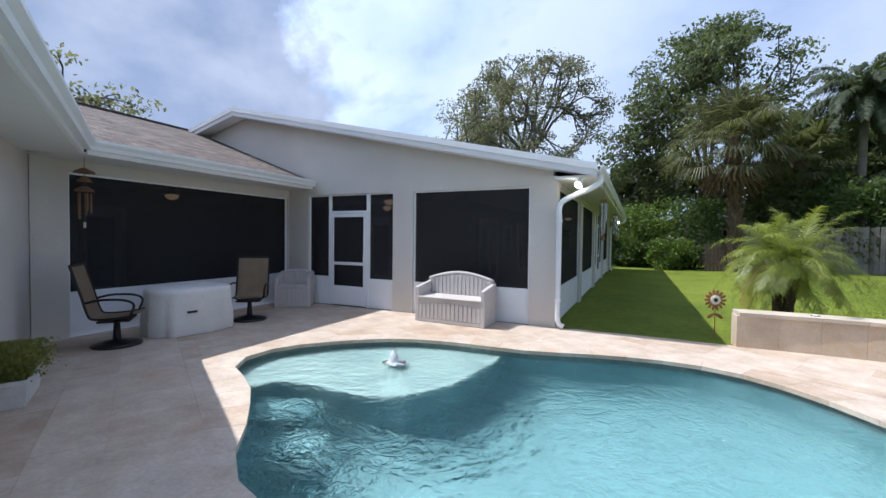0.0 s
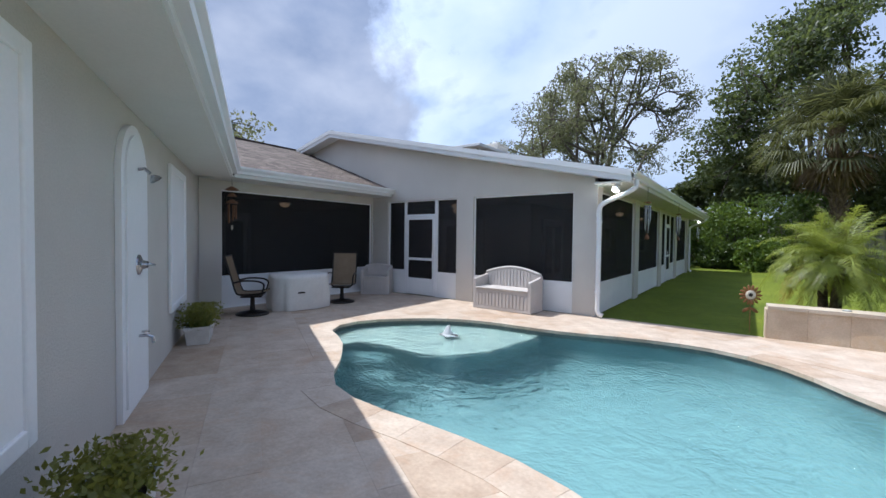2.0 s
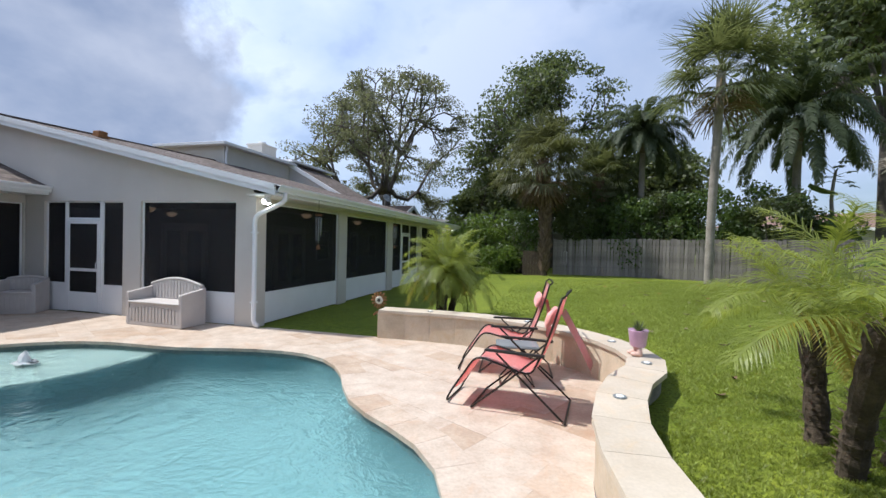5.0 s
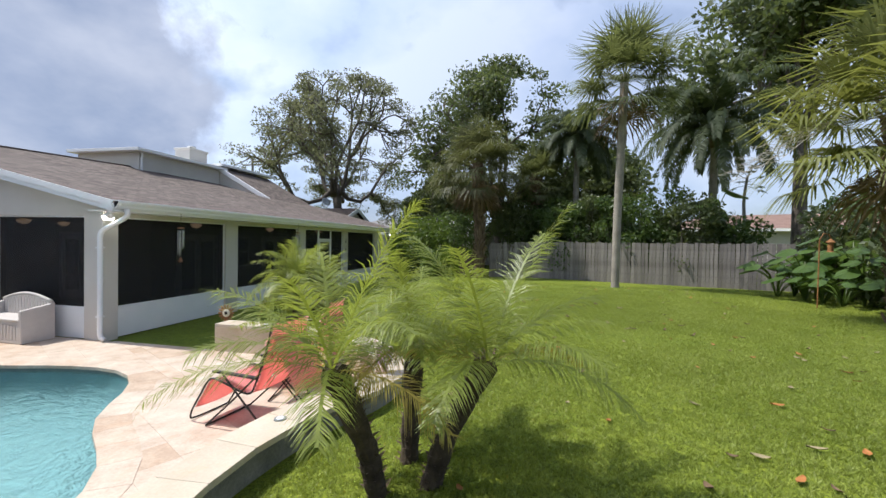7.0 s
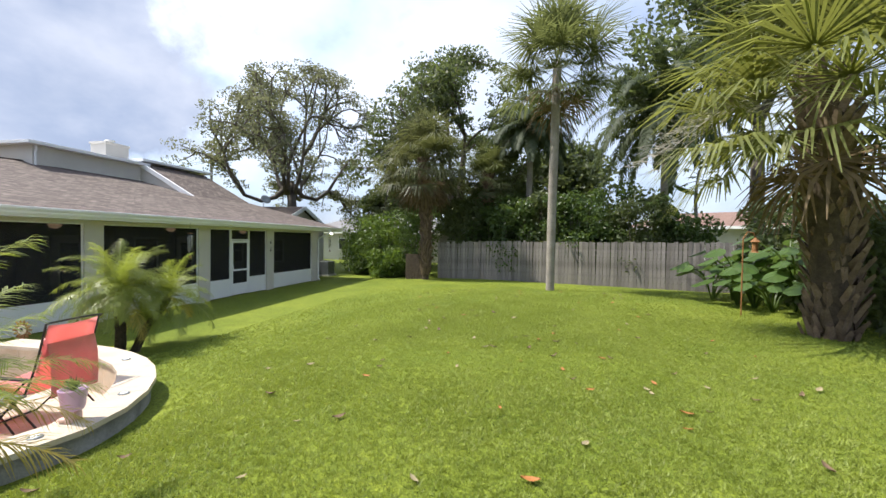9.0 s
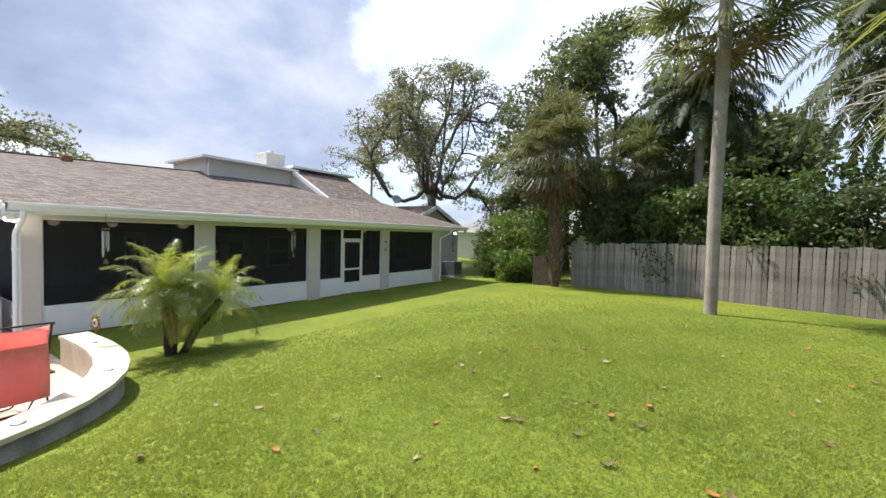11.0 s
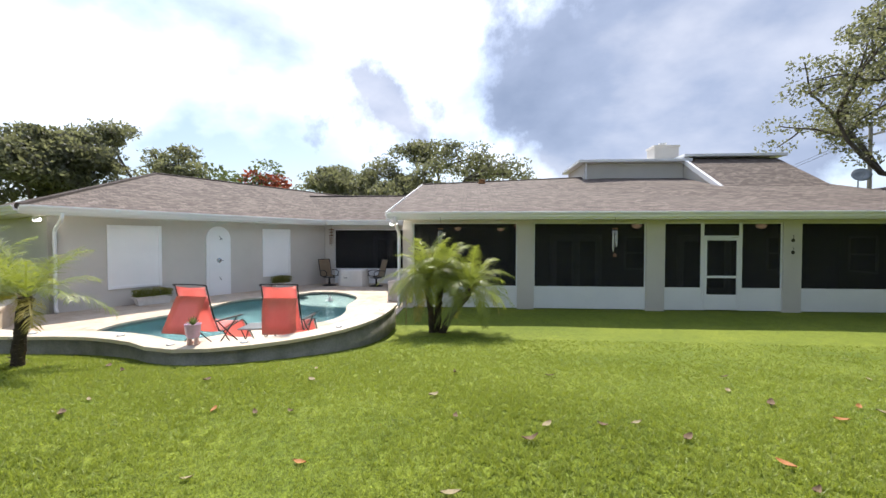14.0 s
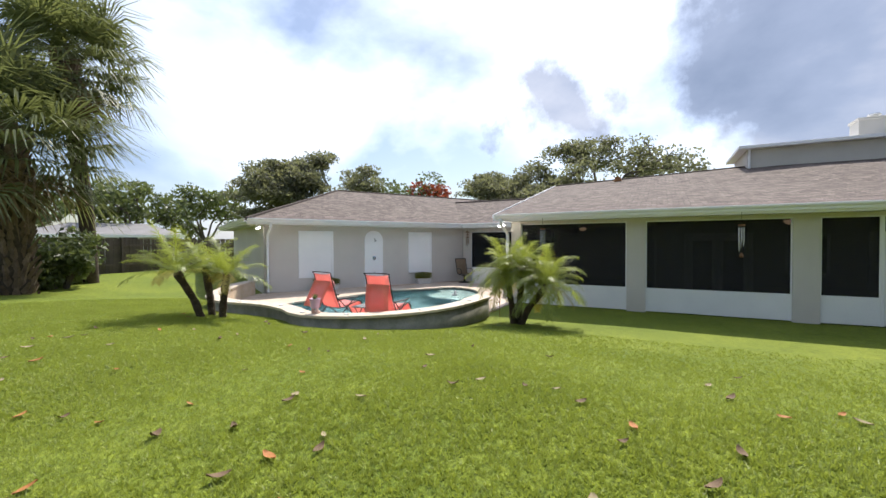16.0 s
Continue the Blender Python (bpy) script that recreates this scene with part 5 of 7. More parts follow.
def shrub(label, base, size, leaves, leaf, mat, seed, clumps=16, name="shrub", group=""):
    """A shrub of leaf clumps with an uneven outline."""
    rng = np.random.default_rng(seed)
    ob = thing(name, label, "shrub", pose(*base), group)
    sx, sy, sz = size
    cs = []
    bm = bmesh.new()
    for k in range(clumps):
        c = np.array([rng.uniform(-0.42, 0.42) * sx, rng.uniform(-0.42, 0.42) * sy, sz * rng.uniform(0.15, 0.85)])
        k2 = min(sx, sy, sz) * rng.uniform(0.20, 0.36)
        cs.append(c + ball_points(rng, leaves // clumps, k2) * (1.1, 1.1, 0.9))
        tube(bm, [(c[0] * 0.25, c[1] * 0.25, -0.05), (c[0] * 0.6, c[1] * 0.6, c[2] * 0.5), tuple(c)], [0.035, 0.025, 0.008], 5, False)
    part("stem", bm, BARK, ob)["kind"] = "stuff"
    v, f = leaf_quads(np.concatenate(cs), rng, leaf, leaf * 0.5)
    v[:, 2] = np.maximum(v[:, 2], 0.02)
    array_part("foliage", v, f, mat, ob)
    return ob


# ---- the yard's plants ----
date_palm((3.45, 1.28, -0.02), 0, 21, [(0.0, -0.06, 0.10, -0.20, 1.15, 36), (0.06, 0.05, 0.22, 0.72, 0.98, 34), (-0.06, 0.0, -0.14, 0.10, 1.26, 34)])
date_palm((7.28, -3.70, 0.26), 0, 22, [(-0.06, -0.15, -0.21, -0.64, 1.10, 15), (0.0, 0.20, -0.01, 0.35, 1.00, 17), (0.16, -0.05, 0.62, -0.20, 1.08, 18)], 1.05, 70, 0.72)
sabal("tall sabal palm with a smooth grey trunk in the open lawn", (11.35, 10.4, 0.36), 8.0, 0.165, 31, 38, 6, 1.25, 1.28, 0, bend=(0.08, -0.45), droop=0.38)
sabal("old shaggy sabal palm with leaf bases on its trunk", (5.40, 16.1, 0.1), 6.4, 0.19, 32, 60, 24, 1.65, 1.45, 0.95, LEAF_SHAGGY, bend=(-0.2, 0.1), droop=0.75)
sabal("thick sabal palm with crossed leaf bases and sunlit low fronds", (15.8, 3.7, 0.35), 4.7, 0.31, 33, 44, 7, 1.45, 1.45, 1.0, LEAF_SABAL_SUNLIT, (-0.5, -0.4), droop=0.6, panicles=((-0.72, 0.55), (-0.9, 0.2), (-0.95, -0.25)))
sabal("thick sabal palm with crossed leaf bases beside the lawn", (7.7, -12.4, 0.2), 5.0, 0.42, 34, 60, 14, 1.6, 1.6, 1.0, LEAF_SABAL, (0.2, 0.3), droop=0.65)
sabal("leaning sabal palm with drooping fronds behind another palm", (4.9, -14.8, 0.1), 8.2, 0.27, 35, 60, 14, 1.5, 1.5, 0.3, LEAF_SABAL, (1.2, 1.4), droop=0.7)
sabal("sabal palm among dark trees behind the fence", (8.2, 18.6, 0.0), 6.0, 0.2, 36, 40, 14, 1.1, 1.15, 0.4, LEAF_SABAL, (0.2, 0.1), droop=0.7)
queen_palm("tall queen palm with arching feather fronds behind the fence", (10.6, 18.6, 0.0), 7.2, 41, 40, 3.2)
queen_palm("large queen palm with long drooping fronds behind the fence", (16.6, 15.6, 0.0), 6.9, 42, 50, 4.7)
tree("spreading live oak with open grey-green crown beyond the house", (-6.6, 23.5, 0.0), 15.2, 7.7, 0.40, 6.3, 5.0, LEAF_OAK, 57, 104, 0.19, 0.95, 8, 3, name="oak_tree", lean=(-0.3, 0), full=True)
tree("tall broad-leaved tree with glossy green crown behind the fence", (5.7, 24.5, 0.0), 15.8, 6.9, 0.34, 4.0, 3.4, LEAF_DARK, 52, 80, 0.26, 1.1, 9, 3, full=True)
tree("dark leafy tree that overhangs the back fence", (21.6, 18.0, 0.0), 16.8, 6.0, 0.34, 8.0, 9.0, LEAF_DARK, 53, 90, 0.34, 1.1, 7, 3)
tree("dense dark tree in a far row behind the fence", (2.5, 27.0, 0.0), 7.6, 5.0, 0.25, 1.8, 1.4, LEAF_DARK, 54, 80, 0.36, 1.1, 7, 3)
tree("dense dark tree in a far row behind the fence", (12.5, 26.0, 0.0), 9.0, 5.0, 0.25, 2.0, 1.5, LEAF_DARK, 55, 80, 0.36, 1.1, 7, 3)
for k, (x, y, h, s) in enumerate(((-12.5, -25.6, 8.3, 4.2), (-17.5, -23.5, 9.2, 5.6), (-25.5, -5.6, 8.2, 3.6), (-27.0, -0.6, 11.2, 7.2), (-24.5, -10.5, 7.6, 4.6))):
    tree("live oak with a wide hazy crown beyond the roofs", (x, y, 0), h * (1.05 if y > -8 else 1.14), s * 1.18, 0.3, 3.0, 3.4, LEAF_OAK, 60 + k, 58, 0.28, 1.0, 7, 3, name="oak_tree", full=True)
for k, (x, y, h, s) in enumerate(((-6.0, -36.0, 7.5, 4.5), (-1.0, -44.0, 8.5, 5.0), (6.0, -46.0, 9.0, 5.5), (-14.0, -38.0, 8.0, 5.0))):
    tree("distant leafy tree beyond the south fence", (x, y, 0), h, s, 0.25, 2.0, 1.6, LEAF_DARK, 70 + k, 60, 0.42, 1.1, 6, 2)
shrub("red-leaved shrub with spiky tops above the roof line", (-20.8, -14.2, 3.9), (3.6, 3.6, 3.4), 1500, 0.36, LEAF_RED, 81, 12)
shrub("dark green bushy tree above the roof line", (-20.2, -16.4, 2.8), (4.4, 4.5, 5.6), 3400, 0.36, LEAF_DARK, 82, 16)

# shrubs between the house and the old palm
for k, (x, y, sx, sy, sz, mat) in enumerate(((3.9, 18.4, 2.8, 2.6, 4.6, LEAF_HEDGE), (2.0, 19.6, 3.2, 2.8, 4.1, LEAF_BRIGHT), (0.4, 21.2, 3.0, 2.6, 3.4, LEAF_BRIGHT), (2.9, 17.4, 2.0, 1.6, 1.6, LEAF_BRIGHT), (-0.4, 23.5, 3, 2.6, 3.0, LEAF_BRIGHT), (1.0, 19.0, 2.2, 1.6, 1.5, LEAF_HEDGE))):
    shrub("dense green shrub at the edge of the lawn", (x, y, -0.05), (sx, sy, sz), 5200, 0.17, mat, 90 + k, 20, group="shrubs by the old palm")

FENCE_A, FENCE_B = Vector((5.9, 16.9)), Vector((21.0, 11.6))
FENCE_WAY = (FENCE_B - FENCE_A).normalized()
FENCE_BACK = Vector((-FENCE_WAY.y, FENCE_WAY.x))
for k in (0, 1, 2, 3, 4, 5, 6, 7, 10):
    p = FENCE_A + FENCE_WAY * (1.0 + 1.45 * k) + FENCE_BACK * (1.3 + 0.4 * (k % 2))
    shrub("tall dense hedge shrub behind the fence", (p.x, p.y, 0.0), (2.4, 2.2, (4.9, 5.4, 4.6, 5.0)[k % 4] if k != 7 else 3.9), 6400, 0.18, LEAF_HEDGE if k % 3 else LEAF_DARK, 110 + k, 26, group="hedge behind the fence")


def fence(name, a, b, z0, height, mat, label, board=0.15, cap=False, seed=5):
    rng = random.Random(seed)
    way = (b - a).normalized()
    back = Vector((-way.y, way.x))
    top = thing(name, label, "fence")
    turn = math.degrees(math.atan2(way.y, way.x))
    total = (b - a).length
    meshes = []
    for k in range(5):
        bm = a_box(-board / 2 + 0.004, board / 2 - 0.004, -0.009, 0.009, -0.15, height + (k - 2) * 0.012, 0.003)
        for v in bm.verts:
            if v.co.z > 1:
                v.co.x *= 0.9 if k % 2 else 1.0
        meshes.append(mesh_of("board", bm, mat))
    for k in range(int(total / board)):
        p = a + way * board * (k + 0.5)
        ob = new("board", rng.choice(meshes))
        ob.parent = top
        g = lawn_z(p.x, p.y) if z0 is None else z0
        ob.matrix_basis = pose(p.x, p.y, g, rng.uniform(-0.6, 0.6), rng.uniform(-0.8, 0.8), turn + rng.uniform(-1.5, 1.5))
    for h in (0.45, height - 0.35):
        m = a.lerp(b, 0.5) + back * 0.05
        part("rail", a_box(-total / 2, total / 2, -0.02, 0.02, h - 0.045, h + 0.045), mat, top, m=pose(m.x, m.y, lawn_z(m.x, m.y) if z0 is None else z0, 0, 0, turn))
    for k in range(int(total / 2.4) + 1):
        p = a + way * min(total, 2.4 * k) + back * 0.10
        part("post", a_box(-0.045, 0.045, -0.045, 0.045, -0.2, height + 0.03, 0.005), mat, top, m=pose(p.x, p.y, lawn_z(p.x, p.y) if z0 is None else z0, 0, 0, turn))
    return top


fence("board_fence", FENCE_A, FENCE_B, None, 1.92, FENCE, "weathered grey wooden board fence along the lawn")
fence("board_fence", Vector((-10.0, -21.9)), Vector((10.5, -18.1)), 0.40, 1.75, FENCE_BROWN, "brown wooden board fence at the far side yard", 0.19, seed=6)
gt = thing("wood_screen", "short dark wooden screen panel beside the old palm", "fence", pose(4.75, 16.3, 0.05, 0, 0, -8))
for k in range(7):
    part("board", a_box(-0.5 + 0.15 * k, -0.36 + 0.15 * k, -0.012, 0.012, -0.1, 1.35, 0.003), DATE_BARK, gt)
for z in (0.3, 1.1):
    part("rail", a_box(-0.5, 0.54, 0.013, 0.05, z, z + 0.08), DATE_BARK, gt)


def broad_leaf_plant(base, seed, leaves=14, tall=1.5, size=0.55, name="elephant_ear_plant", label="lush plant with huge glossy green leaves in the border", group="broad-leaved plants in the border"):
    rng = random.Random(seed)
    ob = thing(name, label, "plant", pose(*base), group)
    bm = bmesh.new()
    for k in range(leaves):
        a = k * 2.39996 + rng.uniform(-0.3, 0.3)
        h = tall * rng.uniform(0.45, 1.0)
        out = rng.uniform(0.35, 0.95)
        tip = Vector((math.cos(a) * out, math.sin(a) * out, h))
        tube(bm, spline([(0, 0, -0.05), (tip.x * 0.35, tip.y * 0.35, h * 0.7), tip], 3), 0.018, 5, False)
        fwd = Vector((math.cos(a), math.sin(a), -0.55)).normalized()
        side = Vector((-math.sin(a), math.cos(a), 0))
        s = size * rng.uniform(0.7, 1.2)
        up = side.cross(fwd) * -1
        rim = []
        for j in range(13):
            t = -math.pi + math.tau * j / 12
            r = (0.62 + 0.38 * math.cos(t / 2) ** 2) * (1.0 if abs(t) < 2.6 else 0.55)
            rim.append(tip + fwd * (math.cos(t) * 0.62 + 0.2) * s * r + side * math.sin(t) * 0.52 * s * r + up * (-0.10 * s * math.sin(t) ** 2 + rng.uniform(-0.02, 0.02)))
        lf = bmesh.new()
        cv = lf.verts.new(tip + fwd * 0.12 * s)
        vs = [lf.verts.new(p) for p in rim[:-1]]
        for j in range(12):
            lf.faces.new((cv, vs[j], vs[(j + 1) % 12]))
        part("leaf", lf, LEAF_BIG, ob)
    part("stalk", bm, LEAF_BRIGHT, ob)["kind"] = "stuff"


for k, (x, y, t, s) in enumerate(((16.1, 7.6, 1.5, 0.52), (16.9, 6.6, 1.7, 0.55), (15.9, 8.6, 1.2, 0.5), (17.4, 7.8, 1.9, 0.55), (17.0, 5.6, 1.2, 0.45), (16.3, 6.4, 0.8, 0.4), (16.7, 9.2, 1.5, 0.5), (16.2, 7.0, 1.1, 0.45), (16.8, 8.3, 1.8, 0.5))):
    broad_leaf_plant((x, y, lawn_z(x, y)), 200 + k, 13, t, s)
broad_leaf_plant((16.4, 15.2, 0.0), 260, 10, 4.9, 1.25, "banana_plant", "tall dark banana plant with drooping leaves behind the fence", "")
for k, (x, y, h) in enumerate(((18.2, 6.6, 3.2), (18.4, 9.0, 3.6), (17.8, 4.2, 3.0), (19.2, 11.0, 3.0))):
    shrub("dark border shrub behind the broad-leaved plants", (x, y, 0.3), (2.2, 2.2, h), 4200, 0.2, LEAF_DARK, 220 + k, 18, group="border shrubs")
for k, (x, y, h) in enumerate(((6.4, -13.4, 2.2), (8.6, -14.2, 2.6), (5.6, -15.6, 1.6))):
    shrub("dark glossy shrub at the foot of the palms", (x, y, 0.1), (1.8, 1.6, h), 3200, 0.2, LEAF_DARK, 230 + k, 16, group="shrubs under the palms")


def papaya(base, height, seed):
    """A slender tree with a bare trunk and a tuft of large ragged leaves."""
    rng = random.Random(seed)
    ob = thing("papaya_tree", "slender papaya tree with a bare trunk behind the fence", "tree", pose(*base))
    line = spline([(0, 0, -0.1), (0.08, 0.0, height * 0.4), (-0.05, 0.05, height * 0.75), (0.05, 0.0, height)], 4)
    part("trunk", tube(bmesh.new(), line, [0.11 - 0.06 * i / len(line) for i in range(len(line))], 8), PALM_BARK, ob, smooth=True)
    for k in range(11):
        a = k * 2.39996
        e = math.radians(60 - 8 * k)
        w = Vector((math.cos(a) * math.cos(e), math.sin(a) * math.cos(e), math.sin(e)))
        hub = line[-1] + w * rng.uniform(0.45, 0.75) - Vector((0, 0, 0.05 * k))
        side = w.cross(Vector((0, 0, 1))).normalized()
        up = side.cross(w)
        bm = tube(bmesh.new(), [line[-1] - Vector((0, 0, 0.05 * k)), hub], [0.014, 0.008], 5, False)
        for j in range(7):
            b = math.radians(-120 + 40 * j)
            d = (w * math.cos(b) + side * math.sin(b) - Vector((0, 0, 0.35))).normalized()
            n = d.cross(up).normalized() * 0.055
            r = rng.uniform(0.26, 0.36) * (1.0 if abs(j - 3) < 3 else 0.7)
            bm.faces.new([bm.verts.new(p) for p in (hub, hub + d * r * 0.55 - n, hub + d * r, hub + d * r * 0.55 + n)])
        part("leaf", bm, LEAF_DARK, ob)


papaya((17.9, 15.2, 0.0), 5.4, 240)


def shepherd_hook(m):
    top = thing("feeder_pole", "thin rusted metal pole with a small hanging feeder", "bird feeder", m)
    part("pole", tube(bmesh.new(), [(0, 0, -0.1), (0, 0, 1.75), (0.08, 0, 1.9), (0.2, 0, 1.88), (0.24, 0, 1.78)], 0.014, 6), RUST, top)
    part("feeder", lathe(bmesh.new(), [(0.09, 1.42), (0.06, 1.44), (0.06, 1.64), (0.10, 1.66), (0.01, 1.76)], 12, pose(0.24, 0, 0.02)), RUST, top)


shepherd_hook(pose(15.3, 5.7, lawn_z(15.3, 5.7)))


# ---- neighbours ----
def neighbour(name, label, m, sx, sy, wall_h, rise, roof_mat, openings=2):
    top = thing(name, label, "house", m)
    part("wall", a_box(-sx / 2, sx / 2, -sy / 2, sy / 2, -0.1, wall_h), FAR_WALL, top)
    bm = bmesh.new()
    o = 0.5
    a = [bm.verts.new(p) for p in ((-sx / 2 - o, -sy / 2 - o, wall_h), (sx / 2 + o, -sy / 2 - o, wall_h), (sx / 2 + o, sy / 2 + o, wall_h), (-sx / 2 - o, sy / 2 + o, wall_h))]
    b = [bm.verts.new(p) for p in ((-sx / 2 + sy * 0.3, 0, wall_h + rise), (sx / 2 - sy * 0.3, 0, wall_h + rise))]
    for q in ((a[0], a[1], b[1], b[0]), (a[1], a[2], b[1]), (a[2], a[3], b[0], b[1]), (a[3], a[0], b[0]), (a[3], a[2], a[1], a[0])):
        bm.faces.new(q)
    part("roof", bm, roof_mat, top)
    part("fascia", a_box(-sx / 2 - o - 0.02, sx / 2 + o + 0.02, -sy / 2 - o - 0.04, -sy / 2 - o - 0.005, wall_h - 0.16, wall_h + 0.04), FRAME, top)
    for k in range(openings):
        x = -sx / 2 + sx * (k + 1) / (openings + 1)
        w = part("window", a_box(x - 0.6, x + 0.6, -sy / 2 - 0.05, -sy / 2 - 0.005, 1.0, 2.2), FRAME, top)
        part("pane", a_box(x - 0.54, x + 0.54, -sy / 2 - 0.06, -sy / 2 - 0.052, 1.06, 2.14), DARK_GLASS, w)


neighbour("neighbour_house", "low house with tan roof beyond the fence", pose(27.0, 31.0, 0.0, 0, 0, -30), 14, 8, 3.4, 1.3, TERRACOTTA)
neighbour("neighbour_house", "white house with a pale grey roof beyond the shrubs", pose(-4.0, 38.0, 0.0, 0, 0, -10), 16, 9, 2.8, 1.6, FAR_ROOF)
neighbour("neighbour_house", "white house with a pale grey roof beyond the fence", pose(9.5, 33.0, 0.2, 0, 0, 0), 12, 8, 2.7, 1.5, FAR_ROOF)
neighbour("neighbour_house", "low pale house with a grey roof beyond the south fence", pose(-3.8, -34.0, 0.3, 0, 0, 150), 9, 7, 2.2, 1.0, FAR_ROOF)


def house_wing():
    """The far wing of the house: a gable that faces the lawn."""
    top = thing("house_wing", "grey stucco gable wing at the far end of the house", "house", pose(-3.2, 18.6, 0), kind="structure")
    bm = bmesh.new()
    ring = [(-3.0, -0.1), (3.0, -0.1), (3.0, 2.75), (0.0, 3.95), (-3.0, 2.75)]
    f = bm.faces.new([bm.verts.new((0, y, z)) for y, z in ring])
    ex = bmesh.ops.extrude_face_region(bm, geom=[f])
    bmesh.ops.translate(bm, vec=(-7, 0, 0), verts=[v for v in ex["geom"] if isinstance(v, bmesh.types.BMVert)])
    bmesh.ops.recalc_face_normals(bm, faces=bm.faces)
    part("wall", bm, STUCCO, top)
    for g in (-1, 1):
        bm = bmesh.new()
        vs = [bm.verts.new((x, y * g, z + dz)) for x in (0.3, -7.2) for y, z in ((0.0, 4.0), (3.5, 2.6)) for dz in (0.0, 0.1)]
        for q in ((0, 1, 3, 2), (4, 6, 7, 5), (0, 4, 5, 1), (2, 3, 7, 6), (0, 2, 6, 4), (1, 5, 7, 3)):
            bm.faces.new([vs[i] for i in q])
        bmesh.ops.recalc_face_normals(bm, faces=bm.faces)
        part("roof", bm, SHINGLE, top)
        bm = bmesh.new()
        vs = [bm.verts.new((x, y * g, z + dz)) for x in (0.30, 0.34) for y, z in ((0.0, 4.0), (3.5, 2.6)) for dz in (-0.12, 0.12)]
        for q in ((0, 1, 3, 2), (4, 6, 7, 5), (0, 4, 5, 1), (2, 3, 7, 6), (0, 2, 6, 4), (1, 5, 7, 3)):
            bm.faces.new([vs[i] for i in q])
        bmesh.ops.recalc_face_normals(bm, faces=bm.faces)
        part("rake_board", bm, FRAME, top)


house_wing()


def satellite_dish(m):
    top = thing("satellite_dish", "small grey satellite dish on the roof", "satellite dish", m)
    part("mast", tube(bmesh.new(), [(0, 0, -0.3), (0, 0, 0.25), (0.08, 0, 0.35)], 0.02, 6), AC_GREY, top)
    part("dish", lathe(bmesh.new(), [(0.03, 0.0), (0.16, 0.03), (0.27, 0.09), (0.275, 0.1), (0.15, 0.045), (0.02, 0.015)], 18, pose(0.1, 0, 0.4, 0, 60, -30)), AC_GREY, top, smooth=True)
    part("arm", tube(bmesh.new(), [(0.1, 0, 0.3), (0.38, -0.12, 0.42)], 0.01, 6), AC_GREY, top)


satellite_dish(pose(-3.7, 15.6, 3.80))


def air_conditioner(m):
    top = thing("air_conditioner", "grey outdoor air conditioning unit beside the wall", "air conditioner", m)
    part("case", a_box(-0.42, 0.42, -0.42, 0.42, 0.06, 0.82, 0.02), AC_GREY, top)
    part("base", a_box(-0.5, 0.5, -0.5, 0.5, -0.06, 0.06), FAR_WALL, top)
    part("fan_guard", lathe(bmesh.new(), [(0.34, 0.82), (0.34, 0.85), (0.10, 0.87), (0.02, 0.87)], 18), DARK_METAL, top)
    for k in range(8):
        part("louvre", a_box(0.42, 0.432, -0.38, 0.38, 0.14 + 0.08 * k, 0.17 + 0.08 * k), DARK_METAL, top)


air_conditioner(pose(-0.9, 17.3, 0.02))


def utility_pole(x, y):
    top = thing("utility_pole", "distant wooden utility pole with wires", "utility pole", pose(x, y, 0))
    part("pole", tube(bmesh.new(), [(0, 0, -0.5), (0, 0, 10.2)], [0.16, 0.11], 8), FENCE, top)
    part("crossarm", a_box(-1.0, 1.0, -0.05, 0.05, 9.3, 9.42), FENCE, top)
    for k in (-0.8, 0.8):
        part("wire", tube(bmesh.new(), [(k, 0, 9.45), (k - 15, 4, 8.9), (k - 30, 8, 9.4)], 0.015, 4), DARK_METAL, top)


utility_pole(-19.3, 30.0)


# ---- garage wall fittings ----
def shutter(s0, s1, z0, z1):
    top = thing("window_shutter", "white panel shutter closed over a window", "shutter", GARAGE, "white shutters on the garage wall")
    part("panel", a_box(s0 + 0.05, s1 - 0.05, -0.024, -0.002, z0 + 0.05, z1 - 0.05, 0.006), SHUTTER, top)
    for a, b, c, d in ((s0, s0 + 0.09, z0, z1), (s1 - 0.09, s1, z0, z1), (s0 + 0.09, s1 - 0.09, z0, z0 + 0.09), (s0 + 0.09, s1 - 0.09, z1 - 0.09, z1)):
        part("border", a_box(a, b, -0.042, -0.003, c, d, 0.008), SHUTTER, top)


shutter(1.25, 2.64, 0.50, 2.36)
shutter(6.12, 7.36, 0.50, 2.36)


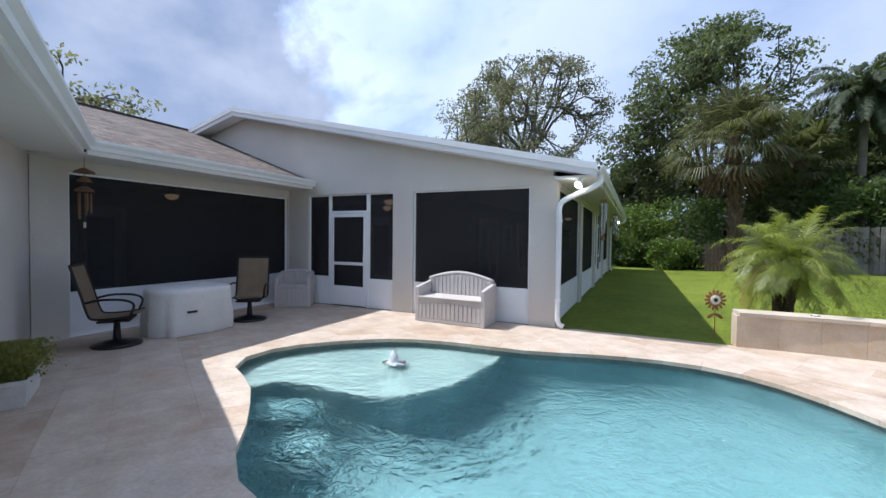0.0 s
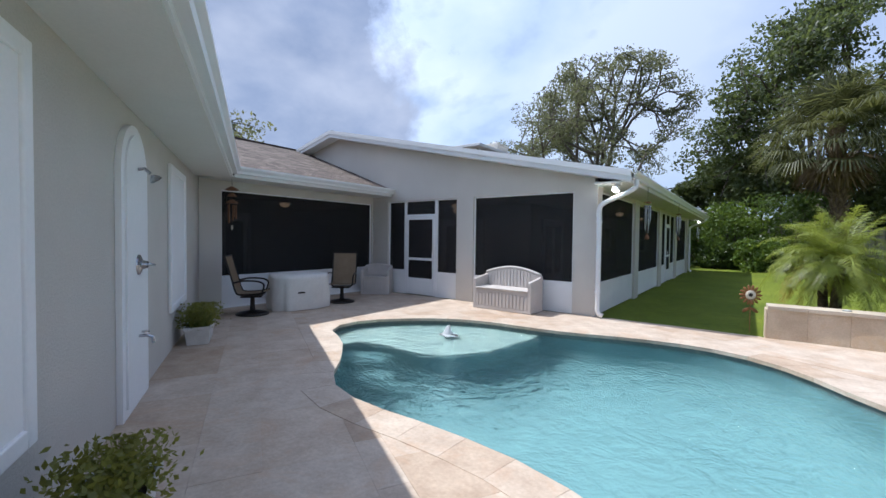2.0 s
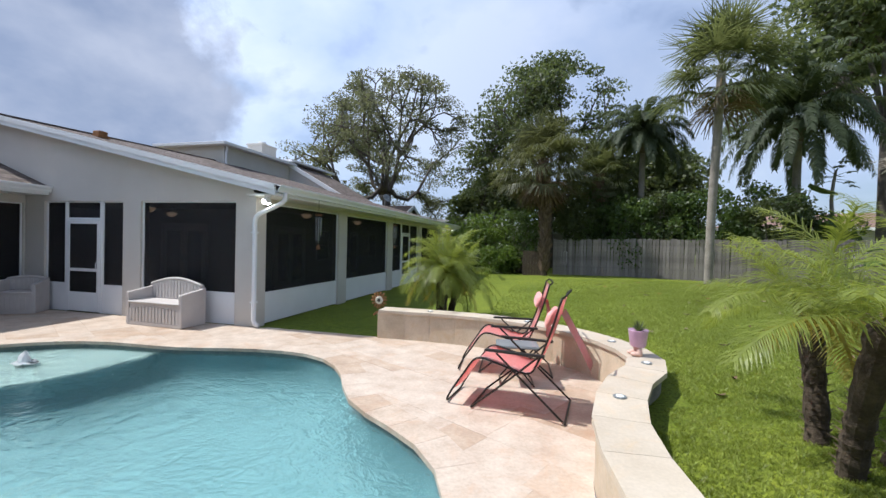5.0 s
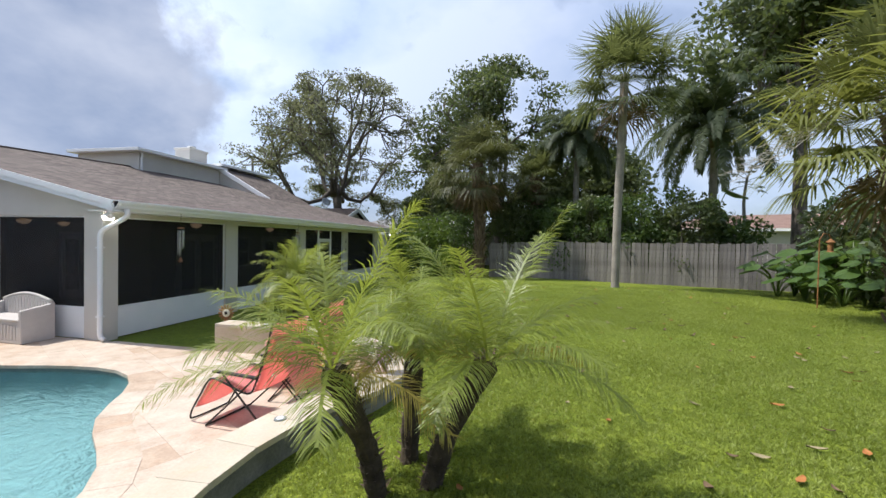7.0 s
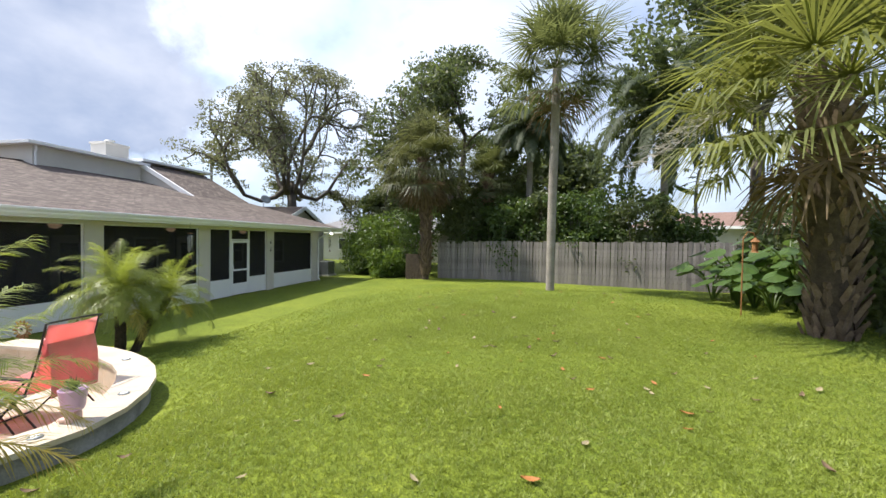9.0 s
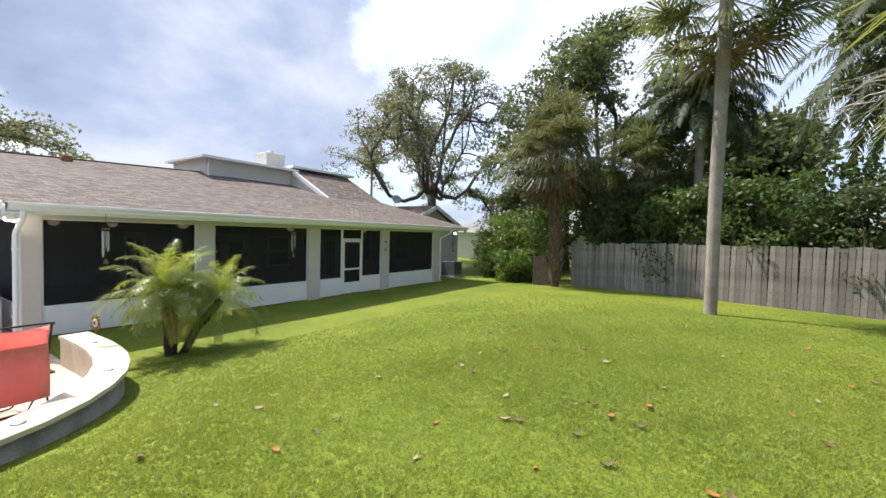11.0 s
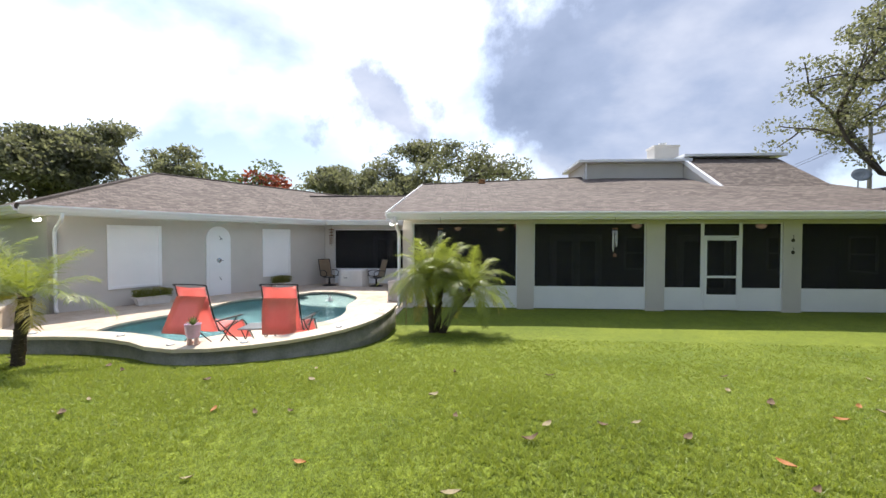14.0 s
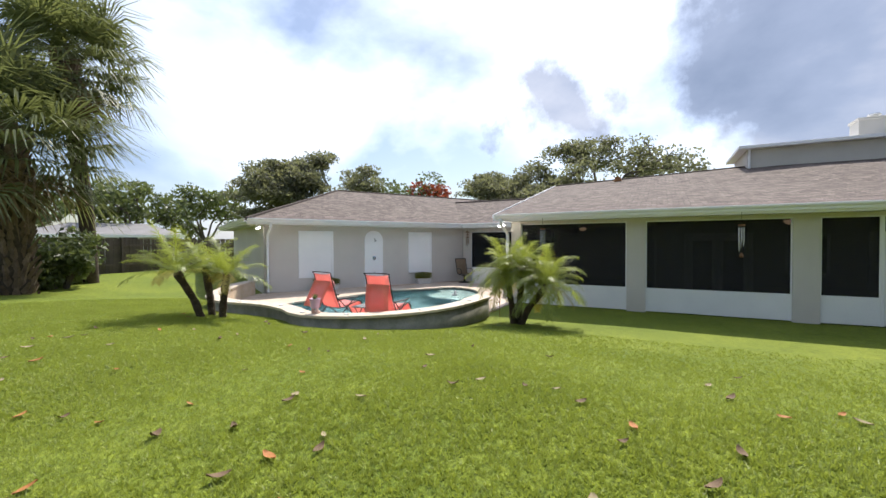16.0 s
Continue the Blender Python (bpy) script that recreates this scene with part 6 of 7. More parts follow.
def shower_panel():
    top = thing("outdoor_shower", "arched white outdoor shower panel with chrome fittings on the wall", "shower", GARAGE @ pose(4.42, 0, 0))
    w, h = 0.42, 2.40

    def arch(w, h, r0=0.0):
        pts = [(-w, r0), (w, r0)]
        pts += [(w * math.cos(math.pi * k / 16), h - w + w * math.sin(math.pi * k / 16)) for k in range(17)]
        return pts

    def slab(pts, y0, y1):
        bm = bmesh.new()
        f = bm.faces.new([bm.verts.new((x, y0, z)) for x, z in pts])
        ex = bmesh.ops.extrude_face_region(bm, geom=[f])
        bmesh.ops.translate(bm, vec=(0, y1 - y0, 0), verts=[v for v in ex["geom"] if isinstance(v, bmesh.types.BMVert)])
        bmesh.ops.recalc_face_normals(bm, faces=bm.faces)
        return bm

    part("panel", slab(arch(w, h), -0.002, -0.045), SHUTTER, top)
    part("raised_field", slab(arch(w - 0.08, h - 0.08, 0.08), -0.046, -0.062), SHUTTER, top)
    arm = part("shower_arm", tube(bmesh.new(), [(0, -0.06, 2.04), (0, -0.11, 2.05), (0, -0.15, 2.01)], 0.014, 8), CHROME, top)
    part("shower_head", lathe(bmesh.new(), [(0.05, -0.05), (0.045, -0.03), (0.018, 0.0)], 14, pose(0, -0.165, 1.995, -35, 0, 0)), CHROME, arm, "chrome shower head")
    valve = part("valve_plate", lathe(bmesh.new(), [(0.09, 0.0), (0.085, 0.012), (0.04, 0.03), (0.03, 0.07)], 18, pose(0, -0.06, 1.22, 90, 0, 0)), CHROME, top, "round chrome valve")
    part("lever", tube(bmesh.new(), [(0, -0.12, 1.22), (0.02, -0.15, 1.22), (0.09, -0.16, 1.21)], 0.010, 8), CHROME, valve)
    tap = part("tap", tube(bmesh.new(), [(0, -0.06, 0.60), (0, -0.12, 0.60), (0, -0.16, 0.58), (0, -0.165, 0.53)], 0.014, 8), CHROME, top, "chrome foot tap")
    part("tap_handle", lathe(bmesh.new(), [(0.03, 0.0), (0.03, 0.012)], 10, pose(0, -0.11, 0.63)), CHROME, tap)


shower_panel()


def planter(s, d, length, seed, label, tall=0.26):
    p = on_garage(s, d)
    top = thing("planter", label, "planter", pose(p.x, p.y, 0.004, 0, 0, math.degrees(math.atan2(GU.y, GU.x))), "planters by the garage wall")
    bm = bmesh.new()
    w = 0.15
    ring = lambda k, z: [(-length / 2 * k, -w * k, z), (length / 2 * k, -w * k, z), (length / 2 * k, w * k, z), (-length / 2 * k, w * k, z)]
    levels = [ring(0.84, 0.0), ring(0.98, 0.21), ring(1.06, 0.215), ring(1.06, 0.25), ring(0.96, 0.25), ring(0.94, 0.20)]
    vs = [[bm.verts.new(p) for p in lv] for lv in levels]
    for a, b in zip(vs, vs[1:]):
        for k in range(4):
            bm.faces.new((a[k], a[(k + 1) % 4], b[(k + 1) % 4], b[k]))
    bm.faces.new(vs[0][::-1])
    bmesh.ops.recalc_face_normals(bm, faces=bm.faces)
    part("trough", bm, POT_WHITE, top)
    part("soil", a_box(-length / 2 * 0.95, length / 2 * 0.95, -w * 0.95, w * 0.95, 0.18, 0.205), SOIL, top)
    rng = np.random.default_rng(seed)
    n = 3000
    hill = np.stack([rng.uniform(-0.5, 0.5, n) * length * 1.05, rng.normal(0, 0.10, n), 0.22 + np.abs(rng.normal(0, 0.5, n)) * tall * 0.6 + rng.uniform(0, tall * 0.7, n) * (rng.uniform(0, 1, n) > 0.3)], 1)
    hill[:, 2] = np.minimum(hill[:, 2], 0.22 + tall * (1.1 - 0.5 * np.abs(hill[:, 0] / length)))
    v, f = leaf_quads(hill, rng, 0.046, 0.022)
    array_part("foliage", v, f, LEAF_POT, top)
    r = random.Random(seed)
    V, F = [], []
    for k in range(190):
        a = Vector((r.uniform(-0.45, 0.45) * length, r.uniform(-0.08, 0.08), 0.2))
        b = a + Vector((r.uniform(-0.2, 0.2), r.uniform(-0.18, 0.18), r.uniform(0.08, 0.25)))
        s = Vector((0.006, 0.006, 0))
        n0 = len(V)
        V.extend((a - s, a + s, b))
        F.append((n0, n0 + 1, n0 + 2))
    raw_part("grass_tuft", V, F, LEAF_BRIGHT, top)["kind"] = "stuff"


planter(2.24, 0.36, 0.95, 301, "white trough planter with leafy yellow-green plants by the shutter", 0.25)
planter(6.75, 0.28, 0.72, 302, "white trough planter with leafy yellow-green plants under the shutter", 0.28)


# ---- patio furniture ----
def sling_chair(m):
    top = thing("patio_chair", "high-backed swivel patio chair with tan sling and dark bronze frame", "chair", m, "swivel chairs at the covered table")
    base = part("base", lathe(bmesh.new(), [(0.29, 0.0), (0.29, 0.02), (0.20, 0.05), (0.05, 0.075), (0.035, 0.30), (0.06, 0.32), (0.06, 0.34)], 24), DARK_METAL, top, "round bronze swivel base", True)
    part("seat_frame", a_box(-0.2, 0.2, -0.18, 0.18, 0.335, 0.36, 0.01), DARK_METAL, top)
    side = [(0.27, 0.44), (0.10, 0.405), (-0.16, 0.40), (-0.24, 0.46), (-0.31, 0.72), (-0.40, 1.04), (-0.415, 1.10)]
    for g in (-0.27, 0.27):
        part("side_rail", tube(bmesh.new(), spline([(g, y, z) for y, z in side], 4), 0.016, 8), DARK_METAL, top, smooth=True)
        part("arm", tube(bmesh.new(), spline([(g, -0.27, 0.62), (g * 1.06, -0.10, 0.655), (g * 1.08, 0.14, 0.64), (g * 1.05, 0.24, 0.57), (g, 0.20, 0.42)], 5), 0.016, 8), DARK_METAL, top, smooth=True)
        part("strut", tube(bmesh.new(), [(g, 0.0, 0.405), (g * 0.6, 0.0, 0.345)], 0.014, 6), DARK_METAL, top)
    line = spline([(0, y, z) for y, z in side], 4)
    bm = bmesh.new()
    rows = [[bm.verts.new((x, p.y, p.z - 0.012 * (1 - abs(x) / 0.26))) for x in (-0.26, -0.13, 0.0, 0.13, 0.26)] for p in line]
    for a, b in zip(rows, rows[1:]):
        for k in range(4):
            bm.faces.new((a[k], a[k + 1], b[k + 1], b[k]))
    bmesh.ops.solidify(bm, geom=list(bm.faces), thickness=0.006)
    part("sling", bm, SLING, top, "tan woven sling", True)
    part("top_rail", tube(bmesh.new(), [(-0.27, -0.415, 1.10), (0.27, -0.415, 1.10)], 0.016, 8), DARK_METAL, top)


sling_chair(pose(-5.15, -4.02, 0.004, 0, 0, -38))
sling_chair(pose(-5.05, -1.98, 0.004, 0, 0, 220))


def covered_table(m):
    top = thing("covered_table", "oval patio table under a draped off-white vinyl cover", "table", m)
    rng = random.Random(8)
    bm = bmesh.new()
    sides, rings = 48, []
    prof = [(1.005, 0.0), (1.02, 0.05), (1.03, 0.2), (1.0, 0.45), (0.985, 0.62), (0.965, 0.68), (0.90, 0.70), (0.5, 0.712), (0.05, 0.715)]
    for j, (k, z) in enumerate(prof):
        ring = []
        for i in range(sides):
            a = math.tau * i / sides
            fold = 1 + (0.034 * math.sin(9 * a + 0.6) + 0.022 * math.sin(17 * a) + rng.uniform(-0.006, 0.006)) * (1 - z / 0.72) * 1.4
            ring.append(bm.verts.new((0.45 * k * fold * math.copysign(abs(math.cos(a)) ** 0.8, math.cos(a)), 0.61 * k * fold * math.copysign(abs(math.sin(a)) ** 0.8, math.sin(a)), z + rng.uniform(-0.003, 0.003))))
        rings.append(ring)
    for a, b in zip(rings, rings[1:]):
        for k in range(sides):
            bm.faces.new((a[k], a[(k + 1) % sides], b[(k + 1) % sides], b[k]))
    bm.faces.new(rings[-1])
    part("cover", bm, COVER, top, smooth=True)
    part("vent_flap", a_box(0.425, 0.462, -0.24, -0.10, 0.34, 0.37, 0.004), DARK_METAL, top, "small dark vent slot")
    bm = bmesh.new()
    lathe(bm, [(0.36, 0.0), (0.36, 0.03)], 20)
    part("table_base", bm, DARK_METAL, top)


covered_table(pose(-5.20, -2.98, 0.004, 0, 0, -8))


def storage_bench(m, length, label, name, arched=True):
    top = thing(name, label, "bench" if arched else "storage chair", m)
    h = length / 2
    d = 0.55
    part("seat_box", a_box(-h + 0.07, h - 0.07, 0.02, d - 0.05, 0.0, 0.42, 0.01), RESIN, top)
    part("lid", a_box(-h + 0.06, h - 0.06, -0.01, d - 0.07, 0.42, 0.46, 0.015), RESIN, top)
    part("plinth", a_box(-h + 0.05, h - 0.05, 0.005, 0.05, 0.0, 0.06, 0.008), RESIN, top)
    n = int((length - 0.2) / 0.075)
    for k in range(n):
        x = -h + 0.11 + k * (length - 0.22) / (n - 1)
        z = 0.36 - 0.06 * (abs(x) / h) ** 2
        part("front_slat", a_box(x - 0.031, x + 0.031, 0.004, 0.02, 0.065, z, 0.004), RESIN, top)
    for g in (-1, 1):
        bm = bmesh.new()
        prof = [(0.0, 0.0), (d, 0.0), (d, 0.72), (d - 0.10, 0.69), (0.12, 0.64), (0.0, 0.62)]
        f = bm.faces.new([bm.verts.new((g * h, y, z)) for y, z in prof])
        ex = bmesh.ops.extrude_face_region(bm, geom=[f])
        bmesh.ops.translate(bm, vec=(-g * 0.075, 0, 0), verts=[v for v in ex["geom"] if isinstance(v, bmesh.types.BMVert)])
        bmesh.ops.recalc_face_normals(bm, faces=bm.faces)
        bmesh.ops.bevel(bm, geom=list(bm.edges), offset=0.012, segments=2, affect="EDGES", profile=0.5)
        part("arm_panel", bm, RESIN, top)
    rise = 0.13 if arched else 0.05
    low = 0.74 if arched else 0.70
    m_ = 16
    pts = [(-h + 0.03, 0.44), (h - 0.03, 0.44)] + [(h - 0.03 - (length - 0.06) * k / m_, low + rise * math.sin(math.pi * k / m_)) for k in range(m_ + 1)]
    bm = bmesh.new()
    f = bm.faces.new([bm.verts.new((x, d - 0.06, z)) for x, z in pts])
    ex = bmesh.ops.extrude_face_region(bm, geom=[f])
    bmesh.ops.translate(bm, vec=(0, 0.05, 0), verts=[v for v in ex["geom"] if isinstance(v, bmesh.types.BMVert)])
    bmesh.ops.recalc_face_normals(bm, faces=bm.faces)
    part("backrest", bm, RESIN, top)
    for k in range(n):
        x = -h + 0.12 + k * (length - 0.24) / (n - 1)
        z = low + rise * math.sin(math.pi * (0.5 + x / length)) - 0.045
        part("back_slat", a_box(x - 0.031, x + 0.031, d - 0.075, d - 0.058, 0.465, z, 0.004), RESIN, top)
    line = [(h - 0.03 - (length - 0.06) * k / m_, d - 0.045, low + rise * math.sin(math.pi * k / m_)) for k in range(m_ + 1)]
    part("top_rail", tube(bmesh.new(), line, 0.032, 8), RESIN, top, smooth=True)


storage_bench(pose(-1.72, -0.64, 0.004, 0, 0, -2), 1.36, "taupe resin garden bench with arched slatted back by the screen wall", "storage_bench")
storage_bench(pose(-5.36, -0.66, 0.004, 0, 0, 34), 0.74, "taupe resin storage chair in the porch corner", "storage_chair", False)


def lounger(m, towel):
    top = thing("lounge_chair", "coral zero-gravity lounge chair with black folding frame on the deck", "lounge chair", m, "coral lounge chairs")
    body = [(0.64, 0.16), (0.52, 0.34), (0.38, 0.52), (0.18, 0.50), (-0.14, 0.43), (-0.25, 0.56), (-0.37, 0.88), (-0.46, 1.20)]
    line = spline([(x, 0, z) for x, z in body], 4)
    for g in (-0.29, 0.29):
        part("rail", tube(bmesh.new(), [Vector((p.x, g, p.z)) for p in line], 0.0105, 8), DARK_METAL, top, smooth=True)
        part("leg", tube(bmesh.new(), [(0.42, g * 1.08, 0.012), (0.02, g * 1.08, 0.36), (-0.26, g * 1.08, 0.62)], 0.0105, 8), DARK_METAL, top)
        part("leg", tube(bmesh.new(), [(-0.52, g * 1.14, 0.012), (-0.12, g * 1.14, 0.36), (0.16, g * 1.14, 0.61)], 0.0105, 8), DARK_METAL, top)
        part("armrest", a_box(-0.32, 0.28, g * 1.16 - 0.028, g * 1.16 + 0.028, 0.62, 0.645, 0.01), DARK_METAL, top, "black plastic armrest")
    part("foot_loop", tube(bmesh.new(), spline([(0.64, -0.29, 0.16), (0.70, -0.27, 0.05), (0.71, -0.2, 0.012), (0.71, 0.2, 0.012), (0.70, 0.27, 0.05), (0.64, 0.29, 0.16)], 4), 0.0105, 8), DARK_METAL, top, smooth=True)
    part("crossbar", tube(bmesh.new(), [(0.42, -0.31, 0.012), (0.42, 0.31, 0.012)], 0.012, 6), DARK_METAL, top)
    part("crossbar", tube(bmesh.new(), [(-0.52, -0.33, 0.012), (-0.52, 0.33, 0.012)], 0.012, 6), DARK_METAL, top)
    part("head_bar", tube(bmesh.new(), spline([(-0.46, -0.29, 1.20), (-0.50, -0.26, 1.23), (-0.50, 0.26, 1.23), (-0.46, 0.29, 1.20)], 4), 0.0105, 8), DARK_METAL, top)
    for name, a, b in (("seat_sling", 0, 17), ("back_sling", 17, len(line) - 1)):
        bm = bmesh.new()
        rows = [[bm.verts.new((p.x - 0.01, y, p.z - 0.02 * (1 - (y / 0.272) ** 2))) for y in (-0.272, -0.14, 0, 0.14, 0.272)] for p in line[a:b + 1]]
        for r, s in zip(rows, rows[1:]):
            for k in range(4):
                bm.faces.new((r[k], r[k + 1], s[k + 1], s[k]))
        bmesh.ops.solidify(bm, geom=list(bm.faces), thickness=0.005)
        sl = part(name, bm, CORAL, top, "coral woven sling", True)
        for g in (-0.27, 0.27):
            bm = bmesh.new()
            for j in range(a, b, 1):
                p, q = line[j], line[min(j + 1, len(line) - 1)]
                tube(bm, [(p.x, g * 0.93, p.z), ((p.x + q.x) / 2, g * 1.06, (p.z + q.z) / 2)], 0.005, 4, False)
            part("lacing", bm, DARK_METAL, sl)["kind"] = "stuff"
    bm = bmesh.new()
    rows = []
    for k, (y, w, h) in enumerate(((-0.24, 0.03, 0.05), (-0.20, 0.075, 0.085), (-0.10, 0.085, 0.095), (0.0, 0.08, 0.09), (0.10, 0.085, 0.095), (0.20, 0.075, 0.085), (0.24, 0.03, 0.05))):
        rows.append([bm.verts.new((-0.335 + w * 0.55 * math.cos(q) - 0.25 * h * math.sin(q), y, 0.97 + h * math.sin(q) + 0.006 * math.sin(7 * q + k))) for q in [math.tau * n / 12 for n in range(12)]])
    for r, t in zip(rows, rows[1:]):
        for k in range(12):
            bm.faces.new((r[k], r[(k + 1) % 12], t[(k + 1) % 12], t[k]))
    bm.faces.new(rows[0][::-1])
    bm.faces.new(rows[-1])
    part("head_pillow", bm, CORAL, top, "soft coral head pillow", True)
    # the cover cloth that hangs behind the backrest
    bm = bmesh.new()
    if towel:
        pts = [(-0.45, 1.04), (-0.53, 0.90), (-0.66, 0.66), (-0.74, 0.50)]
    else:
        pts = [(-0.44, 1.0), (-0.48, 0.80), (-0.49, 0.6), (-0.48, 0.42)]
    rows = [[bm.verts.new((x + 0.012 * math.sin(4 * y * 5), y, z)) for y in (-0.27, -0.14, 0, 0.14, 0.27)] for x, z in pts]
    for r, s in zip(rows, rows[1:]):
        for k in range(4):
            bm.faces.new((r[k], r[k + 1], s[k + 1], s[k]))
    bmesh.ops.solidify(bm, geom=list(bm.faces), thickness=0.006)
    part("canopy_flap", bm, CORAL, top, "coral fabric flap behind the backrest", True)


lounger(pose(5.02, -1.10, 0.006, 0, 0, 184), False)
lounger(pose(5.18, -2.38, 0.006, 0, 0, 172), True)


def side_table(m):
    top = thing("side_table", "small folding side table with glossy grey tray top", "table", m)
    part("tray", a_box(-0.26, 0.26, -0.2, 0.2, 0.46, 0.48, 0.008), AC_GREY, top)
    part("tray_top", a_box(-0.24, 0.24, -0.18, 0.18, 0.481, 0.486), TRAY, top)
    for g in (-0.17, 0.17):
        part("leg", tube(bmesh.new(), [(-0.2, g, 0.01), (0.18, g, 0.46)], 0.010, 6), DARK_METAL, top)
        part("leg", tube(bmesh.new(), [(0.2, g, 0.01), (-0.18, g, 0.46)], 0.010, 6), DARK_METAL, top)
    for x in (-0.2, 0.2):
        part("foot_bar", tube(bmesh.new(), [(x, -0.17, 0.012), (x, 0.17, 0.012)], 0.010, 6), DARK_METAL, top)


side_table(pose(5.12, -1.66, 0.004, 0, 0, 8))


def footed_pot(m):
    top = thing("plant_pot", "lilac pot on pink feet with a small succulent", "plant pot", m)
    part("pot", lathe(bmesh.new(), [(0.085, 0.11), (0.10, 0.13), (0.125, 0.30), (0.13, 0.31), (0.118, 0.31), (0.115, 0.29)], 24), LILAC, top, smooth=True)
    for g in (-0.055, 0.055):
        bm = bmesh.new()
        lathe(bm, [(0.035, 0.0), (0.04, 0.02), (0.032, 0.12)], 12, pose(0, g, 0))
        bmesh.ops.create_uvsphere(bm, u_segments=12, v_segments=8, radius=1.0, matrix=pose(0.045, g, 0.028) @ Matrix.Diagonal((0.075, 0.04, 0.028, 1)))
        part("foot", bm, FEET, top, "pink ceramic foot", True)
    part("soil", lathe(bmesh.new(), [(0.112, 0.27), (0.112, 0.285)], 18), SOIL, top)
    V, F = [], []
    r = random.Random(12)
    for k in range(26):
        a = k * 2.39996
        e = math.radians(75 - 60 * k / 26)
        d = Vector((math.cos(a) * math.cos(e), math.sin(a) * math.cos(e), math.sin(e)))
        s = d.cross(Vector((0, 0, 1))).normalized() * 0.016
        b = Vector((0, 0, 0.285))
        n0 = len(V)
        V.extend((b, b + d * 0.07 - s, b + d * 0.07 + s, b + d * 0.15))
        F.append((n0, n0 + 1, n0 + 3, n0 + 2))
    raw_part("succulent", V, F, LEAF_DARK, top)


footed_pot(pose(6.47, -1.82, CAP, 0, 0, 190) @ Matrix.Diagonal((0.84, 0.84, 0.94, 1)))


def sun_ornament(m):
    top = thing("garden_ornament", "rusty sunflower garden stake with a cream centre in the lawn", "garden ornament", m)
    part("stake", tube(bmesh.new(), [(0, 0, -0.2), (0, 0, 0.62)], 0.008, 6), RUST, top)
    face = pose(0, 0, 0.70, 90, 0, 0)
    part("disc", lathe(bmesh.new(), [(0.085, -0.01), (0.085, 0.01), (0.06, 0.02)], 20, face), CREAM, top, "cream centre disc")
    part("hub", lathe(bmesh.new(), [(0.034, -0.022), (0.034, 0.028), (0.0, 0.03)], 14, face), DARK_METAL, top, "dark round hub")
    bm = bmesh.new()
    lathe(bm, [(0.10, -0.012), (0.10, 0.006)], 20, face)
    for k in range(14):
        a = math.tau * k / 14
        mm = pose(0.135 * math.cos(a), 0, 0.70 + 0.135 * math.sin(a), 0, -math.degrees(a), 0)
        bmesh.ops.create_uvsphere(bm, u_segments=8, v_segments=6, radius=1.0, matrix=mm @ Matrix.Diagonal((0.055, 0.01, 0.024, 1)))
    part("petals", bm, RUST, top, "rusty petals", True)
    for g in (-1, 1):
        bm = bmesh.new()
        bmesh.ops.create_uvsphere(bm, u_segments=8, v_segments=6, radius=1.0, matrix=pose(g * 0.07, 0, 0.42, 0, g * 35, 0) @ Matrix.Diagonal((0.075, 0.008, 0.03, 1)))
        part("leaf", bm, RUST, top)


sun_ornament(pose(2.38, 0.48, lawn_z(2.38, 0.48) - 0.02, 0, 0, 12) @ Matrix.Diagonal((0.85, 0.85, 0.9, 1)))


def hanging_ornament(m):
    top = thing("hanging_ornament", "brown wooden wind chime with copper pieces hanging from the soffit", "wind chime", m)
    part("cord", tube(bmesh.new(), [(0, 0, 0), (0, 0, -0.9)], 0.004, 5), DARK_METAL, top)
    for k, (z, w) in enumerate(((-0.22, 0.13), (-0.34, 0.09), (-0.47, 0.12))):
        part("roof_tier", lathe(bmesh.new(), [(w, z), (w * 0.9, z + 0.02), (0.03, z + 0.07)], 8), AGED, top)
    for k in range(5):
        a = math.tau * k / 5
        part("bell", tube(bmesh.new(), [(0.07 * math.cos(a), 0.07 * math.sin(a), -0.5), (0.07 * math.cos(a), 0.07 * math.sin(a), -0.74 - 0.03 * k)], 0.014, 7), AGED, top)
    part("sail", a_box(-0.03, 0.03, -0.004, 0.004, -0.98, -0.9, 0.002), CREAM, top)


hanging_ornament(pose(-5.72, -4.12, 2.575))


def wall_plaque(m):
    top = thing("wall_ornament", "small dark metal ornament fixed to the stucco pillar", "ornament", m, "ornaments on the pillar")
    bm = lathe(bmesh.new(), [(0.02, 0.0), (0.07, 0.006), (0.085, 0.014), (0.05, 0.02)], 12, pose(0, 0, 0, 90, 0, 0))
    part("plate", bm, DARK_METAL, top)
    part("hook", tube(bmesh.new(), [(0, -0.01, 0.08), (0, -0.05, 0.14), (0, -0.03, 0.24)], 0.012, 6), DARK_METAL, top)


for z in (1.95, 1.62):
    wall_plaque(SIDE @ pose(10.74, -0.002, z) @ Matrix.Diagonal((0.62, 0.62, 0.62, 1)))


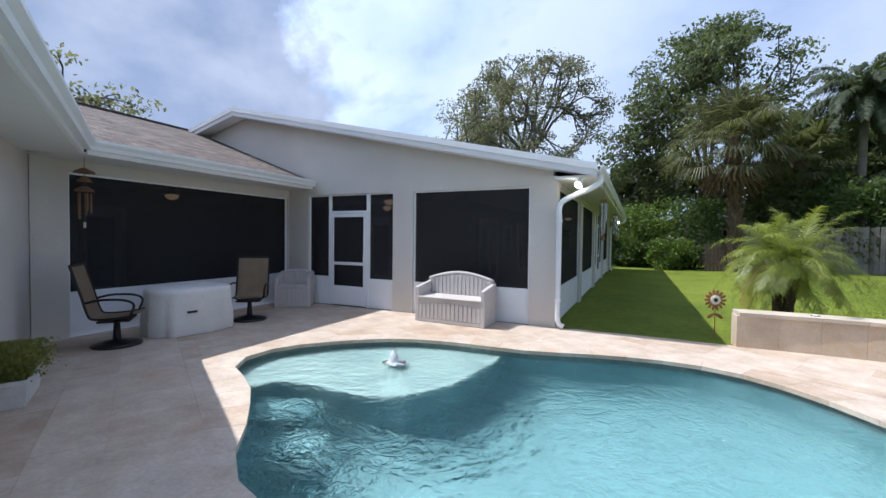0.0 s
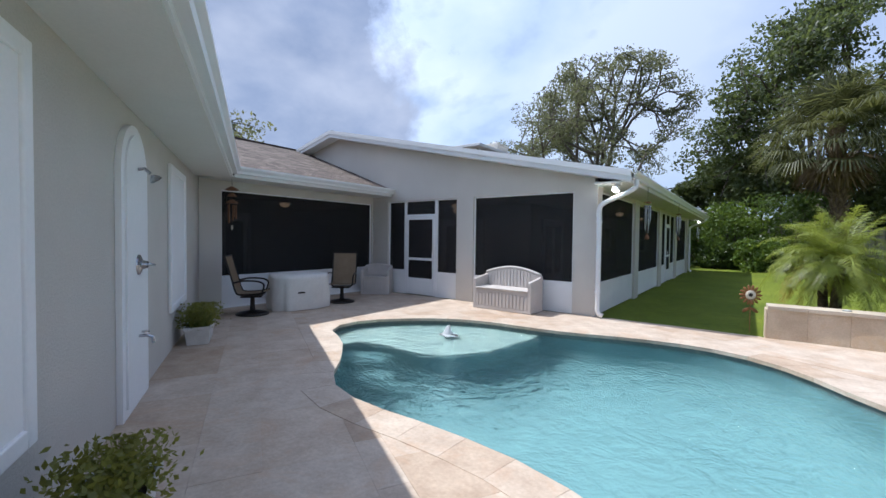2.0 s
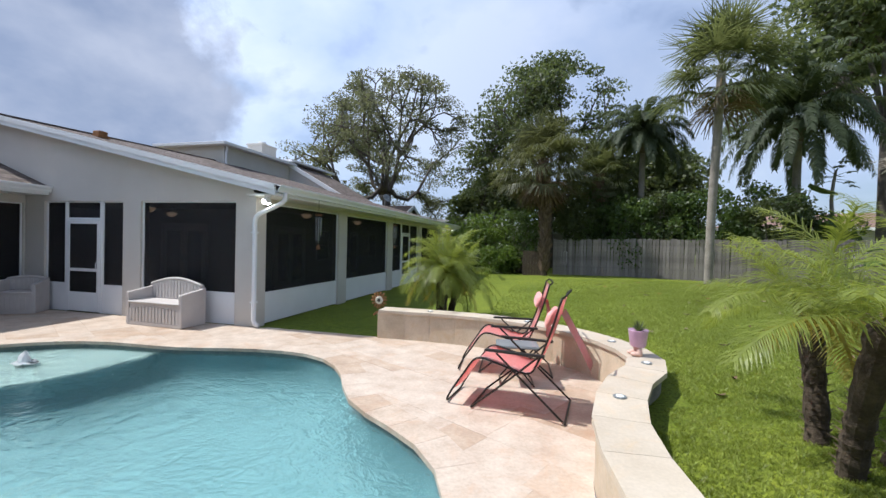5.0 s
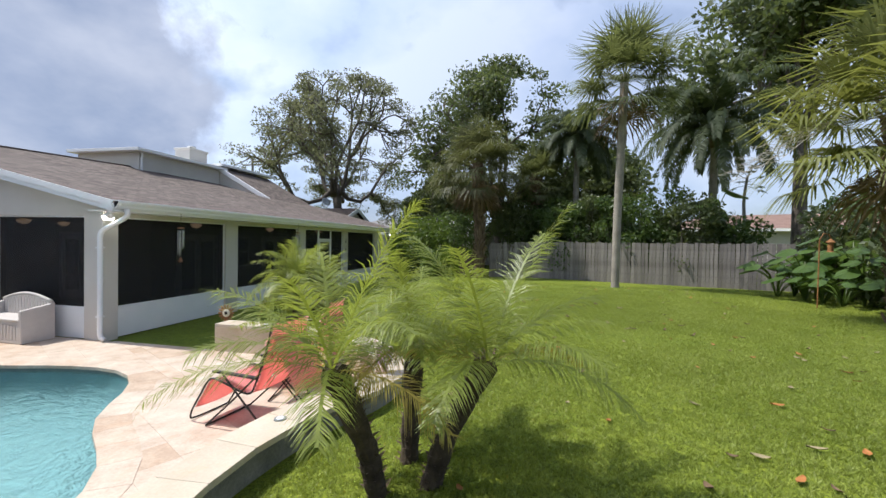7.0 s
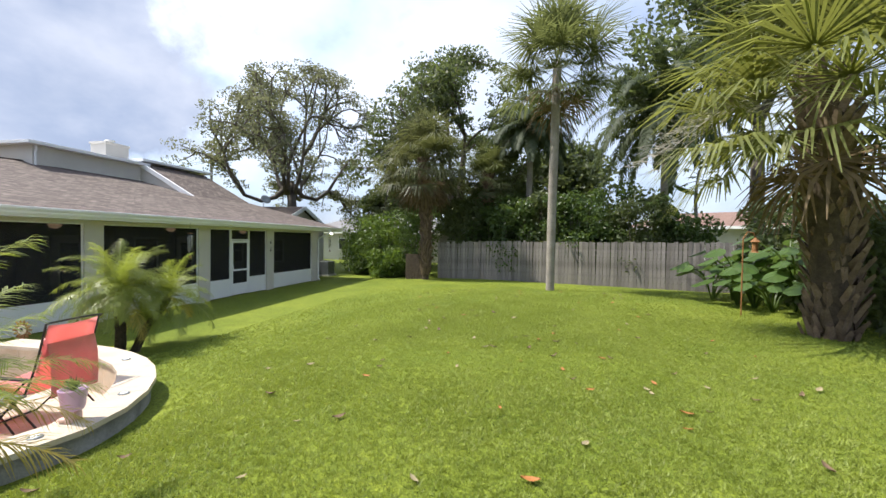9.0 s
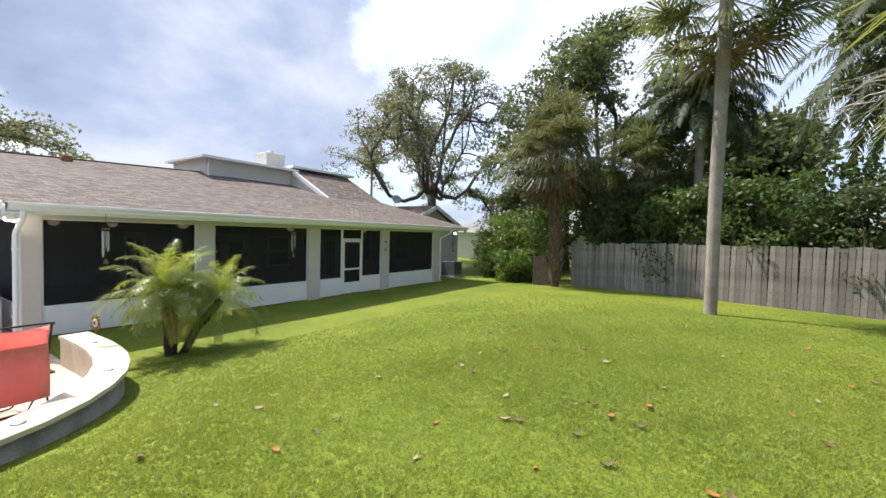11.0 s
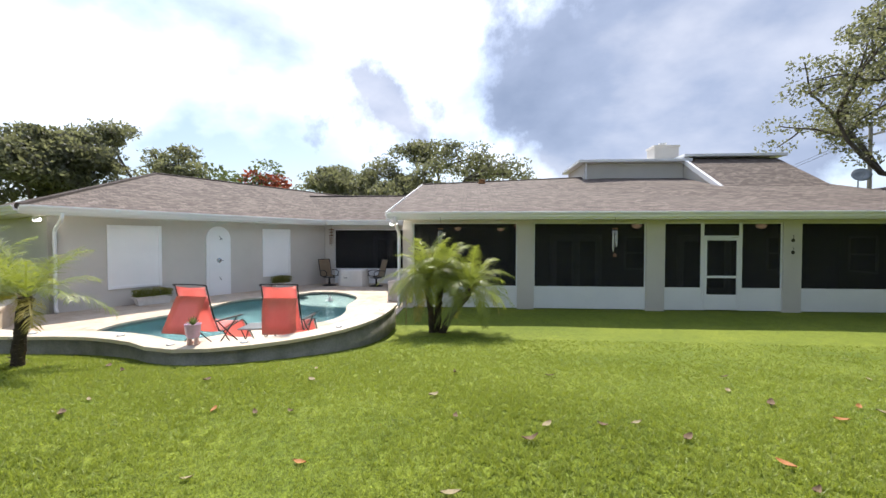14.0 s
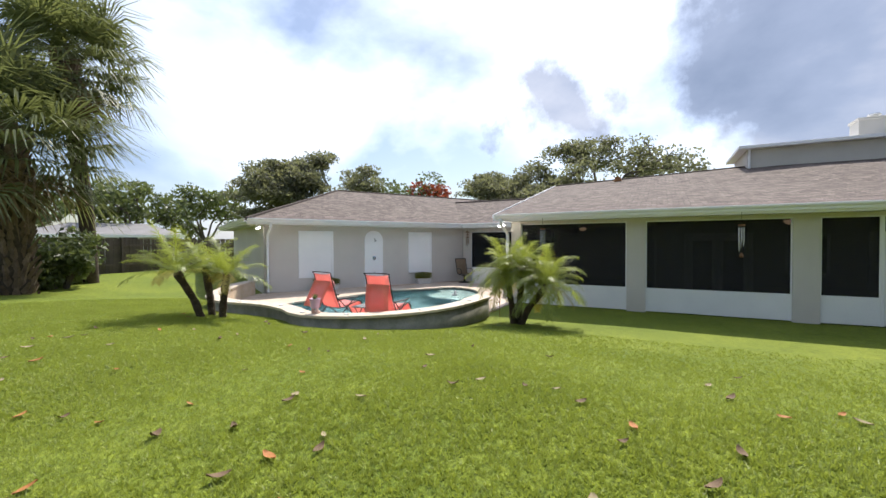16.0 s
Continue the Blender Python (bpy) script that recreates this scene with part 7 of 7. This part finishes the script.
# ---- lawn detail ----
def fallen_leaves():
    rng = random.Random(15)
    mats = [material("fallen_orange", (0.34, 0.125, 0.03), (0.46, 0.20, 0.06), 0.7), material("fallen_brown", (0.12, 0.075, 0.04), (0.21, 0.135, 0.075), 0.8), material("fallen_pale", (0.27, 0.22, 0.12), (0.36, 0.29, 0.17), 0.8)]
    meshes = []
    for mat, curl in ((mats[0], 0.012), (mats[1], 0.020), (mats[2], 0.010), (mats[1], 0.032)):
        bm = bmesh.new()
        rows = []
        for j in range(6):
            s = j / 5
            w = 0.032 * math.sin(math.pi * (0.04 + 0.93 * s)) + 0.001
            rows.append([bm.verts.new((0.14 * (s - 0.5), g * w, 0.010 + curl * (abs(s - 0.5) * 2) ** 2 + (0.012 if g else 0.0))) for g in (-1, 0, 1)])
        for a, b in zip(rows, rows[1:]):
            for k in range(2):
                bm.faces.new((a[k], a[k + 1], b[k + 1], b[k]))
        meshes.append(mesh_of("fallen_leaf", bm, mat, True))
    spots = [(8.55, 0.51), (8.02, 1.65), (8.62, 3.02), (8.66, 2.59), (9.45, 3.92), (7.16, 2.9), (8.16, 5.48), (9.63, 1.9), (7.73, -0.78), (9.59, -3.14), (9.78, -3.12), (9.27, -3.6), (10.2, -0.83), (10.9, -1.39), (9.7, -2.14), (10.5, 1.48)]
    spots += [(rng.uniform(6.9, 14.0), rng.uniform(-4.5, 9.5)) for _ in range(120)]
    labels = ("fallen orange leaf on the grass", "curled brown fallen leaf on the grass", "pale dry fallen leaf on the grass", "curled brown fallen leaf on the grass")
    for x, y in spots:
        k = rng.choice((0, 0, 1, 1, 2, 2, 3))
        s = rng.uniform(0.5, 0.95)
        ob = new("fallen_leaf", meshes[k])
        ob.matrix_basis = pose(x, y, lawn_z(x, y) + 0.015, rng.uniform(-12, 12), rng.uniform(-12, 12), rng.uniform(0, 360)) @ Matrix.Diagonal((s, s, s, 1))
        tagged(ob, labels[k], "leaf", "fallen leaves on the lawn")


fallen_leaves()


def grass_blades():
    rng = np.random.default_rng(17)
    x = rng.uniform(4.2, 17.5, 330000)
    y = rng.uniform(-9.0, 13.0, 330000)
    near = np.full(len(x), 99.0)
    for ax, ay, bx, by in ((7.9, -5.2, 9.6, -1.0), (9.6, -1.0, 10.2, 3.2)):
        s = np.clip(((x - ax) * (bx - ax) + (y - ay) * (by - ay)) / ((bx - ax) ** 2 + (by - ay) ** 2), 0, 1)
        near = np.minimum(near, np.hypot(x - ax - (bx - ax) * s, y - ay - (by - ay) * s))
    pick = rng.uniform(0, 1, len(x)) < np.exp(-np.maximum(0, near - 2.2) / 2.3)
    x, y = np.repeat(x[pick], 7), np.repeat(y[pick], 7)
    x, y = x + rng.normal(0, 0.011, len(x)), y + rng.normal(0, 0.011, len(y))
    inside_lawn = (x > 4.2) & (x < 17.5) & (y > -9.0) & (y < 13.0)
    x, y = x[inside_lawn], y[inside_lawn]
    wall = [(p.x, p.y) for p in WALL_OUT] + [(0, -9), (0, 0.3)]
    gx, gy = np.arange(4.0, 18.01, 0.25), np.arange(-9.5, 13.51, 0.25)
    table = np.array([[lawn_z(a, b) for a in gx] for b in gy])
    bad = np.array([[inside((a, b), wall) for a in gx] for b in gy])
    i, j = ((x - 4.0) / 0.25), ((y + 9.5) / 0.25)
    i0, j0 = i.astype(int), j.astype(int)
    fx, fy = i - i0, j - j0
    z = (table[j0, i0] * (1 - fx) * (1 - fy) + table[j0, i0 + 1] * fx * (1 - fy) + table[j0 + 1, i0] * (1 - fx) * fy + table[j0 + 1, i0 + 1] * fx * fy)
    keep = ~(bad[j0, i0] | bad[j0 + 1, i0] | bad[j0, i0 + 1] | bad[j0 + 1, i0 + 1])
    x, y, z = x[keep], y[keep], z[keep]
    n = len(x)
    a = rng.uniform(0, math.tau, n)
    h = rng.uniform(0.014, 0.042, n)
    w = rng.uniform(0.003, 0.0065, n)
    lean = rng.normal(0, 0.020, (n, 2))
    base = np.stack([x, y, z - 0.005], 1)
    side = np.stack([np.cos(a) * w, np.sin(a) * w, np.zeros(n)], 1)
    tip = base + np.stack([lean[:, 0], lean[:, 1], h], 1)
    v = np.stack([base - side, base + side, tip], 1).reshape(-1, 3)
    ob = array_part("grass", v, np.arange(3 * n).reshape(-1, 3), BLADE)
    tagged(ob, "short blades of green lawn grass", "grass", kind="stuff")


grass_blades()


coping()
paving()
